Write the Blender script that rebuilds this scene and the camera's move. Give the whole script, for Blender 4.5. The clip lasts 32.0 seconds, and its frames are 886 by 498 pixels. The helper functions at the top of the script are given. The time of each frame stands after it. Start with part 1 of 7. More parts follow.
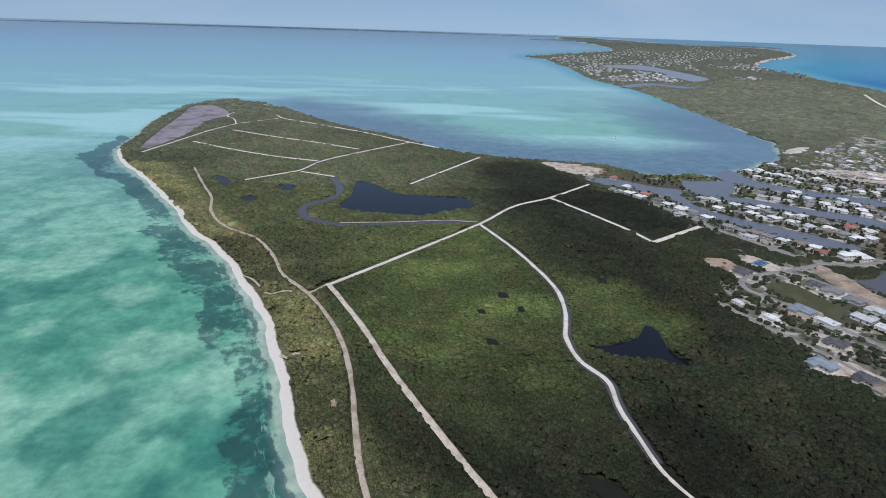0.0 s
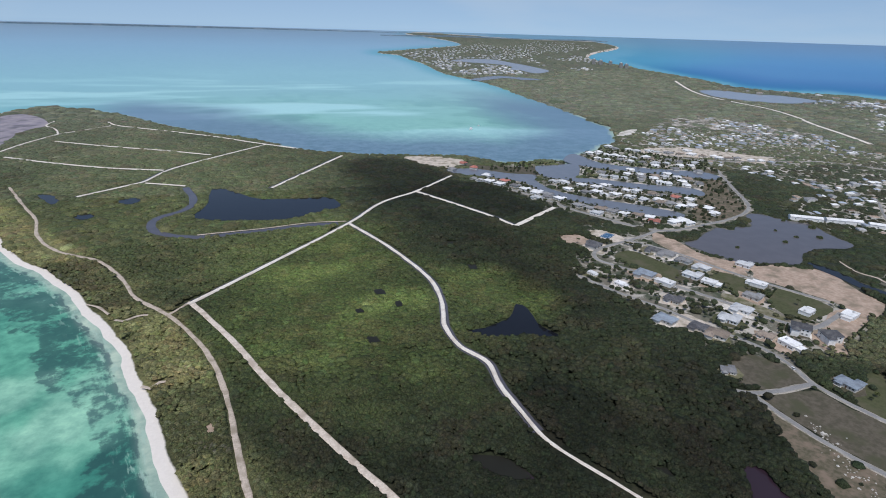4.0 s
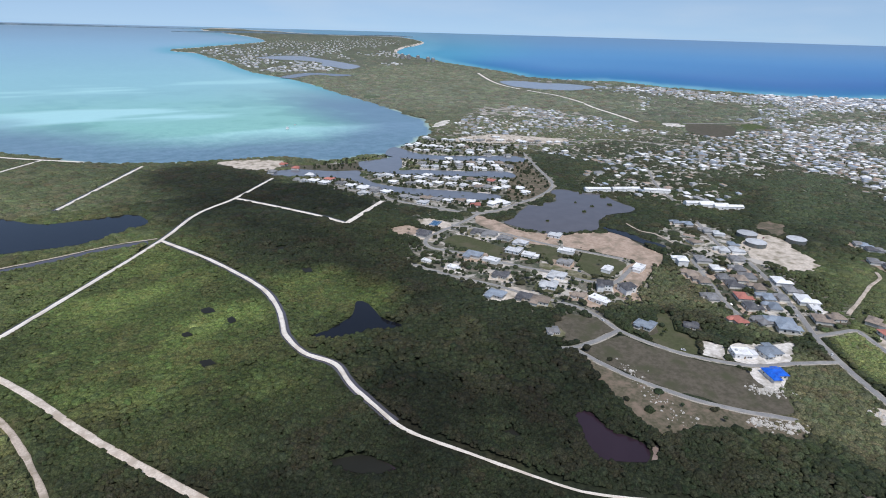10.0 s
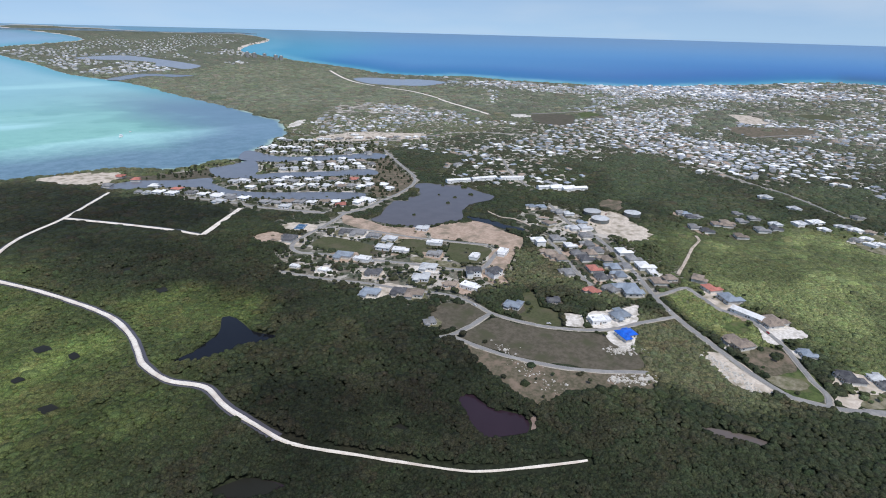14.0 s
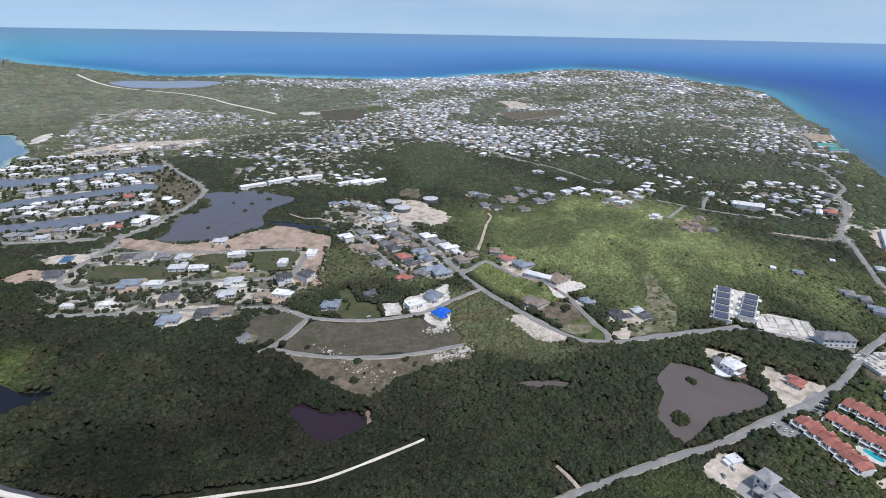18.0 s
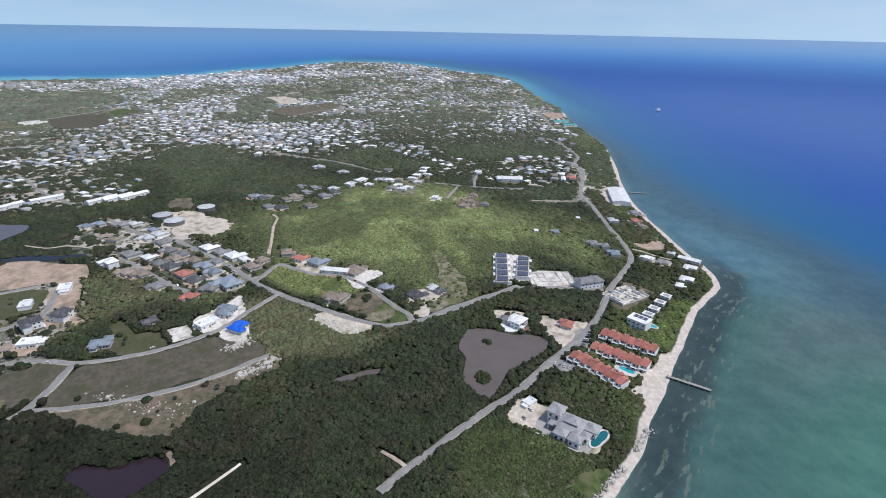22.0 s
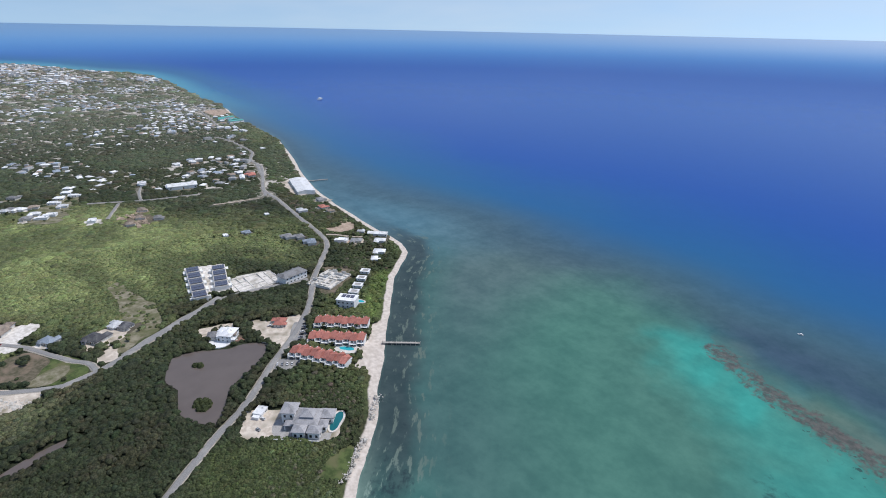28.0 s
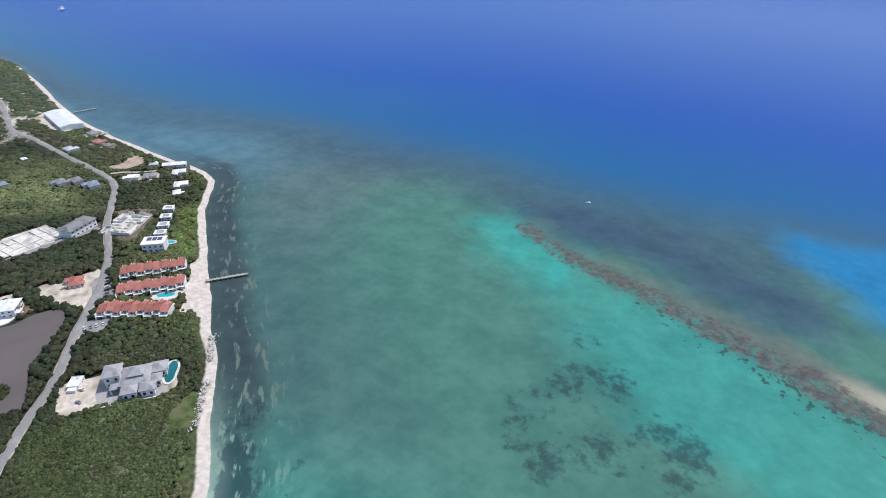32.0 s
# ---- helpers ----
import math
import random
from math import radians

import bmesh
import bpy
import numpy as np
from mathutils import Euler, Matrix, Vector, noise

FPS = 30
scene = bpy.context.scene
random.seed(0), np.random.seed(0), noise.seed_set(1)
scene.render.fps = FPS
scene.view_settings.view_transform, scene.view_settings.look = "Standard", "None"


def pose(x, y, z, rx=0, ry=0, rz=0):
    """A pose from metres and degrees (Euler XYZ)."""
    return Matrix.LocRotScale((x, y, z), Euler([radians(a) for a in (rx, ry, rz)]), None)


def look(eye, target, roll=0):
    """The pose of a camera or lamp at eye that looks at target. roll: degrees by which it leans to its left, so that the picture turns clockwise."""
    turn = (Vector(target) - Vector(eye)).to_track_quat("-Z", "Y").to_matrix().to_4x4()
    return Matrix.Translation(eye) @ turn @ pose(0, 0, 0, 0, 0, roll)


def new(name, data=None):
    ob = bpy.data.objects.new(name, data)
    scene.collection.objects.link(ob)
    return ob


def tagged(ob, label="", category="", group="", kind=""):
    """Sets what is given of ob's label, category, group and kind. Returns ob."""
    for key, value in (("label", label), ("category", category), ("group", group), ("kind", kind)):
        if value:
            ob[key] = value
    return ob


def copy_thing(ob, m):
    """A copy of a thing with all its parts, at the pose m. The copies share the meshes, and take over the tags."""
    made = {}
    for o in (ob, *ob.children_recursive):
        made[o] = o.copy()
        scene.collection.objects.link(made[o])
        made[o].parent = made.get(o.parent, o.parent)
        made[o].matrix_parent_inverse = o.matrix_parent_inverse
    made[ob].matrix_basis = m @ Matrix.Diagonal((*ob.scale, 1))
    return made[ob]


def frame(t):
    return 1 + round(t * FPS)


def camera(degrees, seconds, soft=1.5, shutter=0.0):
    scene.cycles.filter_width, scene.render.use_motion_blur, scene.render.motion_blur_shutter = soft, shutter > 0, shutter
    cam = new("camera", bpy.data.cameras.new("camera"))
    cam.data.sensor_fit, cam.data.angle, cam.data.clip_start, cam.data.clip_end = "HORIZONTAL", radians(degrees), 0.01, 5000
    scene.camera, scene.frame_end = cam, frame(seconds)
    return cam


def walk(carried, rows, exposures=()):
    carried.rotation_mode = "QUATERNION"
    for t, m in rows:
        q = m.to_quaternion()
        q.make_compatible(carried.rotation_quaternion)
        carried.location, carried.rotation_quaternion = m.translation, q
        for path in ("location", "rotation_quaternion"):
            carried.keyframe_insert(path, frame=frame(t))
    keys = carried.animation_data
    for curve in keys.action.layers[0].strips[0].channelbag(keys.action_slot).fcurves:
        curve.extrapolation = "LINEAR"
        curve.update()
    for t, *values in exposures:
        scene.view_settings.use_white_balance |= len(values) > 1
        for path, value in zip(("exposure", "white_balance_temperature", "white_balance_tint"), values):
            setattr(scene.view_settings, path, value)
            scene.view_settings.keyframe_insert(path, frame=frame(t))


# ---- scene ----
HEIGHT = 200.0      # of the eye, in units of the plan
METRES = 1.35        # metres to one unit of the plan
EXPOSURES = [(0.0, -0.36), (6.0, -0.14), (14.0, 0.0), (30.0, 0.0), (31.0, 0.08), (32.0, 0.24)]
cam = camera(78.50, 32.0, soft=1.0)
PATH = [
    (0.0, 0, 0, 270, 67.80, -1.76, -0.50),
    (1.0, 0, 0, 270, 67.85, -1.68, -4.25),
    (2.0, 0, 0, 270, 67.87, -1.62, -7.96),
    (2.5, 0, 0, 270, 67.86, -1.60, -9.82),
    (3.0, 0, 0, 270, 67.85, -1.57, -11.64),
    (3.5, 0, 0, 270, 67.85, -1.53, -13.40),
    (5.5, 0, 0, 270, 67.89, -1.54, -19.96),
    (6.0, 0, 0, 270, 67.91, -1.57, -21.43),
    (6.5, 0, 0, 270, 67.92, -1.56, -22.96),
    (7.0, 0, 0, 270, 67.93, -1.55, -24.50),
    (7.5, 0, 0, 270, 67.93, -1.55, -26.05),
    (8.0, 0, 0, 270, 67.94, -1.52, -27.62),
    (8.5, 0, 0, 270, 67.94, -1.48, -29.21),
    (9.0, 0, 0, 270, 67.95, -1.44, -30.79),
    (9.5, 0, 0, 270, 67.95, -1.42, -32.37),
    (10.0, 0, 0, 270, 67.94, -1.45, -33.93),
    (10.5, 0, 0, 270, 67.92, -1.49, -35.48),
    (11.0, 0, 0, 270, 67.93, -1.48, -37.03),
    (11.5, 0, 0, 270, 67.94, -1.42, -38.60),
    (12.0, 0, 0, 270, 67.95, -1.37, -40.16),
    (12.5, 0, 0, 270, 67.96, -1.35, -41.84),
    (13.0, 0, 0, 270, 67.97, -1.37, -43.83),
    (13.5, 0, 0, 270, 67.99, -1.39, -46.28),
    (15.5, 0, 0, 270, 68.00, -1.30, -55.65),
    (16.0, 0, 0, 270, 68.01, -1.22, -58.28),
    (16.5, 0, 0, 270, 68.02, -1.18, -61.16),
    (17.0, 0, 0, 270, 68.04, -1.14, -64.15),
    (17.5, 0, 0, 270, 68.06, -1.07, -67.21),
    (18.0, 0, 0, 270, 68.07, -1.01, -70.29),
    (18.5, 0, 0, 270, 68.08, -0.98, -73.37),
    (19.0, 0, 0, 270, 68.05, -0.99, -76.42),
    (19.5, 0, 0, 270, 68.02, -1.00, -79.48),
    (20.0, 0, 0, 270, 67.99, -1.00, -82.57),
    (20.5, 0, 0, 270, 67.97, -0.99, -85.62),
    (21.0, 0, 0, 270, 67.93, -1.02, -88.43),
    (21.5, 0, 0, 270, 67.89, -1.08, -90.99),
    (22.0, 0, 0, 270, 67.85, -1.10, -93.48),
    (22.5, 0, 0, 270, 67.84, -1.10, -95.99),
    (23.0, 0, 0, 270, 67.83, -1.06, -98.54),
    (23.5, 0, 0, 270, 67.82, -1.02, -101.13),
    (24.0, 0, 0, 270, 67.81, -1.00, -103.78),
    (24.5, 0, 0, 270, 67.80, -1.00, -106.52),
    (25.0, 0, 0, 270, 67.80, -0.99, -109.37),
    (25.5, 0, 0, 270, 67.78, -1.00, -112.32),
    (27.5, 0, 0, 270, 67.79, -1.10, -124.06),
    (28.0, 0, 0, 270, 67.74, -1.12, -127.09),
    (28.5, 0, 0, 270, 67.71, -1.14, -130.10),
    (29.0, 0, 0, 270, 67.70, -1.17, -132.88),
    (29.5, 0, 0, 270, 67.68, -1.19, -135.50),
    (30.0, 0, 0, 270, 67.65, -1.23, -137.89),
    (30.5, 0, 0, 270, 66.16, -1.18, -140.50),
    (31.0, 0, 0, 270, 63.09, -1.16, -142.85),
    (31.5, 0, 0, 270, 59.78, -1.23, -145.34),
    (32.0, 0, 0, 270, 58.73, -1.24, -147.64),
]
walk(cam, [(t, pose(*p)) for t, *p in PATH], EXPOSURES)

# ---- sky and sun ----
SUN_AZ, SUN_EL = 202.0, 62.0
world = bpy.data.worlds.new("sky")
scene.world = world
world.use_nodes = True
wt = world.node_tree
sky = wt.nodes.new("ShaderNodeTexSky")
sky.sky_type = "NISHITA"
sky.sun_disc = False
sky.sun_elevation, sky.sun_rotation = radians(SUN_EL), radians(SUN_AZ)
sky.altitude, sky.air_density, sky.dust_density, sky.ozone_density = 200, 1.0, 1.0, 1.5
# the haze of the air lifts the sky's own colour down to the horizon
wc = wt.nodes.new("ShaderNodeTexCoord")
sep = wt.nodes.new("ShaderNodeSeparateXYZ")
com = wt.nodes.new("ShaderNodeCombineXYZ")
up = wt.nodes.new("ShaderNodeMath")
up.operation = "MULTIPLY_ADD"
up.inputs[1].default_value, up.inputs[2].default_value = 0.8, 0.16
ab = wt.nodes.new("ShaderNodeMath")
ab.operation = "ABSOLUTE"
wt.links.new(wc.outputs["Generated"], sep.inputs[0])
wt.links.new(sep.outputs["Z"], ab.inputs[0])
wt.links.new(ab.outputs[0], up.inputs[0])
wt.links.new(sep.outputs["X"], com.inputs["X"])
wt.links.new(sep.outputs["Y"], com.inputs["Y"])
wt.links.new(up.outputs[0], com.inputs["Z"])
wt.links.new(com.outputs[0], sky.inputs["Vector"])
# thin broken cloud
cn = wt.nodes.new("ShaderNodeTexNoise")
cn.inputs["Scale"].default_value, cn.inputs["Detail"].default_value = 2.2, 6.0
cm = wt.nodes.new("ShaderNodeMapping")
cm.inputs["Scale"].default_value = (1.0, 1.0, 5.0)
wt.links.new(wc.outputs["Generated"], cm.inputs["Vector"])
wt.links.new(cm.outputs[0], cn.inputs["Vector"])
cr = wt.nodes.new("ShaderNodeMapRange")
cr.inputs["From Min"].default_value, cr.inputs["From Max"].default_value = 0.46, 0.80
cr.inputs["To Max"].default_value = 0.55
wt.links.new(cn.outputs["Fac"], cr.inputs["Value"])
cx = wt.nodes.new("ShaderNodeMix")
cx.data_type = "RGBA"
cx.inputs["B"].default_value = (4.3, 4.9, 5.65, 1)
wt.links.new(cr.outputs[0], cx.inputs["Factor"])
wt.links.new(sky.outputs[0], cx.inputs["A"])
wt.links.new(cx.outputs["Result"], wt.nodes["Background"].inputs[0])
wt.nodes["Background"].inputs[1].default_value = 0.15
sun_data = bpy.data.lights.new("sun", "SUN")
sun_data.energy, sun_data.angle, sun_data.color = 3.0, radians(3.0), (1.0, 0.97, 0.945)
sun = new("sun", sun_data)
az, el = radians(SUN_AZ), radians(SUN_EL)
sun.matrix_world = look((0, 0, 600), (-600 * math.sin(az) * math.cos(el), -600 * math.cos(az) * math.cos(el), 600 - 600 * math.sin(el)))

# ---- plan, in its own units, placed to fit the camera's view; the camera hovers over the origin ----
COAST_A = [(-61, 194), (-70, 216), (-80, 241), (-89, 266), (-100, 295), (-111, 321), (-126, 352), (-146, 387), (-172, 428), (-204, 471), (-240, 513), (-272, 553), (-291, 586), (-327, 631), (-372, 691), (-416, 745), (-459, 792), (-508, 864), (-525, 915), (-544, 1004), (-577, 1109), (-601, 1230), (-612, 1343), (-617, 1455), (-567, 1521), (-501, 1509), (-381, 1399), (-295, 1292), (-247, 1226), (-150, 1127), (-76, 1064), (11, 960), (77, 919)]
COAST_B = [(184, 884), (235, 878), (277, 865), (316, 821), (349, 807), (393, 817), (428, 813), (426, 776), (483, 850), (532, 875), (563, 914), (605, 935), (654, 1015), (704, 1114), (698, 1149), (717, 1279), (726, 1424), (734, 1631), (752, 1909), (735, 2090), (703, 2191), (663, 2298), (633, 2421), (622, 2592), (576, 2766), (540, 2878), (462, 2925), (458, 2974), (563, 3006), (695, 3050), (861, 3087), (952, 3126), (919, 3244), (790, 3389), (690, 3494), (827, 3501), (1051, 3409), (1197, 3318), (1367, 3217), (1621, 3098), (1736, 2996), (1777, 2836), (1692, 2771), (1597, 2738), (1522, 2682), (1478, 2616), (1493, 2522), (1536, 2378), (1562, 2287), (1644, 2002), (1666, 1766)]
COAST_C = [(1881, 1488), (1929, 1322), (2017, 1130), (2105, 931), (2266, 749), (2385, 661), (2474, 557), (2594, 452), (2696, 283), (2704, 76), (2631, -75), (2473, -232), (2364, -373), (2169, -423), (1963, -422), (1694, -414), (1443, -409), (1281, -385), (1103, -376), (987, -367), (846, -335), (752, -309), (672, -290), (602, -280), (532, -275), (479, -273), (446, -274), (421, -272), (400, -265), (378, -244), (361, -226), (336, -207), (317, -193), (293, -176), (277, -165), (258, -152), (249, -144), (230, -131), (213, -121), (201, -111)]
COAST_C += [(189, -100), (197, -108), (181, -93), (166, -80), (152, -69)]
MARSH_A = [(-61, 369), (-13, 486), (55, 529), (90, 452), (97, 377), (75, 312), (14, 262), (-21, 295)]
MARSH_B = [(113, 418), (149, 409), (181, 358), (164, 341), (115, 336), (109, 360)]
# areas of mangrove darkened in colour for cloud shade
SHADED_A = [(120, 602), (243, 498), (223, 351), (193, 265), (235, 226), (281, 209), (269, 139), (214, 94), (-8, 219), (-28, 313), (43, 315), (122, 304), (139, 449)]
SHADED_B = [(71, 841), (171, 854), (300, 574), (240, 518), (157, 622), (93, 650)]
SHADED_C = [(-25, 295), (37, 311), (73, 299), (80, 264), (106, 195), (38, 188), (13, 233)]
MEADOW = [(597, 157), (655, 107), (706, 28), (680, -88), (567, -163), (492, -202), (443, -162), (466, -125), (429, -111), (395, -70), (368, -31), (408, -16), (467, 62), (504, 128)]
WEST_SCRUB = [(-364, 793), (-354, 1016), (-172, 986), (-40, 792), (24, 707), (52, 573), (-33, 464), (-93, 402), (-155, 491), (-239, 589)]
TOWN_A = [(610, 926), (1008, 1239), (1138, 1014), (1058, 782), (1365, 581), (1322, 313), (897, 198), (860, 265), (821, 381), (744, 487), (697, 628), (660, 747)]
TOWN_B = [(1622, 1210), (2045, 1000), (2169, 733), (2435, 427), (1518, 188), (935, 132), (897, 198), (1280, 415), (1373, 740), (1275, 927)]
TOWN_C = [(1990, 900), (2130, 890), (2270, 740), (2470, 545), (2585, 440), (2680, 283), (2690, 76), (2620, -65), (2465, -220), (2358, -355), (2169, -405), (1861, -400), (1443, -395), (1221, -360), (836, -261), (750, -176), (740, -104), (793, -32), (836, 52), (849, 133), (925, 245), (960, 386), (1282, 572)]
TOWN_D = [(560, 2880), (700, 3000), (960, 3060), (1100, 3180), (1400, 3120), (1640, 3000), (1720, 2860), (1560, 2720), (1460, 2601), (1500, 2400), (1425, 2300), (1162, 2330), (1000, 2270), (800, 2280), (690, 2300), (650, 2580)]
TOWN_E = [(524, 336), (585, 328), (555, 260), (471, 156), (420, 130), (398, 143), (397, 176), (461, 252)]
TOWN_F = [(790, -135), (856, -287), (779, -307), (660, -271), (650, -229), (644, -154), (728, -109)]
ESTATE = [(236, 390), (289, 448), (348, 469), (377, 408), (418, 289), (371, 227), (333, 226), (298, 231), (288, 252), (268, 276), (251, 311)]
CANALS = [(254, 766), (343, 801), (391, 786), (475, 845), (543, 903), (677, 767), (548, 529), (497, 495), (418, 473), (334, 514), (287, 602), (258, 680)]
TOWN_G = [(642, 565), (763, 523), (791, 403), (711, 342), (635, 334), (616, 399), (578, 466)]
FAR_GREEN = [(718, 2042), (1318, 2348), (1539, 1989), (1517, 1574), (1432, 1131), (1074, 1022), (936, 1254), (775, 1262), (749, 1543)]
DEEP = [(2000, 3300), (1800, 2700), (1620, 2600), (1600, 2400), (1590, 2287), (1666, 1766), (1904, 1506), (2133, 944), (2385, 661), (2696, 283), (2631, -75), (2364, -373), (1963, -422), (1362, -406), (1200, -402), (1080, -387), (935, -385), (780, -372), (700, -366), (620, -372), (542, -391), (468, -409), (392, -418), (317, -418), (254, -425), (196, -431), (140, -429), (90, -433), (23, -435), (-28, -446), (-95, -450), (-1200, -660)]
REEF = [(136, -344), (98, -322), (70, -313), (34, -305), (-1, -295), (-31, -286), (-53, -277), (-71, -268), (-86, -263), (-150, -238)]
WEED_E = [(77, -185), (62, -215), (64, -250), (47, -244), (33, -226), (8, -213), (-16, -208), (-29, -199), (-38, -185), (38, -135), (65, -151)]
TURQUOISE = [(166, -323), (120, -279), (71, -255), (31, -235), (-2, -211), (-26, -204), (-39, -186), (-120, -110), (-220, -190), (-86, -263), (-53, -277), (-1, -295), (70, -313), (136, -344)]
TRENCH = [(140, -382), (79, -395), (16, -395), (-39, -388), (-65, -367), (-71, -325), (-44, -307), (4, -320), (64, -344), (109, -352)]
CYAN = [(-31, -451), (-65, -456), (-140, -470), (-160, -340), (-90, -344), (-71, -378), (-41, -407)]
SHORE_LAWN = [(379, -213), (372, -233), (365, -229), (350, -217), (335, -202), (320, -190), (304, -177), (306, -170), (317, -168), (323, -169), (350, -190)]
GRASS_S = [(214, -22), (239, -36), (235, -51), (213, -72), (203, -92), (187, -88), (173, -77), (150, -40)]
TOWN_H = [(1700, 1970), (1764, 1563), (1917, 1180), (2108, 791), (1967, 733), (1722, 1053), (1606, 1418), (1612, 1775)]
MEADOW_B = [(531, -55), (529, -94), (496, -135), (466, -161), (437, -182), (421, -182), (420, -170), (437, -150), (471, -115), (438, -106), (412, -104), (407, -88), (409, -73), (388, -52), (374, -30), (377, -7), (518, -23)]
SCRUB_MID = [(379, 128), (391, 100), (363, 62), (334, 25), (347, -2), (301, 32), (301, 72), (279, 95), (304, 122)]
SCRUB_BLOCK = [(429, 126), (452, 114), (430, 85), (421, 53), (396, 35), (379, 57), (396, 96)]
SCRUB_LOTS = [(409, 269), (433, 248), (406, 201), (393, 190), (395, 147), (377, 145), (378, 190), (353, 214), (336, 226), (313, 236), (343, 247)]
WOODS = []
WOODS.append([(818, 475), (857, 398), (938, 391), (946, 320), (846, 217), (775, 134), (736, 94), (712, 108), (682, 128), (655, 169), (669, 210), (669, 288), (728, 327), (797, 387)])
WOODS.append([(858, 137), (928, 106), (969, 33), (882, 5), (840, -54), (790, -51), (799, 5), (783, 45), (817, 94)])
WOODS.append([(1668, 1187), (1725, 862), (1514, 744), (1305, 806), (1223, 842), (1148, 833)])
WOODS.append([(977, -62), (1009, -198), (981, -282), (891, -273), (889, -200), (881, -85), (929, -60)])
WOODS.append([(938, -307), (940, -344), (730, -306), (729, -256), (831, -281)])
WOODS.append([(691, -90), (706, -229), (653, -213), (649, -150), (659, -94)])
WOODS.append([(1650, 486), (1730, 415), (1457, 337), (1348, 372), (1454, 447)])
LAKE_ISLETS = ((489.4, 415.5, 1.8), (514.0, 425.4, 1.6), (559.4, 447.6, 3.6), (546.6, 474.5, 1.6), (507.6, 447.2, 1.2), (538.5, 418.9, 2.6), (425.7, 413.0, 1.2))

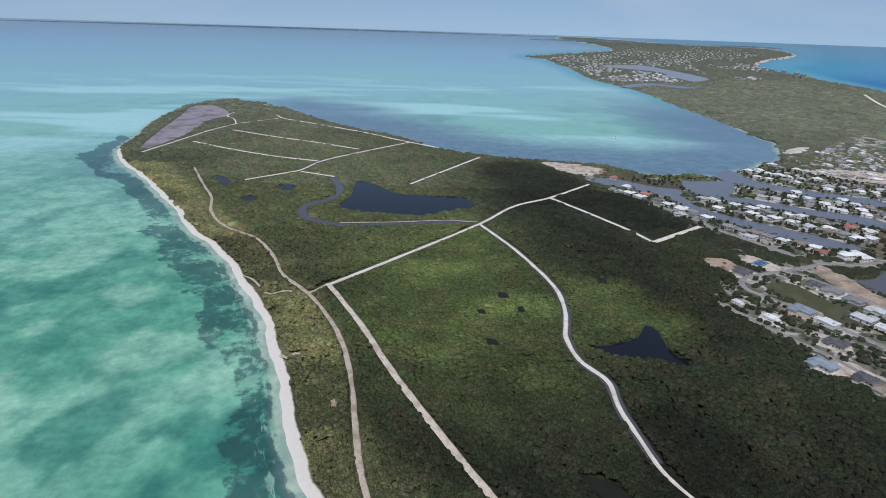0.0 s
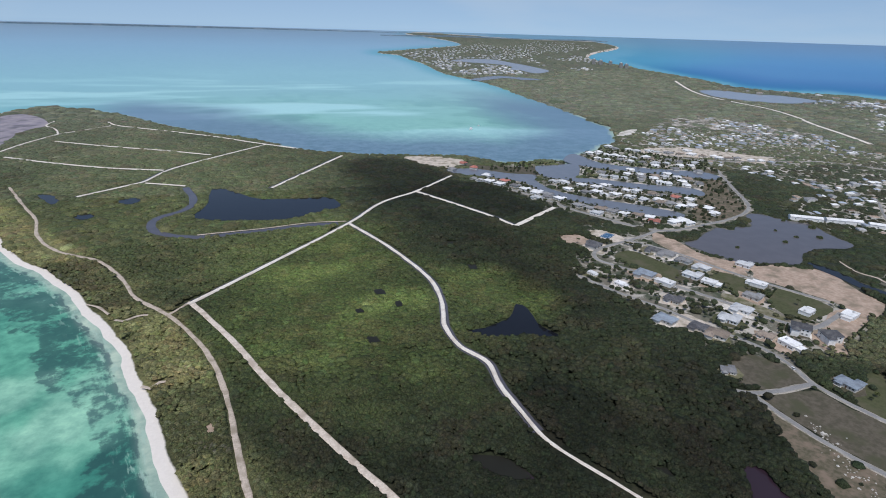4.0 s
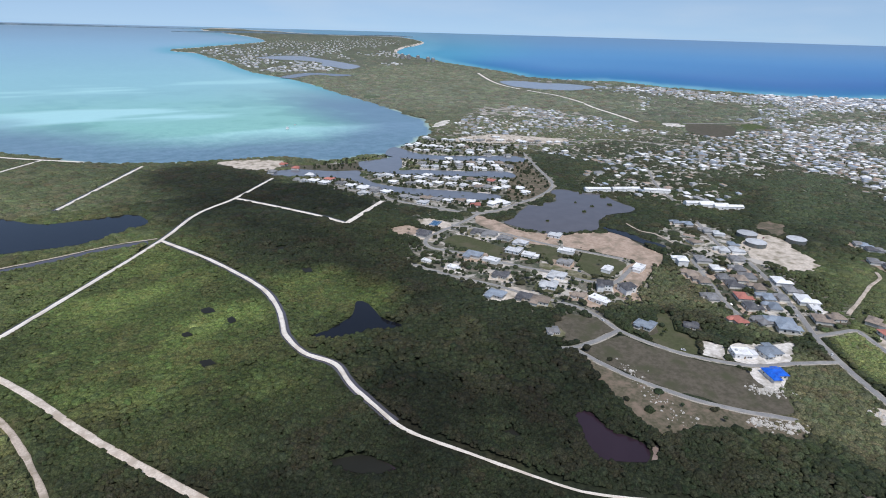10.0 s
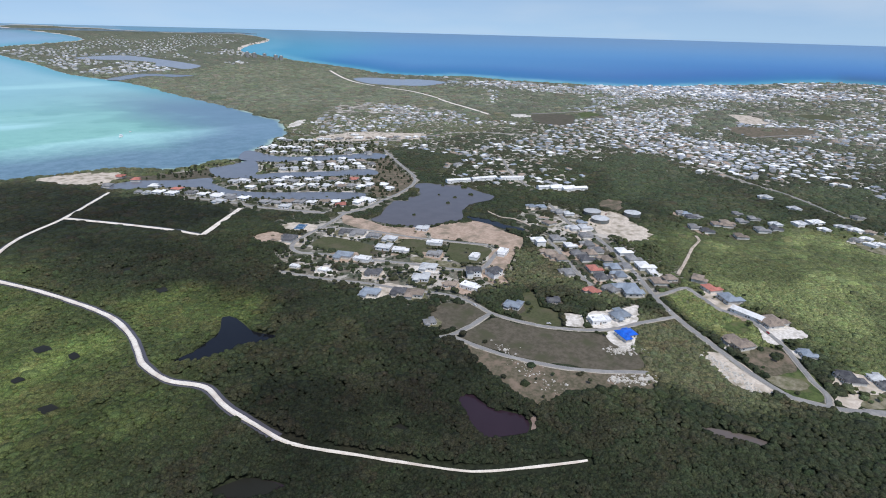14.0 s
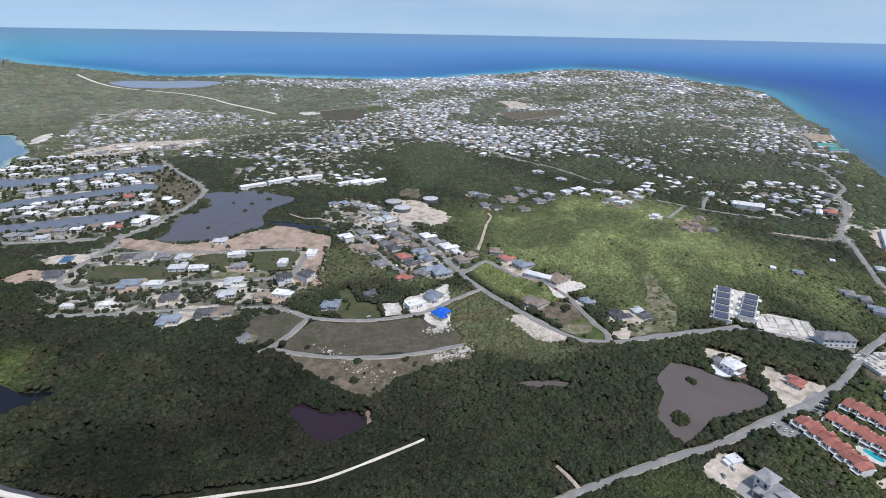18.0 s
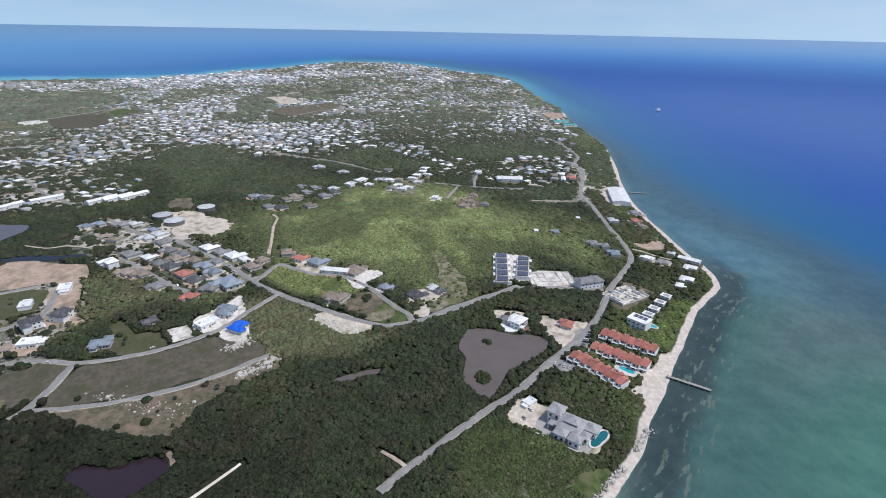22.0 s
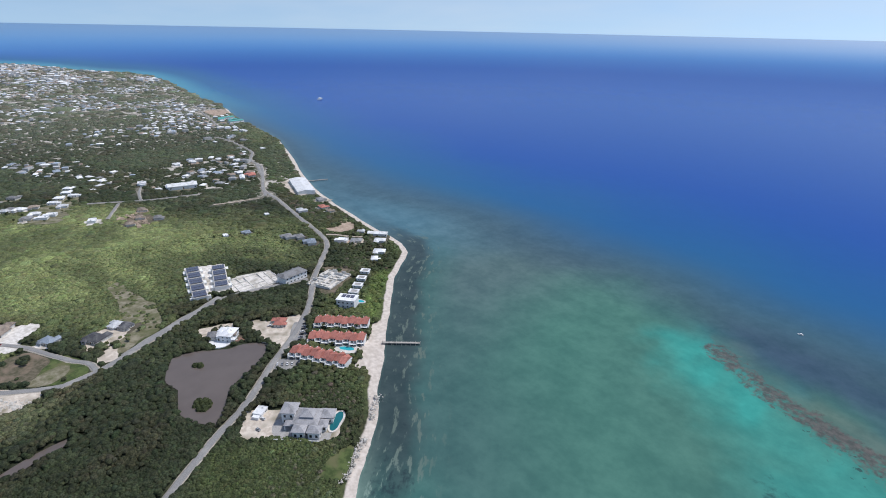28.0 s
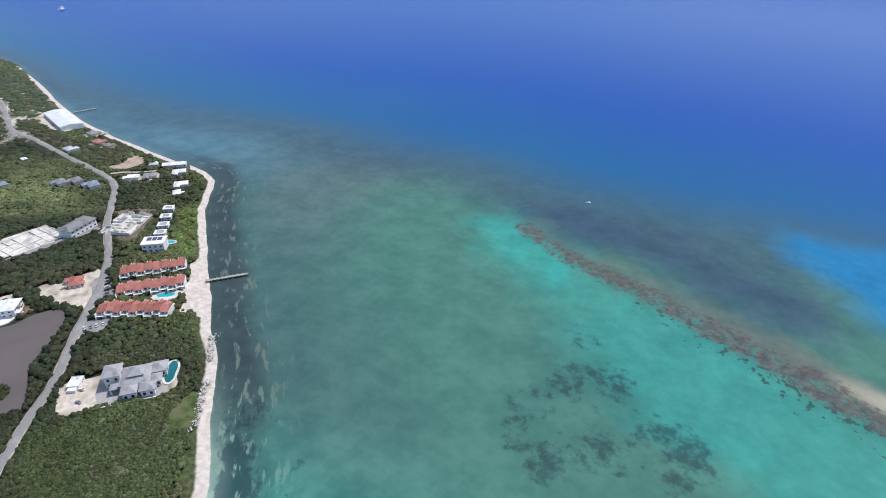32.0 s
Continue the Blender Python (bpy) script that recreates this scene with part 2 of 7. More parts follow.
ROADS = {
    "dyke_main": (2.4, [(-86, 399), (-33, 460), (51, 560), (98, 628), (149, 668), (218, 739)]),
    "sand_track": (3.3, [(-85, 404), (-65, 368), (-49, 338), (-21, 279), (1, 238), (15, 213), (30, 187), (58, 138)]),
    "coast_track": (2.2, [(-347, 774), (-295, 680), (-268, 632), (-248, 580), (-217, 535), (-174, 502), (-144, 457), (-127, 421), (-98, 386), (-73, 346), (-56, 306), (-46, 270), (-40, 239), (-33, 206), (-27, 186), (-17, 150)]),
    "track_link": (1.7, [(-97, 387), (-91, 395), (-85, 404)]),
    "dyke_curved": (2.2, [(51, 560), (79, 492), (97, 434), (104, 397), (102, 359), (95, 327), (98, 299), (110, 276), (109, 252), (112, 227), (117, 200), (135, 168), (150, 143), (165, 120), (185, 102), (210, 82)]),
    "dyke_bend": (2.6, [(149, 668), (186, 604), (215, 549), (227, 517)]),
    "dyke_wide": (4.2, [(227, 517), (299, 570)]),
    "dyke_short": (2.6, [(-32, 715), (75, 893)]),
    "dyke_north": (2.6, [(-366, 1277), (-338, 1232), (-250, 1169), (-145, 1092), (-73, 1026), (-46, 1003), (6, 960)]),
    "dyke_diag": (2.4, [(-255, 714), (-209, 758), (-194, 775), (-173, 839), (-113, 921), (-46, 1003)]),
    "dyke_west": (2.4, [(-423, 955), (-346, 906), (-258, 860), (-181, 834)]),
    "dyke_mid": (2.4, [(-396, 1075), (-304, 1022), (-210, 975), (-129, 928)]),
    "dyke_salt": (2.6, [(-466, 860), (-452, 952), (-436, 1064), (-414, 1145)]),
    "dyke_hook": (2.1, [(-414, 1145), (-437, 1201), (-467, 1244), (-470, 1295)]),
    "dyke_far": (1.6, [(-414, 1145), (-350, 1230)]),
    "dyke_loop": (2.1, [(-191, 766), (-139, 743)]),
    "street_lake": (3.4, [(652, 709), (592, 604), (554, 536), (524, 509), (482, 490), (444, 481), (399, 471), (376, 474), (354, 498), (336, 529), (318, 562), (303, 604), (277, 657)]),
    "street_estate": (3, [(376, 474), (340, 458), (301, 445), (279, 435), (270, 423), (270, 410), (292, 377), (307, 346), (323, 319), (337, 290), (355, 266), (370, 266), (403, 278)]),
    "street_back": (2.3, [(324, 457), (353, 417), (372, 368), (391, 331), (413, 292)]),
    "street_front": (2.3, [(233, 385), (250, 347), (268, 317), (283, 284), (299, 256), (303, 230), (300, 209), (304, 189), (312, 166), (336, 135), (369, 117), (392, 104)]),
    "street_fork": (2.6, [(300, 209), (273, 208), (254, 210), (247, 214)]),
    "street_low": (2.3, [(254, 210), (256, 187), (261, 163), (270, 140), (282, 119), (299, 98), (307, 90)]),
    "street_main": (3.2, [(521, 242), (497, 211), (462, 172), (433, 144), (415, 128), (395, 105), (381, 86), (365, 62), (352, 42), (342, 21), (341, 16), (346, -4), (363, -31), (381, -60), (404, -91)]),
    "street_inner": (2.3, [(469, 261), (461, 252), (430, 216), (404, 185), (399, 175)]),
    "street_inner_b": (2.3, [(575, 322), (535, 276), (491, 226)]),
    "street_spur": (2.3, [(415, 128), (448, 118), (452, 115), (441, 98), (430, 82), (429, 62), (415, 44), (400, 30), (369, 10), (359, 1), (347, -2)]),
    "lane_field": (1.9, [(474, 130), (512, 136), (555, 143), (579, 145), (591, 152)]),
    "coast_road": (2.9, [(190, 14), (205, 0), (222, -18), (244, -42), (264, -66), (291, -90), (310, -109), (328, -125), (354, -144), (392, -165), (424, -187), (455, -208), (480, -215), (519, -218), (571, -221), (626, -225), (676, -226), (733, -246), (818, -267)]),
    "road_villa": (2.6, [(356, -18), (371, -40), (389, -69), (400, -95), (400, -119), (395, -161)]),
    "coast_road_far": (2.5, [(647, -218), (700, -234), (794, -266), (846, -268), (903, -289), (987, -289), (1041, -284), (1064, -275)]),
    "bypass": (9.0, [(1518, 1973), (1433, 1774), (1395, 1640), (1388, 1478), (1385, 1365), (1331, 1213), (1257, 1080), (1202, 956), (1147, 844)]),
    "lane_villas": (2.2, [(482, -220), (477, -227), (466, -235), (455, -247)]),
    "road_mid": (2, [(728, -37), (719, -61), (708, -90), (702, -124), (698, -158)]),
    "road_mid_b": (1.8, [(708, -90), (741, -93), (770, -100)]),
    "road_mid_c": (1.7, [(654, -48), (683, -57), (710, -67)]),
    "road_hill": (2.3, [(939, 249), (880, 166), (854, 115), (786, 40)]),
    "road_factory": (1.9, [(742, 513), (675, 449), (628, 389)]),
    "street_town": (2.6, [(636, 869), (660, 780), (748, 749), (887, 724), (958, 634), (974, 516), (990, 411)]),
    "lane_spur": (1.5, [(216, 14), (211, 8), (205, 2)]),
    "lane_channel": (1.0, [(-100, 553), (-40, 560), (9, 569), (49, 567)]),
    "lane_shore_a": (1.1, [(-132, 385), (-126, 382), (-118, 388), (-110, 388)]),
    "lane_shore_b": (1.1, [(-96, 298), (-91, 295), (-87, 300), (-80, 300)]),
    "lane_shore_c": (1, [(-158, 415), (-149, 409), (-138, 395)]),
    "lane_lake": (1.3, [(499, 362), (492, 337), (498, 323), (491, 296)]),
    "street_cliff": (2.6, [(1170, -314), (1266, -325), (1428, -342), (1539, -355)]),
    "road_plain": (3, [(1202, 807), (1231, 784), (1302, 753), (1368, 729), (1436, 708)]),
    "road_ridge": (3, [(1302, 274), (1394, 231), (1435, 198), (1496, 173)]),
    "lane_wall": (2.2, [(644, -155), (642, -177), (641, -208)]),
}
PONDS = {
    "lagoon": [(-113, 613), (-104, 647), (-104, 724), (-85, 718), (-49, 673), (-4, 664), (37, 660), (48, 624), (25, 607), (-16, 588), (-57, 591), (-85, 597)],
    "pond_dyke": [(108, 316), (125, 319), (147, 331), (159, 348), (165, 339), (163, 313), (170, 296), (146, 302), (125, 305)],
    "salt_pan": [(-483, 889), (-506, 968), (-533, 1081), (-564, 1221), (-598, 1370), (-572, 1408), (-518, 1358), (-469, 1257), (-484, 1181), (-474, 1098), (-463, 1008), (-467, 938), (-471, 891)],
    "pond_small": [(-205, 690), (-187, 700), (-181, 684), (-191, 673)],
    "pond_small_b": [(-235, 637), (-225, 645), (-214, 634), (-222, 625)],
    "pond_small_c": [(-302, 733), (-287, 728), (-269, 701), (-272, 687)],
    "pond_front": [(74, 201), (81, 200), (90, 194), (99, 179), (88, 183), (77, 192)],
    "pond_red": [(205, 162), (212, 158), (210, 142), (217, 126), (214, 118), (207, 114), (201, 118), (188, 129), (191, 140)],
    "lake": [(381, 434), (400, 441), (448, 469), (461, 456), (473, 467), (492, 465), (507, 486), (521, 502), (539, 501), (551, 475), (567, 455), (560, 425), (557, 395), (540, 387), (528, 389), (514, 392), (495, 389), (477, 382), (454, 365), (433, 372), (410, 374), (398, 385), (384, 411)],
    "lake_arm": [(468, 366), (476, 338), (474, 320), (478, 295), (469, 292), (462, 312), (463, 335), (461, 357)],
    "pond_villa": [(334, -42), (335, -49), (333, -60), (326, -73), (326, -85), (317, -95), (306, -92), (294, -79), (287, -68), (280, -61), (266, -54), (255, -46), (268, -36), (283, -33), (298, -37), (309, -33), (321, -36)],
    "far_lake": [(772, 2696), (878, 2719), (984, 2692), (1054, 2575), (1111, 2446), (1130, 2340), (1044, 2291), (1006, 2384), (962, 2404), (1008, 2490), (943, 2573), (850, 2628)],
    "far_pond": [(1455, 1748), (1539, 1726), (1590, 1635), (1660, 1568), (1682, 1460), (1567, 1435), (1489, 1470), (1443, 1538), (1415, 1615)],
    "canal_upper": [(473, 851), (487, 778), (539, 735), (617, 695), (622, 665), (599, 653), (543, 692), (488, 726), (446, 763), (430, 803)],
    "canal_middle": [(395, 698), (429, 683), (477, 648), (530, 620), (536, 598), (520, 581), (480, 610), (433, 643), (392, 670), (373, 697)],
    "canal_low": [(223, 778), (265, 774), (306, 740), (344, 722), (331, 695), (333, 646), (357, 609), (390, 578), (418, 553), (444, 520), (430, 508), (392, 529), (363, 562), (338, 592), (319, 619), (313, 659), (309, 684), (291, 706), (258, 729), (227, 751)],
    "far_inlet": [(710, 2176), (829, 2248), (895, 2229), (966, 2166), (1012, 2134), (926, 2125), (855, 2187), (730, 2130)],
    "canal_mouth": [(366, 773), (399, 775), (441, 779), (404, 706), (372, 694), (351, 719)],
    "pool_a": [(54, 395), (60, 396), (62, 386), (55, 386)],
    "pool_b": [(67, 371), (71, 373), (72, 363), (67, 362)],
    "pool_c": [(35, 365), (41, 366), (42, 359), (36, 359)],
    "pool_d": [(39, 324), (45, 323), (47, 316), (40, 316)],
    "pool_e": [(159, 172), (166, 170), (166, 164), (160, 167)],
    "pool_f": [(73, 201), (88, 196), (98, 180), (91, 180), (79, 190)],
    "pool_g": [(141, 488), (148, 487), (146, 477), (140, 477)],
    "pool_h": [(144, 428), (151, 426), (150, 417), (144, 418)],
    "creek": [(275, 48), (280, 41), (284, 31), (288, 17), (283, 18), (278, 31), (273, 40)],
}
CLEARINGS = {
    "lake_sand": ("earth", [(399, 364), (418, 370), (441, 362), (463, 349), (463, 324), (456, 297), (454, 280), (422, 264), (417, 274), (414, 293), (409, 310), (399, 331), (387, 348)]),
    "field_low": ("dry", [(260, 205), (294, 204), (302, 183), (311, 161), (330, 132), (327, 107), (309, 93), (291, 112), (275, 138), (263, 165), (259, 191)]),
    "field_fork": ("dry", [(255, 219), (273, 211), (298, 211), (299, 229), (288, 246), (262, 239)]),
    "shore_scrub": ("scrub", [(253, 200), (259, 163), (272, 134), (286, 113), (305, 92), (293, 78), (271, 102), (252, 117), (231, 122), (233, 151)]),
    "lawn_a": ("lawn", [(289, 417), (315, 426), (330, 373), (312, 356), (298, 377)]),
    "lawn_b": ("lawn", [(362, 372), (380, 339), (369, 332), (350, 323), (341, 331), (343, 355)]),
    "lawn_c": ("lawn", [(390, 325), (406, 289), (384, 277), (368, 275), (357, 284), (361, 306)]),
    "lawn_d": ("lawn", [(349, 212), (355, 207), (339, 186), (338, 174), (321, 160), (310, 176), (310, 193), (320, 196)]),
    "yard_tanks": ("sand", [(549, 261), (599, 265), (606, 242), (584, 215), (572, 192), (538, 185), (522, 199), (530, 213), (524, 233), (537, 247)]),
    "lot_white_a": ("white", [(339, 169), (340, 168), (346, 158), (346, 157), (332, 147), (330, 146), (323, 157), (323, 158)]),
    "lot_white_b": ("white", [(351, 155), (365, 149), (374, 140), (392, 132), (365, 122), (352, 126), (343, 131), (334, 145)]),
    "lot_white_c": ("white", [(333, 131), (346, 128), (351, 119), (340, 112), (325, 110), (323, 121)]),
    "rubble_main": ("sand", [(353, 70), (363, 63), (361, 54), (349, 36), (340, 25), (331, 33), (329, 42), (337, 54)]),
    "field_spur": ("green", [(355, 33), (379, 16), (365, 3), (348, 2), (343, 13), (347, 23)]),
    "spur_yards": ("sand", [(470, 107), (471, 96), (457, 80), (444, 70), (436, 73), (429, 85), (451, 101)]),
    "spur_lot": ("scrub", [(377, 57), (395, 42), (395, 32), (380, 20), (369, 25), (357, 34), (364, 46)]),
    "spur_lot_b": ("sand", [(361, -2), (373, -15), (354, -15), (352, -6)]),
    "scrub_bright": ("pale", [(470, -23), (477, -32), (443, -41), (416, -50), (382, -46), (366, -26), (360, -16), (385, -20), (409, -24), (443, -26)]),
    "forecourt": ("sand", [(352, -97), (345, -115), (342, -130), (328, -122), (312, -109), (309, -101), (324, -97), (337, -96)]),
    "villa_court": ("sand", [(363, -65), (358, -88), (350, -86), (355, -75), (349, -70), (346, -63)]),
    "mansion_yard": ("sand", [(238, -52), (250, -59), (255, -64), (252, -72), (248, -84), (240, -91), (232, -103), (225, -105), (207, -96), (210, -85), (219, -78), (227, -69), (230, -60)]),
    "solar_yard": ("white", [(475, -82), (476, -83), (467, -113), (465, -113), (411, -102), (408, -100), (410, -89), (410, -74), (412, -73)]),
    "salt_rim": ("mud", [(221, 125), (222, 120), (212, 112), (207, 114), (215, 118)]),
    "site_rubble": ("scrub", [(370, -158), (399, -174), (412, -183), (402, -194), (389, -204), (380, -197), (372, -182), (357, -167), (358, -159)]),
    "lot_far": ("scrub", [(629, -58), (655, -68), (662, -78), (643, -90), (615, -84), (618, -70)]),
    "town_sand": ("sand", [(625, 874), (682, 875), (722, 872), (778, 815), (817, 760), (758, 731), (737, 770), (682, 788), (608, 832)]),
    "point_sand": ("white", [(650, 1004), (705, 1058), (744, 1070), (704, 1020), (663, 995)]),
    "field_far": ("green", [(1338, 703), (1409, 696), (1346, 629), (1299, 658)]),
    "field_far_dry": ("dry", [(1231, 777), (1293, 748), (1314, 694), (1154, 615), (1132, 692)]),
    "estate_spit": ("dry", [(257, 805), (303, 788), (372, 773), (416, 781), (409, 753), (348, 724), (288, 749)]),
    "spit_sand": ("sand", [(173, 869), (223, 867), (266, 834), (233, 786), (198, 806)]),
    "estate_ground": ("scrub", [(641, 718), (566, 577), (539, 524), (486, 494), (445, 503), (535, 602)]),
    "court_lot": ("sand", [(297, 484), (315, 489), (328, 463), (314, 451), (298, 461)]),
    "pink_site": ("earth", [(260, 479), (282, 479), (288, 460), (274, 450), (259, 457)]),
    "beach_front": ("beach", [(301, -169), (301, -175), (284, -169), (273, -160), (260, -150), (247, -140), (260, -132), (269, -142), (278, -144), (283, -154)]),
    "lake_strip": ("earth", [(368, 470), (376, 448), (378, 408), (394, 380), (381, 352), (359, 377), (354, 410), (351, 442)]),
    "estate_bare": ("earth", [(366, 267), (410, 285), (418, 270), (411, 261), (391, 254), (363, 242), (353, 229), (345, 240), (346, 252)]),
    "estate_bare_b": ("sand", [(278, 306), (287, 298), (289, 285), (279, 289), (269, 288), (256, 286)]),
    "estate_bare_c": ("earth", [(322, 259), (330, 250), (320, 240), (310, 240), (309, 250)]),
    "estate_bare_d": ("pale", [(339, 328), (351, 303), (354, 282), (345, 280), (332, 311), (327, 326)]),
    "town_bare": ("earth", [(437, 253), (448, 241), (432, 220), (418, 226), (419, 236)]),
    "red_earth": ("scrub", [(622, 281), (657, 281), (656, 265), (621, 248), (607, 258)]),
    "spur_yard_b": ("white", [(423, 53), (435, 44), (438, 25), (425, 23), (411, 33), (398, 37), (402, 45), (413, 50)]),
    "field_spur_bare": ("pale", [(352, 31), (363, 21), (361, 12), (352, 14), (348, 21)]),
    "spur_house_yard": ("sand", [(384, 4), (398, -6), (397, -21), (382, -21), (373, -10), (375, 0)]),
    "spur_lawn": ("green", [(409, 73), (423, 61), (410, 55), (398, 60), (398, 69)]),
    "spur_tan_yard": ("earth", [(386, 65), (396, 54), (387, 49), (375, 54), (376, 61)]),
    "foundation_yard": ("white", [(432, -108), (434, -109), (430, -142), (428, -143), (403, -134), (401, -132), (406, -103), (408, -103)]),
    "apartment_yard": ("dry", [(414, -139), (414, -150), (406, -166), (393, -160), (396, -143), (398, -135)]),
    "hill_site": ("earth", [(499, -227), (496, -239), (506, -255), (493, -259), (478, -250), (481, -232)]),
    "field_brown": ("scrub", [(1428, 346), (1523, 251), (1579, 191), (1408, 194), (1326, 279)]),
    "field_pale": ("sand", [(1674, 411), (1694, 352), (1567, 292), (1519, 333)]),
    "lot_plain": ("white", [(1194, 809), (1223, 779), (1198, 752), (1157, 766)]),
    "field_ridge": ("lawn", [(1825, 279), (1905, 218), (1835, 160), (1758, 230)]),
    "cliff_lot": ("earth", [(1404, -351), (1408, -397), (1326, -378), (1323, -346)]),
    "hotel_lot": ("sand", [(686, -254), (707, -281), (633, -273), (630, -253)]),
    "garden_strip": ("green", [(190, -75), (197, -83), (200, -92), (200, -99), (189, -91), (182, -82)]),
    "track_bare": ("earth", [(-56, 253), (-54, 255), (-50, 251), (-52, 246), (-55, 248)]),
    "cluster_yard": ("pale", [(687, 21), (770, 0), (800, -20), (779, -38), (708, -20), (670, -4)]),
}
HOUSES = [(281.3, 444.1, "hd", 1.2), (333.9, 421.3, "hd", 1), (340.5, 409.2, "hg", 1.1), (347.5, 392.5, "hg", 1), (353.2, 375, "hl", 1), (292, 373.1, "hb", 1.2), (299.1, 353.1, "fw", 1), (331.4, 361.8, "hl", 1.1), (336.6, 346.1, "fw", 1), (397.2, 372.5, "hl", 1), (376.5, 333.3, "fw", 1), (353.4, 315.6, "hg", 1), (327.8, 298.6, "hl", 1.1), (306.3, 288.1, "hl", 1.1), (284.7, 324.9, "hd", 1), (258.1, 297.8, "hb", 1.1), (275.8, 282.4, "hd", 1), (281.2, 271.1, "ht", 1.1), (256.6, 232.2, "hg", 0.7), (314.8, 262, "ht", 0.8), (322.2, 248.9, "fw", 1), (345.4, 261.8, "td", 1), (357.3, 248.5, "td", 1), (375.5, 284.3, "fw", 0.9)]
HOUSES += [(404.2, 272.1, "fw", 1), (319.7, 202.5, "hb", 1), (246.7, 386.2, "fw", 0.6), (259.1, 360.9, "fw", 0.7), (449.8, 259.4, "tw", 1), (465.2, 234.8, "hw", 0.9), (433.3, 238.4, "ht", 1), (429.6, 224.2, "ht", 1), (451.5, 219.3, "hg", 1), (473.2, 207.7, "hg", 1), (457.8, 191.5, "ht", 1), (445.3, 207.3, "hd", 1), (428.2, 190, "hr", 1), (445.8, 177.6, "hb", 1), (405.8, 201.9, "hg", 1), (417.8, 176.7, "hd", 1), (433, 166.3, "hb", 1), (387.1, 169.4, "hr", 0.9), (401.1, 159.5, "hg", 1), (408.5, 146.3, "hb", 1.5), (486.8, 188.9, "hw", 1.1), (477.2, 174.7, "hg", 1), (466.6, 159.6, "hw", 1.2), (460.2, 148.4, "fw", 0.8)]
HOUSES += [(443, 137.5, "ht", 1), (456.6, 131.1, "ht", 0.9), (349.1, 183.9, "hd", 0.8), (344.3, 143.7, "fw", 1), (362.1, 134.3, "hb", 1.1), (339.6, 119.5, "hu", 1), (475, 113.5, "ht", 1), (460.5, 98.9, "hr", 1), (450.9, 82, "hb", 1.2), (433.1, 63.2, "lw", 1), (435.3, 46, "ht", 1.1), (381.3, 56.6, "ht", 1.1), (524.6, 250.1, "hl", 1), (502.2, 236.8, "hg", 1), (538.8, 261.1, "hb", 0.8), (553.9, 297.9, "hg", 1), (556.9, 322.3, "hb", 1), (657.9, 186.7, "hb", 1), (615.4, 163, "hg", 1), (611.9, 148.6, "hd", 1), (655.6, 140.6, "ht", 1.2), (620, 116.8, "ht", 1), (658.8, 104.9, "hg", 1.2), (694.9, 96.4, "hl", 1)]
HOUSES += [(712, 77.6, "fw", 1), (730.4, 66.9, "fw", 1), (400.6, 18.8, "hb", 0.8), (384.3, 59.5, "ht", 1), (385.8, -6.2, "hd", 1), (399.1, -19.7, "hl", 0.7), (429.1, 47.8, "ht", 1), (392.9, -25.3, "hd", 0.7), (495.7, -185.1, "hg", 1), (488.4, -194.4, "hg", 1), (468.6, -197.7, "hb", 1.1), (451.7, -262.6, "lw", 1), (434.7, -255.1, "hw", 1), (410.9, -240.3, "hw", 1), (399.2, -228, "hw", 0.8), (455.6, -225.1, "fw", 1), (447.5, -235.8, "hg", 1), (564.2, -255.3, "hr", 1), (592.8, -265.6, "hg", 1), (566.5, -229, "hl", 1), (749.7, -236.3, "hr", 1.3), (782.5, -104.6, "fw", 1), (737.6, -142.7, "lw", 1.6), (530.2, -156.1, "hb", 0.8)]
HOUSES += [(533.8, -135.5, "fw", 0.5), (338.4, -79.1, "tw", 0.9), (251, -68.8, "fw", 0.6), (336.9, -114.3, "hr", 0.8), (786.5, -21.3, "hw", 0.9), (768.6, -26.7, "fw", 0.9), (764.6, -12.2, "hw", 0.9), (746.7, -4.9, "fw", 0.9), (728.1, -13.3, "hl", 0.9), (699.3, -1, "fw", 0.9), (692.2, 7, "fw", 0.9), (712.2, 13.4, "hw", 0.9), (699.1, 21.1, "hg", 0.9), (744.7, 32.8, "hg", 0.9), (740.4, 39.6, "hl", 0.9), (653.5, -33.9, "fw", 0.9), (665.7, -82.4, "ht", 0.9), (657.6, 191.7, "hg", 1), (650.6, 178.4, "hd", 1), (648, 138.5, "ht", 1), (677.1, 129.9, "hg", 1), (697.9, 122.5, "hg", 1), (677.1, 94.5, "hd", 1), (720.2, 75.8, "hl", 1)]
HOUSES += [(740.5, 62.3, "hw", 1), (737.8, 25, "hw", 1), (744.5, -221.5, "lw", 1), (773.1, -227.5, "hw", 1), (848.7, -249.6, "hw", 1), (739.9, -138.3, "lw", 1.3), (783.8, -103.1, "fw", 1), (766.3, -214.9, "ht", 1), (869.8, -166.8, "hw", 1), (874.7, -191, "hw", 1)]
HOUSES += [(472, 254, "hg", 1.1), (510, 286, "ht", 1), (550, 333, "hb", 0.9), (556, 288, "hl", 0.9), (482, 222, "hg", 1), (515, 256, "hl", 1), (462, 209, "ht", 1), (456, 171, "hg", 0.9), (657, 173, "hg", 0.9), (645, 148, "ht", 1), (705, 142, "hg", 0.9), (811, 132, "hl", 1.2), (781, 93, "hl", 1.1), (715, 52, "hw", 0.9), (794, 31, "hg", 1), (741, 13, "ht", 0.9), (806, -25, "hw", 0.9), (639, -76, "ht", 0.8), (628, -92, "hg", 0.8), (622, -64, "ht", 0.7), (575, -193, "fw", 0.6), (548, -256, "ht", 0.8), (469, -253, "hl", 0.7), (1130, -335, "lw", 1.2), (1095, -338, "fw", 1.2), (1004, -308, "hg", 1), (918, -312, "hw", 0.7)]
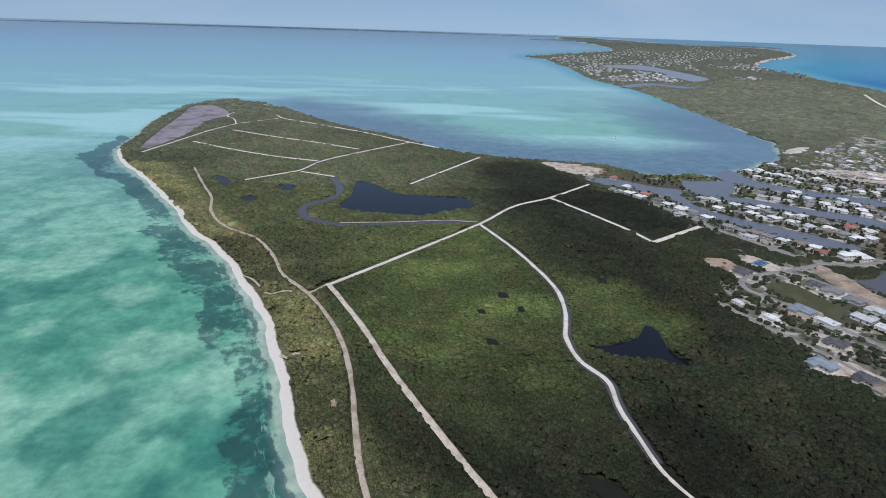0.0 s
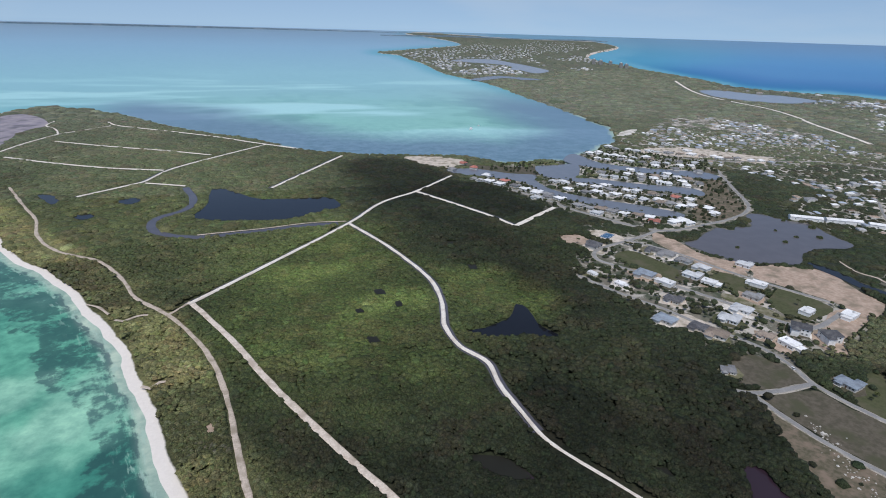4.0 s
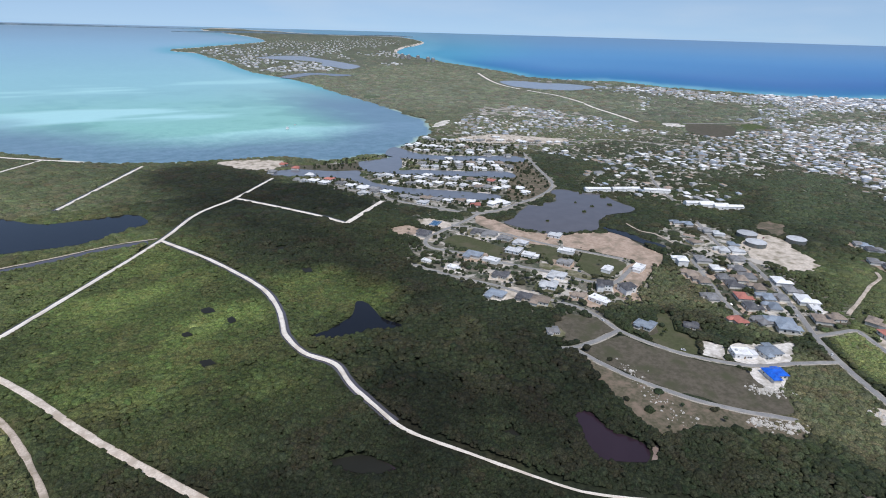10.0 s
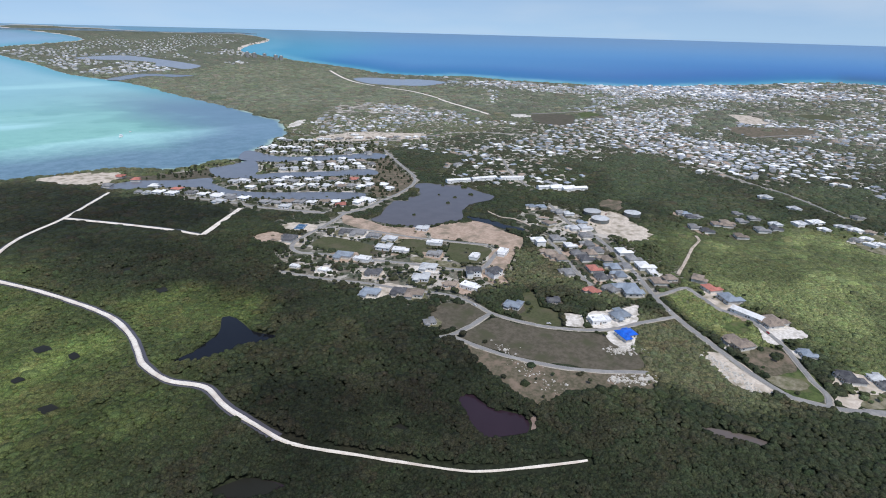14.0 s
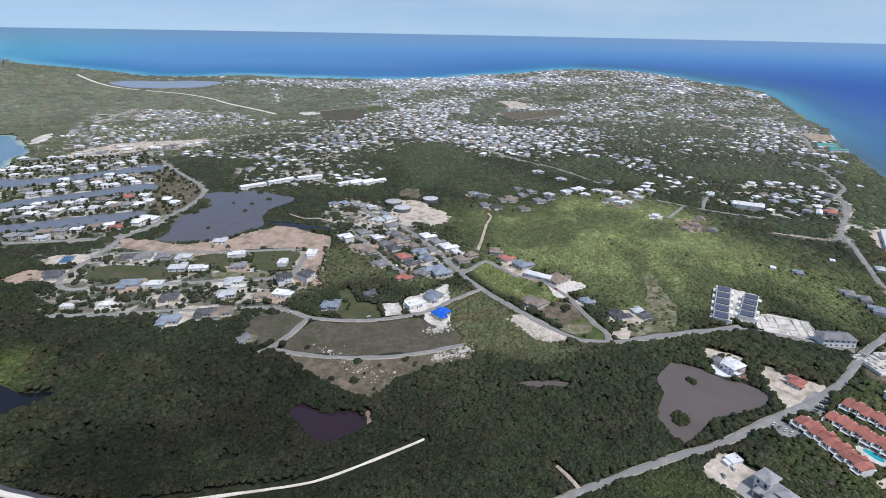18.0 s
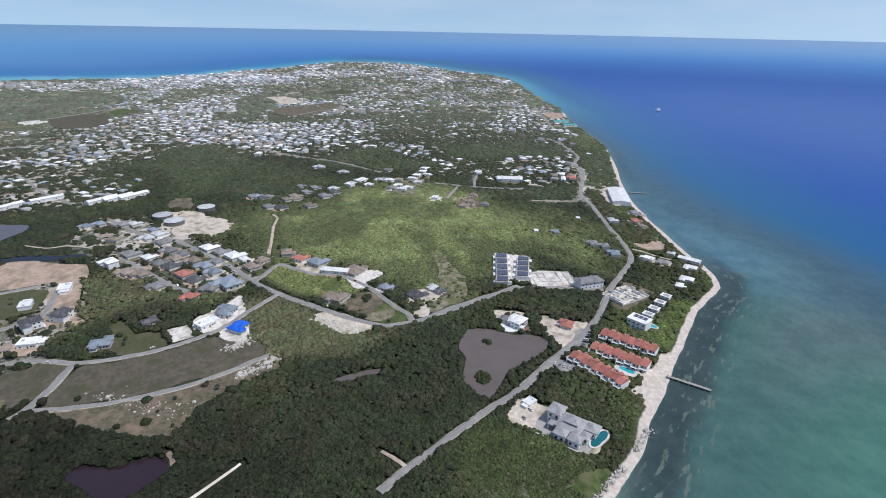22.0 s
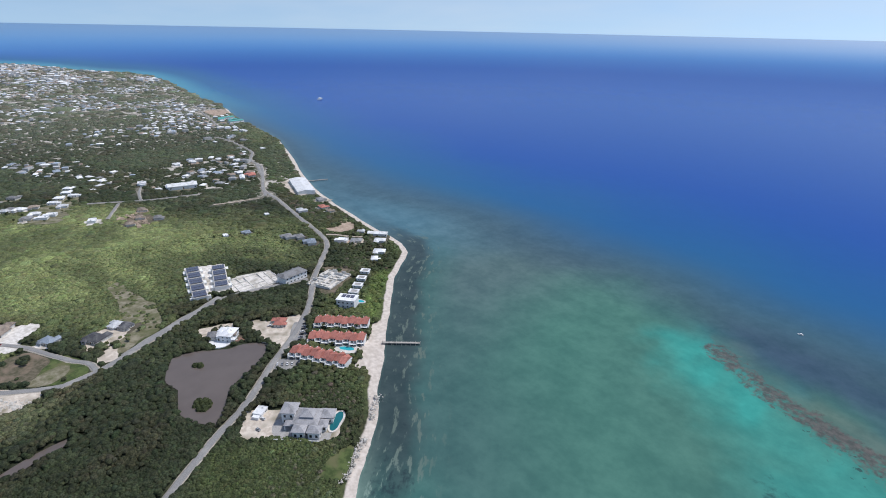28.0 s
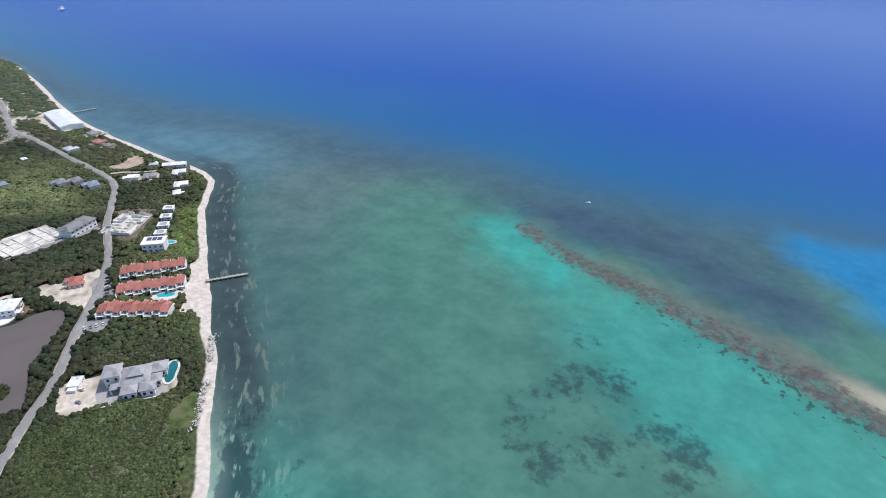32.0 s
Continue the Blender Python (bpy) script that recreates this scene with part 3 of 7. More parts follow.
CANAL_HOUSES = [(294, 650, "hw", 1), (301.8, 630.4, "hw", 1), (309.4, 611.1, "hg", 1), (321.2, 601.5, "hw", 1), (413.7, 647.9, "hw", 1), (385.3, 620.9, "hw", 1), (403.9, 605.8, "hw", 1), (416.9, 591.6, "hw", 1), (446.3, 571.6, "hw", 1), (409.5, 627.6, "hg", 1), (476.8, 577.4, "hr", 1), (488.4, 564.4, "hw", 1), (473.9, 541.8, "hw", 1), (486.9, 527.8, "hw", 1), (479.6, 508.9, "hw", 1), (424, 495.1, "hw", 1), (424.8, 485.5, "hw", 1), (388.1, 497.7, "hr", 1), (523.3, 851.1, "hw", 1), (503.6, 847.3, "hw", 1), (586.8, 802.5, "hw", 1), (563.1, 741.6, "hw", 1), (504.7, 721.7, "hw", 1), (509.2, 668.4, "hw", 1)]
CANAL_HOUSES += [(547.3, 688.3, "hw", 1), (540, 644.2, "hw", 1), (475.9, 719, "hg", 1), (448.5, 716.5, "hg", 1), (581.7, 716.1, "hg", 1), (495.6, 679.2, "hg", 1), (608.1, 695.7, "hg", 1), (557.3, 630.8, "hg", 1), (370.3, 622.1, "hg", 1), (360, 541.5, "hg", 1), (338.2, 538.9, "hl", 1), (570.4, 896.4, "hw", 1), (696.1, 839, "hw", 1), (713, 775, "hw", 1), (669.8, 905.3, "fw", 1), (696, 902.1, "fw", 1), (295.3, 610.3, "hl", 1), (256.5, 805.4, "hr", 1), (264, 777.1, "hr", 1), (228.1, 770.1, "hg", 1), (267.6, 729.9, "hw", 1), (282, 693.9, "hr", 1), (287.1, 667.7, "hg", 1), (304.8, 635.7, "hw", 1)]
CANAL_HOUSES += [(314, 621.4, "hg", 1), (514.3, 839.2, "hw", 0.81), (526.4, 829.8, "hw", 0.87), (538.2, 822.2, "hw", 1.05), (544.6, 810.4, "hw", 1.05), (560.8, 801.3, "hl", 0.85), (585.4, 784.6, "ht", 0.83), (611, 776.5, "hg", 0.88), (622, 761.4, "hg", 0.8), (643, 749.2, "hl", 0.92), (496.1, 807.1, "hw", 0.87), (508, 796.3, "hw", 0.81), (528.6, 789, "hg", 1.01), (539.5, 778.6, "hw", 0.92), (556.1, 768.8, "hg", 0.86), (573.9, 758.3, "hl", 1.07), (591.3, 754, "hl", 0.88), (605.9, 735.8, "hw", 0.9), (622.5, 730.7, "hw", 0.91), (484.9, 700, "hw", 0.89), (502.2, 693.9, "hw", 0.9), (518.6, 679.9, "ht", 1.1), (531.7, 674.5, "hl", 0.93), (548.6, 666.9, "hw", 0.98)]
CANAL_HOUSES += [(558.4, 656.3, "ht", 1.1), (439.8, 696.7, "hl", 0.94), (454.6, 686.4, "hl", 0.99), (466.8, 679.2, "hl", 0.81), (484.6, 666.6, "hg", 0.84), (502.1, 647.2, "fw", 1.09), (512.7, 640.7, "hw", 0.95), (533, 626, "hw", 0.9), (351.6, 679.9, "hl", 1), (362.9, 675, "fw", 1.09), (382, 656.3, "hw", 0.92), (397.2, 642.6, "hw", 1.01), (430.8, 620.6, "hw", 0.8), (441.3, 612.9, "fw", 1.06), (455.3, 597.2, "ht", 1.05), (466.4, 587.4, "hg", 0.81), (353.3, 640.7, "hw", 0.89), (388.7, 607.8, "fw", 0.83), (428.2, 576.8, "hl", 0.99), (441.2, 560.6, "ht", 1.06), (451.7, 554, "hg", 1.06), (458.1, 542, "hw", 1.01), (330.6, 569.5, "hg", 1.03), (338.8, 557.5, "hg", 0.98)]
CANAL_HOUSES += [(350.3, 551.9, "ht", 1.1), (369.4, 530.3, "hw", 0.89), (382.2, 521.7, "ht", 1), (392.2, 512.8, "hw", 0.9), (410.6, 492.1, "hw", 1.04), (569.9, 875, "hg", 1), (593.6, 865.6, "hw", 0.85), (600, 850.9, "hl", 0.99), (621.4, 844.5, "fw", 1.06), (631.4, 836, "hl", 0.89), (647.7, 827.4, "hg", 1.07), (663.8, 815.8, "ht", 0.89), (682.4, 809.2, "hw", 1.07), (694.3, 794, "ht", 0.92), (713.7, 788.7, "hw", 0.94), (728.9, 770.3, "ht", 0.98), (744.7, 768, "hg", 0.95), (760.1, 752.8, "hw", 0.84), (775, 746, "hw", 0.85), (243.6, 715.7, "hg", 0.81), (249.8, 705.4, "hl", 0.81), (260.1, 696.4, "hw", 1.06), (269.2, 680.9, "hw", 1.02)]



# ---- arithmetic ----
def smooth_line(pts, step, closed=False):
    """Points at even steps on a smooth curve through pts."""
    p = [np.array(q, float) for q in pts]
    n = len(p)
    out = []
    for i in range(n if closed else n - 1):
        if closed:
            a, b, c, d = p[i - 1], p[i], p[(i + 1) % n], p[(i + 2) % n]
        else:
            a, b, c, d = p[max(i - 1, 0)], p[i], p[i + 1], p[min(i + 2, n - 1)]
        k = max(1, int(np.linalg.norm(c - b) / step))
        ta, tc = (c - a) * 0.5, (d - b) * 0.5
        lim = np.linalg.norm(c - b)
        ta = ta * min(1, lim / (np.linalg.norm(ta) + 1e-6))
        tc = tc * min(1, lim / (np.linalg.norm(tc) + 1e-6))
        for j in range(k):
            u = j / k
            out.append((2 * u**3 - 3 * u**2 + 1) * b + (u**3 - 2 * u**2 + u) * ta + (3 * u**2 - 2 * u**3) * c + (u**3 - u**2) * tc)
    if not closed:
        out.append(p[-1])
    return np.array(out)


def dist_line(xy, line, closed=False):
    """Distance of many points from a polyline."""
    best = np.full(len(xy), 1e12)
    pts = np.vstack([line, line[:1]]) if closed else line
    for a, b in zip(pts[:-1], pts[1:]):
        ab = b - a
        u = np.clip(((xy - a) @ ab) / (ab @ ab + 1e-9), 0, 1)
        d = xy - a - u[:, None] * ab
        np.minimum(best, d[:, 0] ** 2 + d[:, 1] ** 2, out=best)
    return np.sqrt(best)


def inside(xy, poly):
    res = np.zeros(len(xy), bool)
    x, y = xy[:, 0], xy[:, 1]
    for (x0, y0), (x1, y1) in zip(poly, np.roll(poly, -1, 0)):
        if y0 == y1:
            continue
        c = (y0 > y) != (y1 > y)
        res ^= c & (x < (x1 - x0) * (y - y0) / (y1 - y0) + x0)
    return res


def signed(xy, poly):
    """Distance from a closed outline, positive inside."""
    poly = np.array(poly, float)
    return dist_line(xy, poly, True) * np.where(inside(xy, poly), 1, -1)


def hash01(i, j, k):
    h = (i * 374761393 + j * 668265263 + k * 2147483647) & 0xFFFFFFFF
    h = ((h ^ (h >> 13)) * 1274126177) & 0xFFFFFFFF
    return ((h ^ (h >> 16)) & 0xFFFF) / 65535.0


def value_noise(xy, size, seed=0):
    q = xy / size
    i = np.floor(q).astype(np.int64)
    f = q - i
    f = f * f * (3 - 2 * f)
    a, b = hash01(i[:, 0], i[:, 1], seed), hash01(i[:, 0] + 1, i[:, 1], seed)
    c, d = hash01(i[:, 0], i[:, 1] + 1, seed), hash01(i[:, 0] + 1, i[:, 1] + 1, seed)
    return (a * (1 - f[:, 0]) + b * f[:, 0]) * (1 - f[:, 1]) + (c * (1 - f[:, 0]) + d * f[:, 0]) * f[:, 1]


def cloud_noise(xy, size, seed=0, octaves=4):
    total, amp, norm = np.zeros(len(xy)), 1.0, 0.0
    for k in range(octaves):
        total += amp * value_noise(xy, size / 2**k, seed + 7 * k)
        norm += amp
        amp *= 0.55
    return total / norm


def step01(x, a, b):
    u = np.clip((x - a) / (b - a), 0, 1)
    return u * u * (3 - 2 * u)


def rise(r):
    """Height of the sheet: level, and lifting towards the horizon in the far distance."""
    return 178.0 * np.clip((np.asarray(r, float) - 1925) / 1705, 0, None) ** 1.8


def far_scale(r):
    """How much smaller things stand on the lifted distance."""
    return (HEIGHT - rise(r)) / HEIGHT


# ---- materials ----
def mat_base(name, rough=0.8, spec=0.3):
    m = bpy.data.materials.new(name)
    m.use_nodes = True
    b = m.node_tree.nodes["Principled BSDF"]
    b.inputs["Roughness"].default_value = rough
    b.inputs["Specular IOR Level"].default_value = spec
    return m, m.node_tree, b


def mix_color(nt, fac, a, b, mode="MIX"):
    n = nt.nodes.new("ShaderNodeMix")
    n.data_type, n.blend_type = "RGBA", mode
    for sock, v in ((n.inputs["Factor"], fac), (n.inputs["A"], a), (n.inputs["B"], b)):
        if isinstance(v, (int, float)):
            sock.default_value = v
        elif isinstance(v, tuple):
            sock.default_value = (*v, 1)
        else:
            nt.links.new(v, sock)
    return n.outputs["Result"]


def math_node(nt, op, a, b=0.0, clamp=False):
    n = nt.nodes.new("ShaderNodeMath")
    n.operation, n.use_clamp = op, clamp
    for sock, v in zip(n.inputs, (a, b)):
        if isinstance(v, (int, float)):
            sock.default_value = v
        else:
            nt.links.new(v, sock)
    return n.outputs[0]


def noise_tex(nt, size, detail=4.0, rough=0.55):
    g = nt.nodes.new("ShaderNodeNewGeometry")
    n = nt.nodes.new("ShaderNodeTexNoise")
    n.inputs["Scale"].default_value = 1.0 / size
    n.inputs["Detail"].default_value = detail
    n.inputs["Roughness"].default_value = rough
    nt.links.new(g.outputs["Position"], n.inputs["Vector"])
    return n.outputs["Fac"]


def span(nt, v, a, b):
    n = nt.nodes.new("ShaderNodeMapRange")
    n.interpolation_type = "SMOOTHSTEP"
    n.inputs["From Min"].default_value, n.inputs["From Max"].default_value = a, b
    nt.links.new(v, n.inputs["Value"])
    return n.outputs["Result"]


def bump(nt, b, height, strength, distance):
    n = nt.nodes.new("ShaderNodeBump")
    n.inputs["Strength"].default_value, n.inputs["Distance"].default_value = strength, distance
    nt.links.new(height, n.inputs["Height"])
    nt.links.new(n.outputs[0], b.inputs["Normal"])


def attr(nt, name, out="Fac"):
    n = nt.nodes.new("ShaderNodeAttribute")
    n.attribute_name = name
    return n.outputs[out]


def grained(name, c1, c2, size, c3=None, size3=None, rough=0.85, relief=0.0, spec=0.25, per="", vary=0.25):
    """Two colours mixed by grain, a third by larger stains; per: 'object' or 'island' for a shade of its own."""
    m, nt, b = mat_base(name, rough, spec)
    fine = noise_tex(nt, size)
    col = mix_color(nt, span(nt, fine, 0.32, 0.68), c1, c2)
    if c3:
        col = mix_color(nt, span(nt, noise_tex(nt, size3), 0.45, 0.7), col, c3)
    if per:
        if per == "object":
            r = nt.nodes.new("ShaderNodeObjectInfo").outputs["Random"]
        else:
            r = nt.nodes.new("ShaderNodeNewGeometry").outputs["Random Per Island"]
        f = nt.nodes.new("ShaderNodeMapRange")
        f.inputs["To Min"].default_value, f.inputs["To Max"].default_value = 1 - vary, 1 + vary
        nt.links.new(r, f.inputs["Value"])
        h = nt.nodes.new("ShaderNodeHueSaturation")
        nt.links.new(f.outputs[0], h.inputs["Value"])
        nt.links.new(col, h.inputs["Color"])
        col = h.outputs[0]
    nt.links.new(col, b.inputs["Base Color"])
    if relief:
        bump(nt, b, fine, 0.6, relief)
    return m


def plain(name, c, rough=0.6, spec=0.3, metal=0.0, per="", vary=0.15, size=2.0):
    d = tuple(v * 0.86 for v in c)
    m = grained(name, d, c, size, rough=rough, spec=spec, per=per, vary=vary)
    m.node_tree.nodes["Principled BSDF"].inputs["Metallic"].default_value = metal
    return m


def sea_material():
    """Shallow water seen through to sand, seagrass and coral; the far sea mirrors the sky."""
    m, nt, b = mat_base("sea_water", 0.2, 0.06)
    b.inputs["IOR"].default_value = 1.33
    base = attr(nt, "bottom", "Color")
    shore = nt.nodes.new("ShaderNodeTexNoise")
    shore.inputs["Scale"].default_value, shore.inputs["Detail"].default_value, shore.inputs["Roughness"].default_value = 0.16, 5.0, 0.6
    nt.links.new(attr(nt, "shore", "Vector"), shore.inputs["Vector"])
    streaky = attr(nt, "streaky")
    # ripples and shoals of sand
    soft_ = span(nt, noise_tex(nt, 30.0, 6.0, 0.6), 0.32, 0.68)
    col = mix_color(nt, math_node(nt, "MULTIPLY", attr(nt, "grain"), 0.75), base, mix_color(nt, soft_, (0.58, 0.66, 0.68), (1.34, 1.20, 1.16)), "MULTIPLY")
    fine = span(nt, noise_tex(nt, 8.0, 5.0, 0.65), 0.3, 0.7)
    col = mix_color(nt, math_node(nt, "MULTIPLY", attr(nt, "grain"), 0.5), col, mix_color(nt, fine, (0.64, 0.72, 0.74), (1.26, 1.18, 1.14)), "MULTIPLY")
    # seagrass in ragged patches where the sheet says it grows
    w = math_node(nt, "ADD", attr(nt, "weed"), math_node(nt, "MULTIPLY", math_node(nt, "SUBTRACT", noise_tex(nt, 40.0, 6.0, 0.62), 0.5), 1.0))
    w = math_node(nt, "ADD", w, math_node(nt, "MULTIPLY", math_node(nt, "SUBTRACT", noise_tex(nt, 9.0, 5.0, 0.65), 0.5), 0.75))
    w = math_node(nt, "ADD", w, math_node(nt, "MULTIPLY", streaky, math_node(nt, "SUBTRACT", 0.5, shore.outputs["Fac"])))
    dark = mix_color(nt, 1.0, base, (0.30, 0.38, 0.50), "MULTIPLY")
    dark = mix_color(nt, 0.5, dark, (0.036, 0.052, 0.056))
    col = mix_color(nt, math_node(nt, "MULTIPLY", span(nt, w, 0.43, 0.63), 0.80), col, dark)
    # pale bars of sand along the beach
    bar = math_node(nt, "MULTIPLY", streaky, span(nt, shore.outputs["Fac"], 0.55, 0.63))
    col = mix_color(nt, math_node(nt, "MULTIPLY", bar, 0.75), col, attr(nt, "bars", "Color"))
    # coral heads, and the brown crest of the reef
    heads = math_node(nt, "ADD", attr(nt, "coral"), math_node(nt, "MULTIPLY", math_node(nt, "SUBTRACT", noise_tex(nt, 7.0, 4.0, 0.6), 0.5), 2.2))
    col = mix_color(nt, math_node(nt, "MULTIPLY", span(nt, heads, 0.62, 0.74), 0.8), col, (0.034, 0.060, 0.060))
    brown = mix_color(nt, span(nt, noise_tex(nt, 6.0, 5.0, 0.65), 0.35, 0.7), (0.070, 0.064, 0.063), (0.138, 0.116, 0.108))
    r = math_node(nt, "ADD", attr(nt, "reef"), math_node(nt, "MULTIPLY", math_node(nt, "SUBTRACT", noise_tex(nt, 16.0, 5.0, 0.6), 0.5), 1.0))
    r = math_node(nt, "ADD", r, math_node(nt, "MULTIPLY", math_node(nt, "SUBTRACT", noise_tex(nt, 4.0, 5.0, 0.65), 0.5), 0.7))
    col = mix_color(nt, math_node(nt, "MULTIPLY", span(nt, r, 0.36, 0.72), 0.88), col, brown)
    nt.links.new(col, b.inputs["Base Color"])
    bump(nt, b, noise_tex(nt, 2.2, 3.0), 0.2, 0.25)
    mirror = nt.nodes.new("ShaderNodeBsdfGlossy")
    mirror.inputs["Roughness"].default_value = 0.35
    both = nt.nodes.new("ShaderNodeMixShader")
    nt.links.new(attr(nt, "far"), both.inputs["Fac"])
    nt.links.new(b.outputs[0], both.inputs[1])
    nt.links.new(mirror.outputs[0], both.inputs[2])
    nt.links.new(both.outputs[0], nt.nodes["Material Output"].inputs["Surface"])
    return m


def water_material(name, color, rough=0.12, wave=0.25):
    m, nt, b = mat_base(name, rough, 0.5)
    b.inputs["IOR"].default_value = 1.33
    col = mix_color(nt, span(nt, noise_tex(nt, 18.0), 0.3, 0.7), tuple(v * 0.94 for v in color), tuple(v * 1.05 for v in color))
    nt.links.new(col, b.inputs["Base Color"])
    bump(nt, b, noise_tex(nt, 2.2, 3.0), wave, 0.25)
    return m


M_SEA = sea_material()
M_POND = water_material("pond_water", (0.010, 0.011, 0.015), rough=0.12, wave=0.06)
M_POND_RED = water_material("tannin_water", (0.030, 0.018, 0.026), rough=0.1, wave=0.06)
M_POND_MUD = water_material("muddy_water", (0.125, 0.104, 0.095), rough=0.04, wave=0.03)
M_POND_GREY = water_material("grey_water", (0.105, 0.098, 0.105), rough=0.05, wave=0.04)
# one paler grey for the two distant ponds
M_POND_PALE = water_material("far_pond_water", (0.25, 0.27, 0.30), rough=0.15, wave=0.05)
M_SALT = grained("salt_flat", (0.36, 0.31, 0.32), (0.25, 0.22, 0.25), 26, (0.12, 0.11, 0.12), 45, rough=0.5)
M_CANAL = water_material("canal_water", (0.15, 0.16, 0.185), rough=0.15, wave=0.1)
M_MIRE = water_material("mire_water", (0.022, 0.022, 0.018), rough=0.35, wave=0.3)
M_MIRE.node_tree.nodes["Principled BSDF"].inputs["Specular IOR Level"].default_value = 0.15
M_DITCH = water_material("ditch_water", (0.085, 0.083, 0.10), rough=0.2, wave=0.1)
M_SAND_ROAD = grained("pale_marl", (0.66, 0.60, 0.53), (0.78, 0.73, 0.66), 1.5, (0.58, 0.51, 0.44), 14)
M_SAND_TRACK = grained("worn_sand_track", (0.56, 0.48, 0.40), (0.70, 0.62, 0.54), 1.5, (0.44, 0.37, 0.30), 9)
M_TRACK = grained("tan_marl", (0.42, 0.35, 0.285), (0.56, 0.475, 0.40), 1.5, (0.30, 0.25, 0.19), 9)
M_VERGE = grained("verge_gravel", (0.30, 0.27, 0.23), (0.42, 0.38, 0.33), 1.2, (0.16, 0.15, 0.10), 6)
M_ASPHALT = grained("worn_asphalt", (0.20, 0.196, 0.192), (0.27, 0.264, 0.258), 0.8, (0.31, 0.30, 0.285), 12)
M_CLEAR = {
    "sand": grained("bare_sand", (0.46, 0.39, 0.32), (0.64, 0.57, 0.49), 3, (0.24, 0.21, 0.15), 12),
    "earth": grained("bare_earth", (0.34, 0.25, 0.19), (0.46, 0.355, 0.28), 4, (0.22, 0.18, 0.13), 18),
    "white": grained("white_marl_fill", (0.54, 0.50, 0.45), (0.74, 0.70, 0.65), 3, (0.33, 0.30, 0.25), 13),
    "dry": grained("dry_grass", (0.074, 0.066, 0.046), (0.122, 0.104, 0.078), 4, (0.070, 0.070, 0.040), 18),
    "lawn": grained("mown_lawn", (0.060, 0.066, 0.030), (0.082, 0.088, 0.042), 3, (0.10, 0.092, 0.055), 20),
    "green": grained("lush_lawn", (0.040, 0.060, 0.018), (0.095, 0.125, 0.040), 5, (0.120, 0.118, 0.055), 11),
    "beach": grained("beach_sand", (0.50, 0.445, 0.39), (0.68, 0.63, 0.57), 4, (0.42, 0.37, 0.31), 15),
    "scrub": grained("brown_scrub_ground", (0.075, 0.072, 0.042), (0.145, 0.12, 0.085), 3, (0.21, 0.16, 0.12), 11),
    "pale": grained("sparse_scrub_ground", (0.13, 0.12, 0.07), (0.26, 0.235, 0.17), 5, (0.10, 0.105, 0.045), 14),
    "mud": grained("dried_mud", (0.19, 0.14, 0.12), (0.26, 0.20, 0.17), 3),
}


def foliage(name, tint=None):
    """Leaves: the crown's own green, broken up by fine light and dark."""
    m, nt, b = mat_base(name, 0.75, 0.12)
    base = attr(nt, "leaf", "Color") if tint is None else mix_color(nt, 0.0, tint, tint)
    fine = noise_tex(nt, 1.05, 5.0, 0.72)
    c = mix_color(nt, 1.0, base, mix_color(nt, span(nt, fine, 0.36, 0.64), (0.52, 0.55, 0.52), (1.74, 1.70, 1.64)), "MULTIPLY")
    c = mix_color(nt, 1.0, c, mix_color(nt, span(nt, noise_tex(nt, 3.4, 4.0, 0.6), 0.35, 0.65), (0.80, 0.82, 0.82), (1.20, 1.18, 1.16)), "MULTIPLY")
    nt.links.new(c, b.inputs["Base Color"])
    bump(nt, b, fine, 0.9, 0.8)
    return m


M_LEAF = foliage("leaves")
LEAF = {"dark": foliage("garden_leaves", (0.034, 0.042, 0.019)), "olive": foliage("olive_leaves", (0.058, 0.066, 0.026))}
M_BARK = grained("grey_bark", (0.12, 0.095, 0.07), (0.20, 0.165, 0.13), 0.2)


# ---- the sheet: one fan of cells round the camera's place ----
AZ = np.radians(np.concatenate([np.arange(-56, 200, 0.37), np.arange(200, 304, 4.0)]))
RAD = np.concatenate([[0.01, 45.0, 80.0], np.exp(np.arange(math.log(105), math.log(3618), 0.0115)), [3628.0]])
GA, GR = np.meshgrid(AZ, RAD)
GXY = np.stack([np.sin(GA) * GR, np.cos(GA) * GR], -1).reshape(-1, 2)
GRF = GR.ravel()
NA, NR = len(AZ), len(RAD)
idx = np.arange(NA * NR).reshape(NR, NA)
nxt = np.roll(idx, -1, 1)
QUADS = np.stack([idx[:-1], nxt[:-1], nxt[1:], idx[1:]], -1).reshape(-1, 4)[:, ::-1]


def sheet(name, z, keep, material, attrs):
    """A mesh of the fan's kept cells, with its values at the corners."""
    quads = QUADS[keep[QUADS].any(1)]
    used, inv = np.unique(quads, return_inverse=True)
    me = bpy.data.meshes.new(name)
    co = np.column_stack([GXY[used], z[used]])
    me.from_pydata(co.tolist(), [], inv.reshape(-1, 4).tolist())
    for key, v in attrs.items():
        if v.ndim == 2:
            at = me.attributes.new(key, "FLOAT_COLOR", "POINT")
            at.data.foreach_set("color", np.column_stack([v[used], np.ones(len(used))]).astype(np.float32).ravel())
        else:
            at = me.attributes.new(key, "FLOAT", "POINT")
            at.data.foreach_set("value", v[used].astype(np.float32))
    me.materials.append(material)
    me.polygons.foreach_set("use_smooth", np.ones(len(me.polygons), bool))
    return new(name, me)


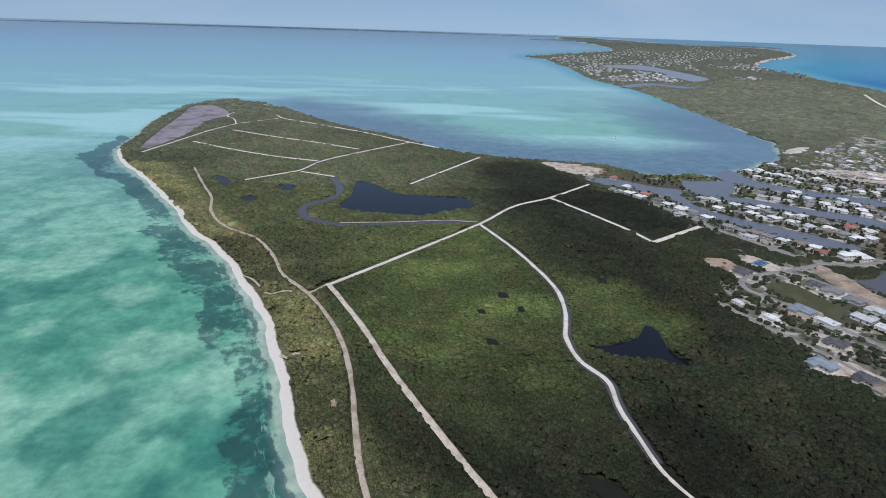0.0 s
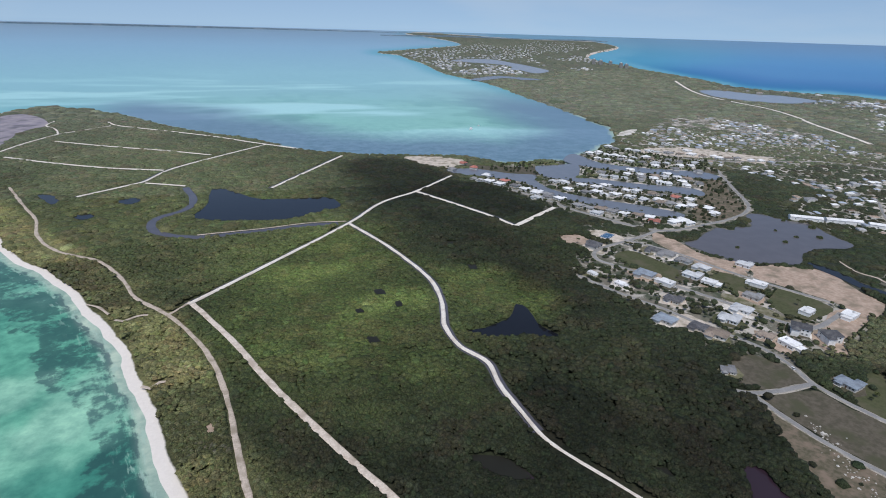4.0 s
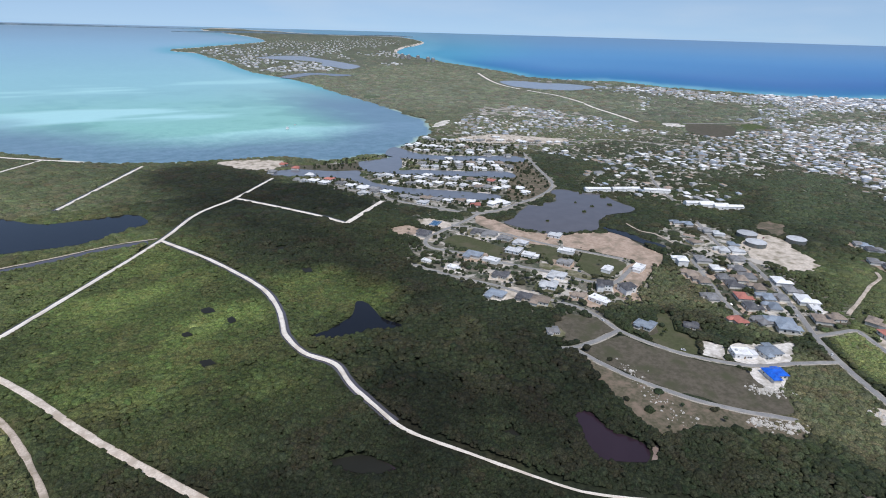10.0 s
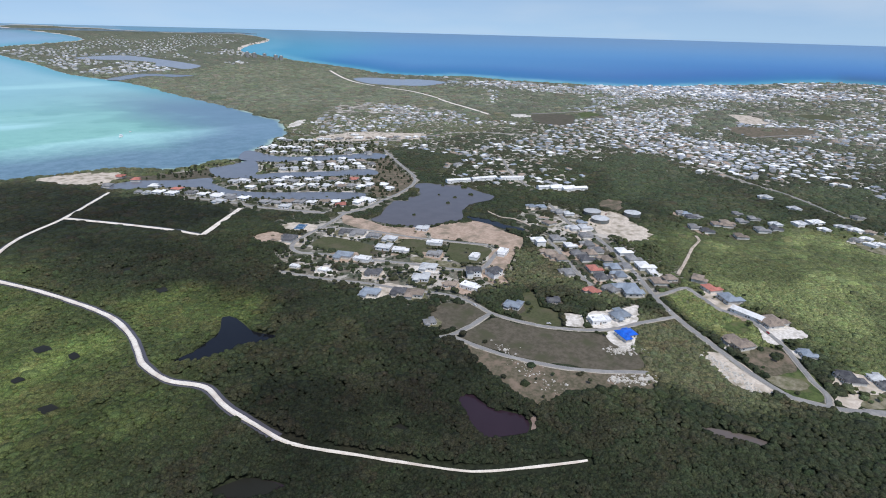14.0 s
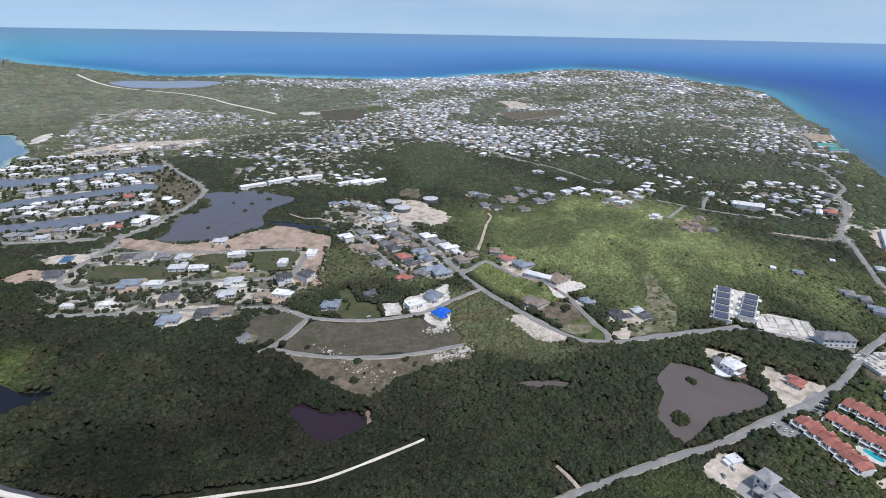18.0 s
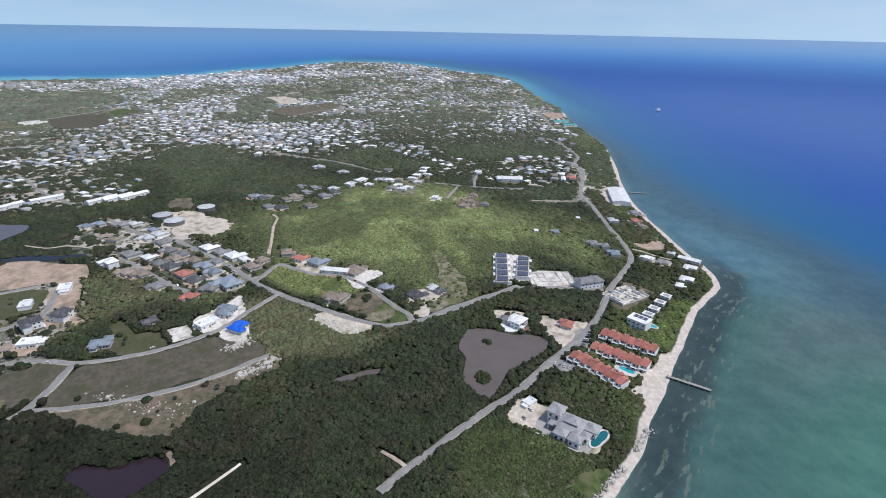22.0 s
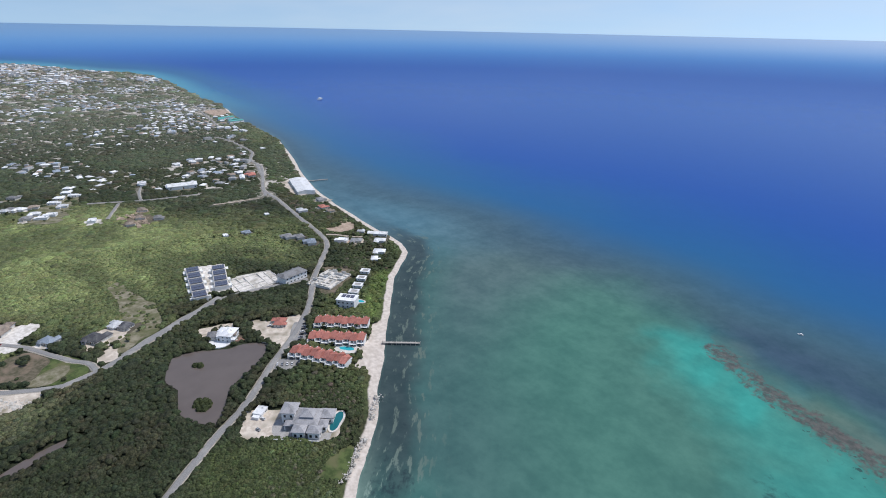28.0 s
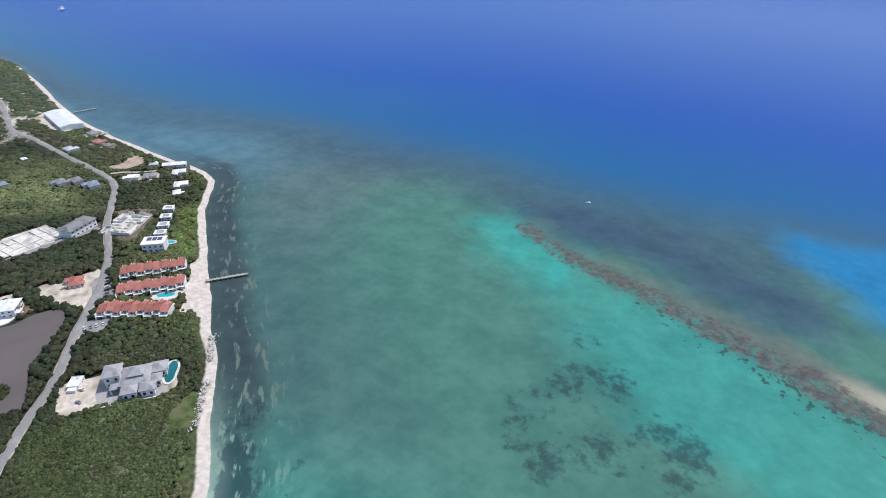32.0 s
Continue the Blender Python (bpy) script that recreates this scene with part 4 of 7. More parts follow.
coast = smooth_line(COAST_A + COAST_B + COAST_C, 14, True)
SHORE = signed(GXY, coast)
off_raw = -SHORE
ragged = (cloud_noise(GXY, 26, 3, 3) - 0.5) * np.where(GXY[:, 1] < 0, 3.5, 7)
SHORE = SHORE + np.where(np.abs(SHORE) < 60, ragged, 0) * np.clip(GRF / 300, 0.35, 1)
deep_line = smooth_line(DEEP, 40)
deep_poly = np.vstack([deep_line, [[-3000, -7000], [6000, -7000], [9000, 9000], [2600, 8000]]])
OCEAN = signed(GXY, deep_poly)
SOUTH = step01(-GXY[:, 1] + GXY[:, 0] * 0.15, 60, 160)      # the side of the reef and the villas
WEST = 1 - SOUTH


def tone(*rgb):
    return np.array(rgb, float)


def blend(a, b, f):
    return a + (b - a) * np.asarray(f)[:, None]


n_big, n_mid = cloud_noise(GXY, 420, 11), cloud_noise(GXY, 120, 5)
fine_n = cloud_noise(GXY, 14, 61, 3)
stretched = cloud_noise(GXY * np.array([0.28, 1.0]), 150, 21)
off = -SHORE
near_w = 1 - step01(GXY[:, 1], 430, 620)


def area(poly, width, rough_=0.0):
    """1 inside a closed outline, 0 outside, with a soft and wavering edge."""
    return step01(signed(GXY, smooth_line(poly, 12, True)) + (n_mid - 0.5) * rough_ + (fine_n - 0.5) * rough_ * 0.4, -width, width)


# west and sound: pale sand with green shoals, milky and blue further out
n_small = cloud_noise(GXY * np.array([1.0, 0.6]), 46, 35, 4)
w_col = blend(tone(0.105, 0.345, 0.250) * np.ones((len(GXY), 1)), tone(0.22, 0.49, 0.365), step01(n_mid, 0.42, 0.60))
w_col = blend(w_col, tone(0.27, 0.53, 0.40), step01(n_small, 0.53, 0.64) * 0.7)
w_col = blend(w_col, tone(0.046, 0.225, 0.175), step01(1 - n_small, 0.55, 0.66) * 0.75)
w_col = blend(w_col, tone(0.046, 0.215, 0.175), step01(n_big, 0.52, 0.66) * 0.7)
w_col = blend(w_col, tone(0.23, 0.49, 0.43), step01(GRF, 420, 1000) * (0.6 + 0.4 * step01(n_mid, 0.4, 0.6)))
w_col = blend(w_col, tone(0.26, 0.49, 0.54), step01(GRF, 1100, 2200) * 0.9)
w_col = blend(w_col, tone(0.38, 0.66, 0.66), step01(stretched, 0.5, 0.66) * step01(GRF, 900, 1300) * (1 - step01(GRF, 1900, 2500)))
# the distant sound turned bluer: haze put into the water colour
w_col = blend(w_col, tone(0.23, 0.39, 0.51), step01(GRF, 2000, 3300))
# lagoon inside the reef: grey-green, turquoise towards the reef, slate in the trench behind it
reef_line = smooth_line(REEF, 12)
REEF_D = dist_line(GXY, reef_line)
ALONG = step01(-GXY[:, 0], -140, 60)
SEAWARD = signed(GXY, np.vstack([reef_line, [[-700, -900], [-300, -2500], [700, -2500], [500, -700]]]))
SD = np.where(SEAWARD > 0, REEF_D, -REEF_D) + (fine_n - 0.5) * 8 + (n_mid - 0.5) * 14
s_col = blend(tone(0.058, 0.125, 0.118) * np.ones((len(GXY), 1)), tone(0.066, 0.172, 0.138), step01(off, 25, 130))
s_col = blend(s_col, tone(0.038, 0.130, 0.118), step01(n_mid, 0.5, 0.68) * 0.6)
s_col = blend(s_col, tone(0.085, 0.140, 0.140), step01(GXY[:, 0] + (n_mid - 0.5) * 120, 190, 330) * step01(off, 25, 60))
s_col = blend(s_col, tone(0.080, 0.170, 0.215), step01(GXY[:, 0] + (n_mid - 0.5) * 90, 330, 480))
s_col = blend(s_col, tone(0.045, 0.300, 0.255), area(TURQUOISE, 30, 70) * (0.60 + 0.35 * step01(n_small, 0.4, 0.6)))
s_col = blend(s_col, tone(0.052, 0.098, 0.128), step01(OCEAN + (n_mid - 0.5) * 60, -95, -20) * 0.85)
s_col = blend(s_col, tone(0.042, 0.076, 0.118), area(TRENCH, 26, 40) * 0.9)
s_col = blend(s_col, tone(0.120, 0.135, 0.118), step01(SD, 2, 8) * (1 - step01(SD, 14, 30)) * (0.3 + 0.5 * ALONG))
col = blend(w_col, s_col, SOUTH)
# the drop-off: a band of clear blue, then the deep
wander = (n_mid - 0.5) * (120 - 90 * SOUTH)
col = blend(col, blend(tone(0.012, 0.150, 0.33) * np.ones((len(GXY), 1)), tone(0.018, 0.105, 0.225), SOUTH), step01(OCEAN + wander, -45, 85))
col = blend(col, tone(0.005, 0.062, 0.285), step01(OCEAN + (n_big - 0.5) * 160, 20, 330))
# haze put into the ocean's colour: paler far out and to the north
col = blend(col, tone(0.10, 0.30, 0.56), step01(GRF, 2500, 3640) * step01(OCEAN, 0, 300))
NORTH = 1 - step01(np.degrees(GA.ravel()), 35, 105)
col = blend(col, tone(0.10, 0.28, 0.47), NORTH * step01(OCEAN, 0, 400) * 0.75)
col = blend(col, tone(0.015, 0.175, 0.36), area(CYAN, 22, 40) * 0.9)
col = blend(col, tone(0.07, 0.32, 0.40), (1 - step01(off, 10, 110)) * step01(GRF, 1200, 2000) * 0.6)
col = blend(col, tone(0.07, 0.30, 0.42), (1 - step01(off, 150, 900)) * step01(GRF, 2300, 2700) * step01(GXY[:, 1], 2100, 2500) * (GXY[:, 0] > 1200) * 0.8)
shallow_n = step01(GXY[:, 1], 700, 760) * step01(GXY[:, 0], -560, -330) * (1 - step01(off + (n_mid - 0.5) * 120, 90, 300)) * (1 - step01(GRF, 1500, 2100))
col = blend(col, tone(0.115, 0.185, 0.285), shallow_n * 0.85)
near_sand = 1 - step01(off + (n_mid - 0.5) * 10, 2, 10)
col = blend(col, tone(0.36, 0.48, 0.40), near_sand * (GRF < 1500) * (1 - 0.9 * SOUTH))
end = np.hypot(((GXY[:, 0] + 95) * 0.97 - (GXY[:, 1] + 275) * 0.34) / 40, ((GXY[:, 0] + 95) * 0.34 + (GXY[:, 1] + 275) * 0.94) / 13)
col = blend(col, tone(0.34, 0.33, 0.25), (1 - step01(end + (fine_n - 0.5) * 0.5, 0.3, 1.1)) * 0.85)
# seagrass beside the beaches, in lobes with hard edges in the west
inner = SOUTH * step01(off, -2, 1) * (1 - step01(off + (n_mid - 0.5) * 18 + (fine_n - 0.5) * 8, 14, 30)) * (GRF < 1300)
col = blend(col, tone(0.040, 0.056, 0.062), inner * (1 - 0.8 * step01(GXY[:, 0], 400, 520)) * 0.85)
west_w = 30 + 40 * (cloud_noise(GXY, 150, 66, 2) - 0.35)
lobe = step01(off, 3 - 2 * near_w, 8 - 2 * near_w) * (1 - step01(off + (fine_n - 0.5) * 22 + (n_mid - 0.5) * 50, west_w - 4, west_w + 4)) * (GRF < 1150) * (GXY[:, 1] < 1000)
weed = np.full(len(GXY), 0.06)
inner *= 1 - 0.8 * step01(GXY[:, 0], 400, 520)
weed += WEST * lobe * 0.52 + inner * 0.2
weed += WEST * step01(n_big, 0.5, 0.62) * 0.22 * (1 - step01(GRF, 900, 1700))
weed += SOUTH * area(WEED_E, 14, 30) * 0.42
weed *= (1 - step01(OCEAN, -40, 60)) * (1 - shallow_n)
streaky = np.clip(SOUTH * (1 - step01(GXY[:, 0], 400, 520)) * step01(off, 2, 5) * (1 - step01(off + (n_mid - 0.5) * 16, 20, 44)) + 0.8 * WEST * (1 - step01(off, 8, 20)) * near_w, 0, 1) * (GRF < 1300)
grain = np.clip(1 - step01(OCEAN, -60, 60), 0, 1) * (1 - step01(GRF, 500, 1500)) * (0.9 - 0.45 * SOUTH) + 0.06
reefy = step01(SD, -15 - 8 * ALONG, -3) * (1 - step01(SD, 6, 20)) * 0.64
coral = SOUTH * (step01(SD, -34, -8) * (1 - step01(SD, -4, 4)) * 0.52 * (0.3 + 0.7 * ALONG) + area(TURQUOISE, 10, 20) * 0.10)
# mirror share grows with distance, softening the horizon as haze would
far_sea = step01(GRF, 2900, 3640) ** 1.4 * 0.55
shore_uv = np.column_stack([off_raw * METRES * 1.1, (GXY @ np.array([0.8, -0.6])) * METRES * 0.28, np.zeros(len(GXY))])
bars = blend(tone(0.13, 0.165, 0.140) * np.ones((len(GXY), 1)), tone(0.36, 0.50, 0.42), WEST)
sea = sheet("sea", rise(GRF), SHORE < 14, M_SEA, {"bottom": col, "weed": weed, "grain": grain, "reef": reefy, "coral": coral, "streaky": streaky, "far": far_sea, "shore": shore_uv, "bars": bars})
tagged(sea, "clear turquoise shallow sea over sand, seagrass and reef", "sea", kind="structure")

# ---- the land ----
beach = np.where((GXY[:, 1] > 150) & (GXY[:, 0] < 0) & (GXY[:, 1] < 900), 6.4, 0.0)
beach = np.where((GXY[:, 1] < 0) & (GXY[:, 0] < 900), 5.6, beach)
beach = np.where((GXY[:, 1] < 0) & (GXY[:, 0] >= 900) & (GXY[:, 0] < 1500), 5.0, beach)
beach = np.where((GXY[:, 1] > 2560) & (GXY[:, 1] < 2850) & (GXY[:, 0] > 1440), 16.0, beach)


def soft(poly, width):
    return step01(signed(GXY, smooth_line(poly, 25, True)) + (n_mid - 0.5) * width, -width * 0.5, width * 0.5)


def masked(q, poly, width, seed=5):
    return step01(signed(q, smooth_line(poly, 25, True)) + (cloud_noise(q, 120, seed) - 0.5) * width, -width * 0.5, width * 0.5)


def growth(q):
    """The greens of the land, which run into one another: kinds of growth, with cloud shade, sun and haze put into the
    colour.
    """
    n1, n2 = cloud_noise(q, 90, 9), cloud_noise(q * np.array([0.5, 1.0]), 34, 19, 4)
    n3, n4 = cloud_noise(q, 17, 29, 3), cloud_noise(q, 8, 43, 2)
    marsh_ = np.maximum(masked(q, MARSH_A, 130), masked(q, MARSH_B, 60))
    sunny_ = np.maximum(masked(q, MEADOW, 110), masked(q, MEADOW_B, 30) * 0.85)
    shaded_ = np.maximum(np.maximum(masked(q, SHADED_A, 150), masked(q, SHADED_B, 60)), masked(q, SHADED_C, 120))
    far_ = masked(q, FAR_GREEN, 150)
    olive_ = np.maximum(masked(q, WEST_SCRUB, 90), np.maximum(far_, (q[:, 1] > 700) * 0.7))
    shore_d = signed(q, coast)
    wide = np.where(q[:, 0] < 0, 12, 20)
    coastal = (1 - step01(shore_d + (n1 - 0.5) * 30, 22 + wide, 44 + wide)) * (q[:, 1] < 800)
    t_ = np.ones((len(q), 1)) * tone(0.032, 0.040, 0.022)
    t_ = blend(t_, np.where(q[:, 1:] > 700, tone(0.105, 0.120, 0.064), tone(0.080, 0.093, 0.042)), np.clip(olive_ * 0.9 + (n1 - 0.5) * 0.8, 0, 1))
    t_ = blend(t_, np.where(q[:, :1] < 0, tone(0.160, 0.160, 0.072), tone(0.064, 0.080, 0.034)), coastal * (0.35 + 0.65 * step01(n2, 0.3, 0.6)))
    # cloud shade over the mangroves, put into the leaf colour
    t_ = blend(t_, tone(0.0135, 0.0165, 0.0100), shaded_ * 0.9 * (1 - 0.55 * step01(n1, 0.5, 0.68)))
    for poly in WOODS:
        t_ = blend(t_, tone(0.050, 0.063, 0.035), masked(q, poly, 40))
    t_ = blend(t_, tone(0.108, 0.114, 0.062), masked(q, SCRUB_MID, 24) * 0.9)
    t_ = blend(t_, tone(0.088, 0.096, 0.052), masked(q, SCRUB_LOTS, 20) * 0.9)
    t_ = blend(t_, tone(0.150, 0.175, 0.070), masked(q, SCRUB_BLOCK, 12) * 0.9)
    # lighter marsh and meadow growth, sun between clouds also put into its green
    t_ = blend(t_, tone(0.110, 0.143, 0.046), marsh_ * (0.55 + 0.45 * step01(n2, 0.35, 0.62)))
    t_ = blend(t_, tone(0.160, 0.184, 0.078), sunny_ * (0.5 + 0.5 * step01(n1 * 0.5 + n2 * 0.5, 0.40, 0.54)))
    # the far green plain lightened for haze
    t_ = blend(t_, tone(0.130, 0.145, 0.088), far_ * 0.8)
    t_ = blend(t_, tone(0.052, 0.066, 0.028), masked(q, GRASS_S, 16) * (0.3 + 0.7 * step01(n2, 0.4, 0.6)))
    lawn_ = masked(q, SHORE_LAWN, 8)
    t_ = blend(t_, tone(0.088, 0.122, 0.038), lawn_ * 0.9)
    t_ = blend(t_, tone(0.030, 0.040, 0.024), masked(q, TOWN_H, 40) * 0.8)
    # far growth blended paler with distance: haze put into the leaf colour
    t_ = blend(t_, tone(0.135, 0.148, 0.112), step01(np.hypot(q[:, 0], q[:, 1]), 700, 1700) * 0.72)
    t_ = t_ * (1 + (n2 - 0.5) * 0.38)[:, None]
    t_ = blend(t_, t_ * tone(1.18, 0.97, 1.05) + tone(0.006, 0.003, 0.003), step01(n3, 0.55, 0.68) * 0.6 * (1 - sunny_))
    # lower clumps darker: the shade of creases put into the green
    t_ = t_ * (0.80 + 0.40 * n4)[:, None]
    low = np.maximum(np.maximum(marsh_, sunny_), np.maximum(np.maximum(lawn_ * 1.2, masked(q, GRASS_S, 16)), np.maximum(masked(q, SCRUB_MID, 24), masked(q, SCRUB_BLOCK, 12))))
    cls = np.where(sunny_ > 0.5, 3, np.where(marsh_ > 0.5, 2, np.where(np.maximum(olive_, coastal) > 0.5, 1, 0)))
    return t_, n1, n3, n4, low, coastal, cls


on_land = np.where((SHORE > -10))[0]
cover = np.ones((len(GXY), 1)) * tone(0.05, 0.06, 0.034)
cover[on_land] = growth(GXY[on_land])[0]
town = np.zeros(len(GXY))
for poly in (TOWN_A, TOWN_B, TOWN_C, TOWN_E, TOWN_F, TOWN_G, ESTATE, CANALS):
    town = np.maximum(town, soft(poly, 70))
land_z = np.clip(SHORE * 0.09, -1.2, 1.6) + rise(GRF)

m, nt, b = mat_base("overgrown_ground", 0.9, 0.2)
c = mix_color(nt, 1.0, attr(nt, "cover", "Color"), mix_color(nt, span(nt, noise_tex(nt, 3.0, 6.0), 0.35, 0.65), (0.55, 0.57, 0.55), (1.25, 1.22, 1.2)), "MULTIPLY")
town_c = mix_color(nt, span(nt, noise_tex(nt, 22.0, 6.0), 0.42, 0.6), (0.075, 0.085, 0.058), (0.20, 0.18, 0.145))
town_c = mix_color(nt, span(nt, noise_tex(nt, 30.0, 5.0, 0.7), 0.48, 0.57), town_c, (0.48, 0.44, 0.39))
sand = mix_color(nt, span(nt, noise_tex(nt, 4.0, 6.0), 0.3, 0.7), (0.46, 0.40, 0.345), (0.62, 0.555, 0.495))
sand = mix_color(nt, math_node(nt, "MULTIPLY", attr(nt, "pale"), 0.75), sand, (0.76, 0.71, 0.65))
c = mix_color(nt, attr(nt, "town"), c, town_c)
edge = math_node(nt, "ADD", attr(nt, "sandy"), math_node(nt, "MULTIPLY", math_node(nt, "SUBTRACT", noise_tex(nt, 7.0, 5.0), 0.5), 2.0))
c = mix_color(nt, span(nt, edge, -0.6, 0.8), c, sand)
nt.links.new(c, b.inputs["Base Color"])
bump(nt, b, noise_tex(nt, 3.0, 6.0), 0.6, 0.5)
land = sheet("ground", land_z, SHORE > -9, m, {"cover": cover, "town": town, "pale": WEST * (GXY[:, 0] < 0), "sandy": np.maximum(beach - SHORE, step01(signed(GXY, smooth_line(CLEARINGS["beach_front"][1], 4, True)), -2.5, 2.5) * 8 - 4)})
tagged(land, "low green coastal land with a white sand shore", "ground", kind="structure")


# ---- flat pieces of the setting ----
def flat_poly(name, outline, z, material, label, category, kind="structure", wob=0.0, step=4.0):
    line = smooth_line(outline, step, True)
    if wob:
        nn = (cloud_noise(line, 16, 33, 3) - 0.5) * wob
        cen = line.mean(0)
        d = line - cen
        line = cen + d * (1 + nn / (np.linalg.norm(d, axis=1) + 1))[:, None]
    r = np.linalg.norm(line, axis=1)
    bm = bmesh.new()
    vs = [bm.verts.new((x, y, z + h)) for (x, y), h in zip(line, rise(r))]
    es = [bm.edges.new((vs[i - 1], vs[i])) for i in range(len(vs))]
    bmesh.ops.triangle_fill(bm, use_beauty=True, edges=es)
    bmesh.ops.recalc_face_normals(bm, faces=bm.faces)
    if bm.faces and sum(f.normal.z for f in bm.faces) < 0:
        bmesh.ops.reverse_faces(bm, faces=bm.faces)
    me = bpy.data.meshes.new(name)
    bm.to_mesh(me)
    bm.free()
    me.materials.append(material)
    return tagged(new(name, me), label, category, kind=kind)


POND_LOOK = {"lagoon": (M_POND, "dark blue mangrove lagoon"), "salt_pan": (M_SALT, "pale pinkish salt pan"), "pond_red": (M_POND_RED, "dark reddish mangrove pond"),
             "creek": (M_POND_MUD, "shallow brown creek through mangroves"), "pond_front": (M_POND_RED, "dark pond among mangroves"), "pond_villa": (M_POND_MUD, "brown muddy pond by a villa"),
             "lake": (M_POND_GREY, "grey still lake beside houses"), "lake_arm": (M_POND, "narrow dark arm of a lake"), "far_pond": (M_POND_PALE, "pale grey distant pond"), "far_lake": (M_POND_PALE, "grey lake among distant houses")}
POND_LINES = {}
for k, (name, line) in enumerate(PONDS.items()):
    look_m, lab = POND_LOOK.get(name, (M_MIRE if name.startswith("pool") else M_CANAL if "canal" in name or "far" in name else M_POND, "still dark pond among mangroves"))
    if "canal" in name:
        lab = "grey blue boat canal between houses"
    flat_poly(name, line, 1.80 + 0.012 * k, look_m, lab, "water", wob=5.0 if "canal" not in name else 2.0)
    POND_LINES[name] = smooth_line(line, 5, True)

CLEAR_LABEL = {"sand": "bare pale sand yard", "earth": "bare tan earth lot", "white": "white marl building lot", "dry": "dry grass field", "lawn": "mown green lawn", "green": "bright green grass lawn", "pale": "sparse pale scrub ground", "scrub": "brown scrubby ground with stones", "beach": "wide pale beach sand", "mud": "dried mud rim"}
CLEAR_LINES = {}
for k, (name, (kind_, line)) in enumerate(CLEARINGS.items()):
    if kind_ != "beach":
        flat_poly(name, line, 1.66 + 0.006 * k if kind_ != "dry" else 1.64, M_CLEAR[kind_], CLEAR_LABEL[kind_], "ground", wob=11.0 if kind_ not in ("lawn", "green", "white", "beach") and "foundation" not in name else 2.5)
    CLEAR_LINES[name] = (kind_, smooth_line(line, 6, True))


def ribbon(name, pts, width, z, material, label, category="road", ragged_edge=0.0, step=4.0, thick=0.25, taper=1.0):
    line = smooth_line(pts, step)
    slim = 1 - (1 - taper) * step01(np.linspace(0, 1, len(line)), 0.45, 0.9)
    t = np.gradient(line, axis=0)
    t /= np.linalg.norm(t, axis=1)[:, None] + 1e-9
    n = np.column_stack([-t[:, 1], t[:, 0]])
    wl = width / 2 * slim + (cloud_noise(line, 11, 41, 3) - 0.5) * ragged_edge * 2
    wr = width / 2 * slim + (cloud_noise(line, 11, 57, 3) - 0.5) * ragged_edge * 2
    h = rise(np.linalg.norm(line, axis=1)) + z
    rows = [(line + n * (wl + 0.5)[:, None], h - thick), (line + n * wl[:, None], h), (line, h + 0.05), (line - n * wr[:, None], h), (line - n * (wr + 0.5)[:, None], h - thick)]
    co = np.vstack([np.column_stack([p, q]) for p, q in rows])
    k = len(line)
    faces = [(j * k + i, j * k + i + 1, (j + 1) * k + i + 1, (j + 1) * k + i) for j in range(4) for i in range(k - 1)]
    me = bpy.data.meshes.new(name)
    me.from_pydata(co.tolist(), [], [f[::-1] for f in faces])
    me.materials.append(material)
    return tagged(new(name, me), label, category, kind="structure"), line


ROAD_LINES = []
for k, (name, (width, pts)) in enumerate(ROADS.items()):
    if name.startswith("dyke") or name in ("sand_track", "bypass"):
        mt, lab, rag = (M_SAND_TRACK if name == "sand_track" else M_SAND_ROAD), "pale marl track through low bush" if name == "bypass" else "pale marl track on a low dyke", 0.5
    elif "track" in name or "lane" in name:
        mt, lab, rag = M_TRACK, "tan sandy track through scrub", 0.9
    else:
        mt, lab, rag = M_ASPHALT, "grey worn asphalt road", 0.25
    dyke = name.startswith("dyke")
    ob, line = ribbon(name, pts, width * (1.12 if dyke else 1.0), 1.98 + 0.01 * k + 0.68 * dyke, mt, lab, ragged_edge=rag, thick=0.6 if dyke else 0.25, taper=0.24 if name == "dyke_curved" else 1.0)
    ROAD_LINES.append((name, width, line))
    if mt is M_ASPHALT:
        ribbon("verge", pts, width + 1.5, 1.90 + 0.002 * k, M_VERGE, "pale sandy road verge", "verge", 1.0)


for name, side, dw in (("dyke_main", 1, 2.6), ("dyke_curved", 1, 2.2), ("dyke_curved", -1, 1.0), ("dyke_bend", 1, 3.5), ("dyke_diag", 1, 4.0), ("dyke_short", 1, 4.0)):
    width, pts = ROADS[name]
    line = smooth_line(pts, 8)
    t = np.gradient(line, axis=0)
    t /= np.linalg.norm(t, axis=1)[:, None]
    moved = line + np.column_stack([-t[:, 1], t[:, 0]]) * side * (width / 2 + dw / 2 + 0.3)
    wet = moved[:int(len(moved) * 0.72)] if name == "dyke_curved" else moved
    ribbon("ditch", wet, dw, 1.70, M_DITCH, "narrow dark water ditch beside a dyke", "water", 0.9)
    ROAD_LINES.append(("ditch", dw - 1 if side > 0 else dw + 0.8, moved))

CHANNEL = [(-138, 737), (-121, 680), (-125, 642), (-147, 617), (-150, 592), (-136, 566), (-100, 548), (-40, 555), (9, 563), (40, 562)]
_, line = ribbon("channel", CHANNEL, 8.0, 1.85, M_DITCH, "slate grey water channel looping through mangroves", "water", 1.2)
ROAD_LINES.append(("ditch", 9.0, line))


# ---- houses ----
def mesh_of(name, verts, faces, material):
    me = bpy.data.meshes.new(name)
    me.from_pydata(verts, [], faces)
    me.materials.append(material)
    return me


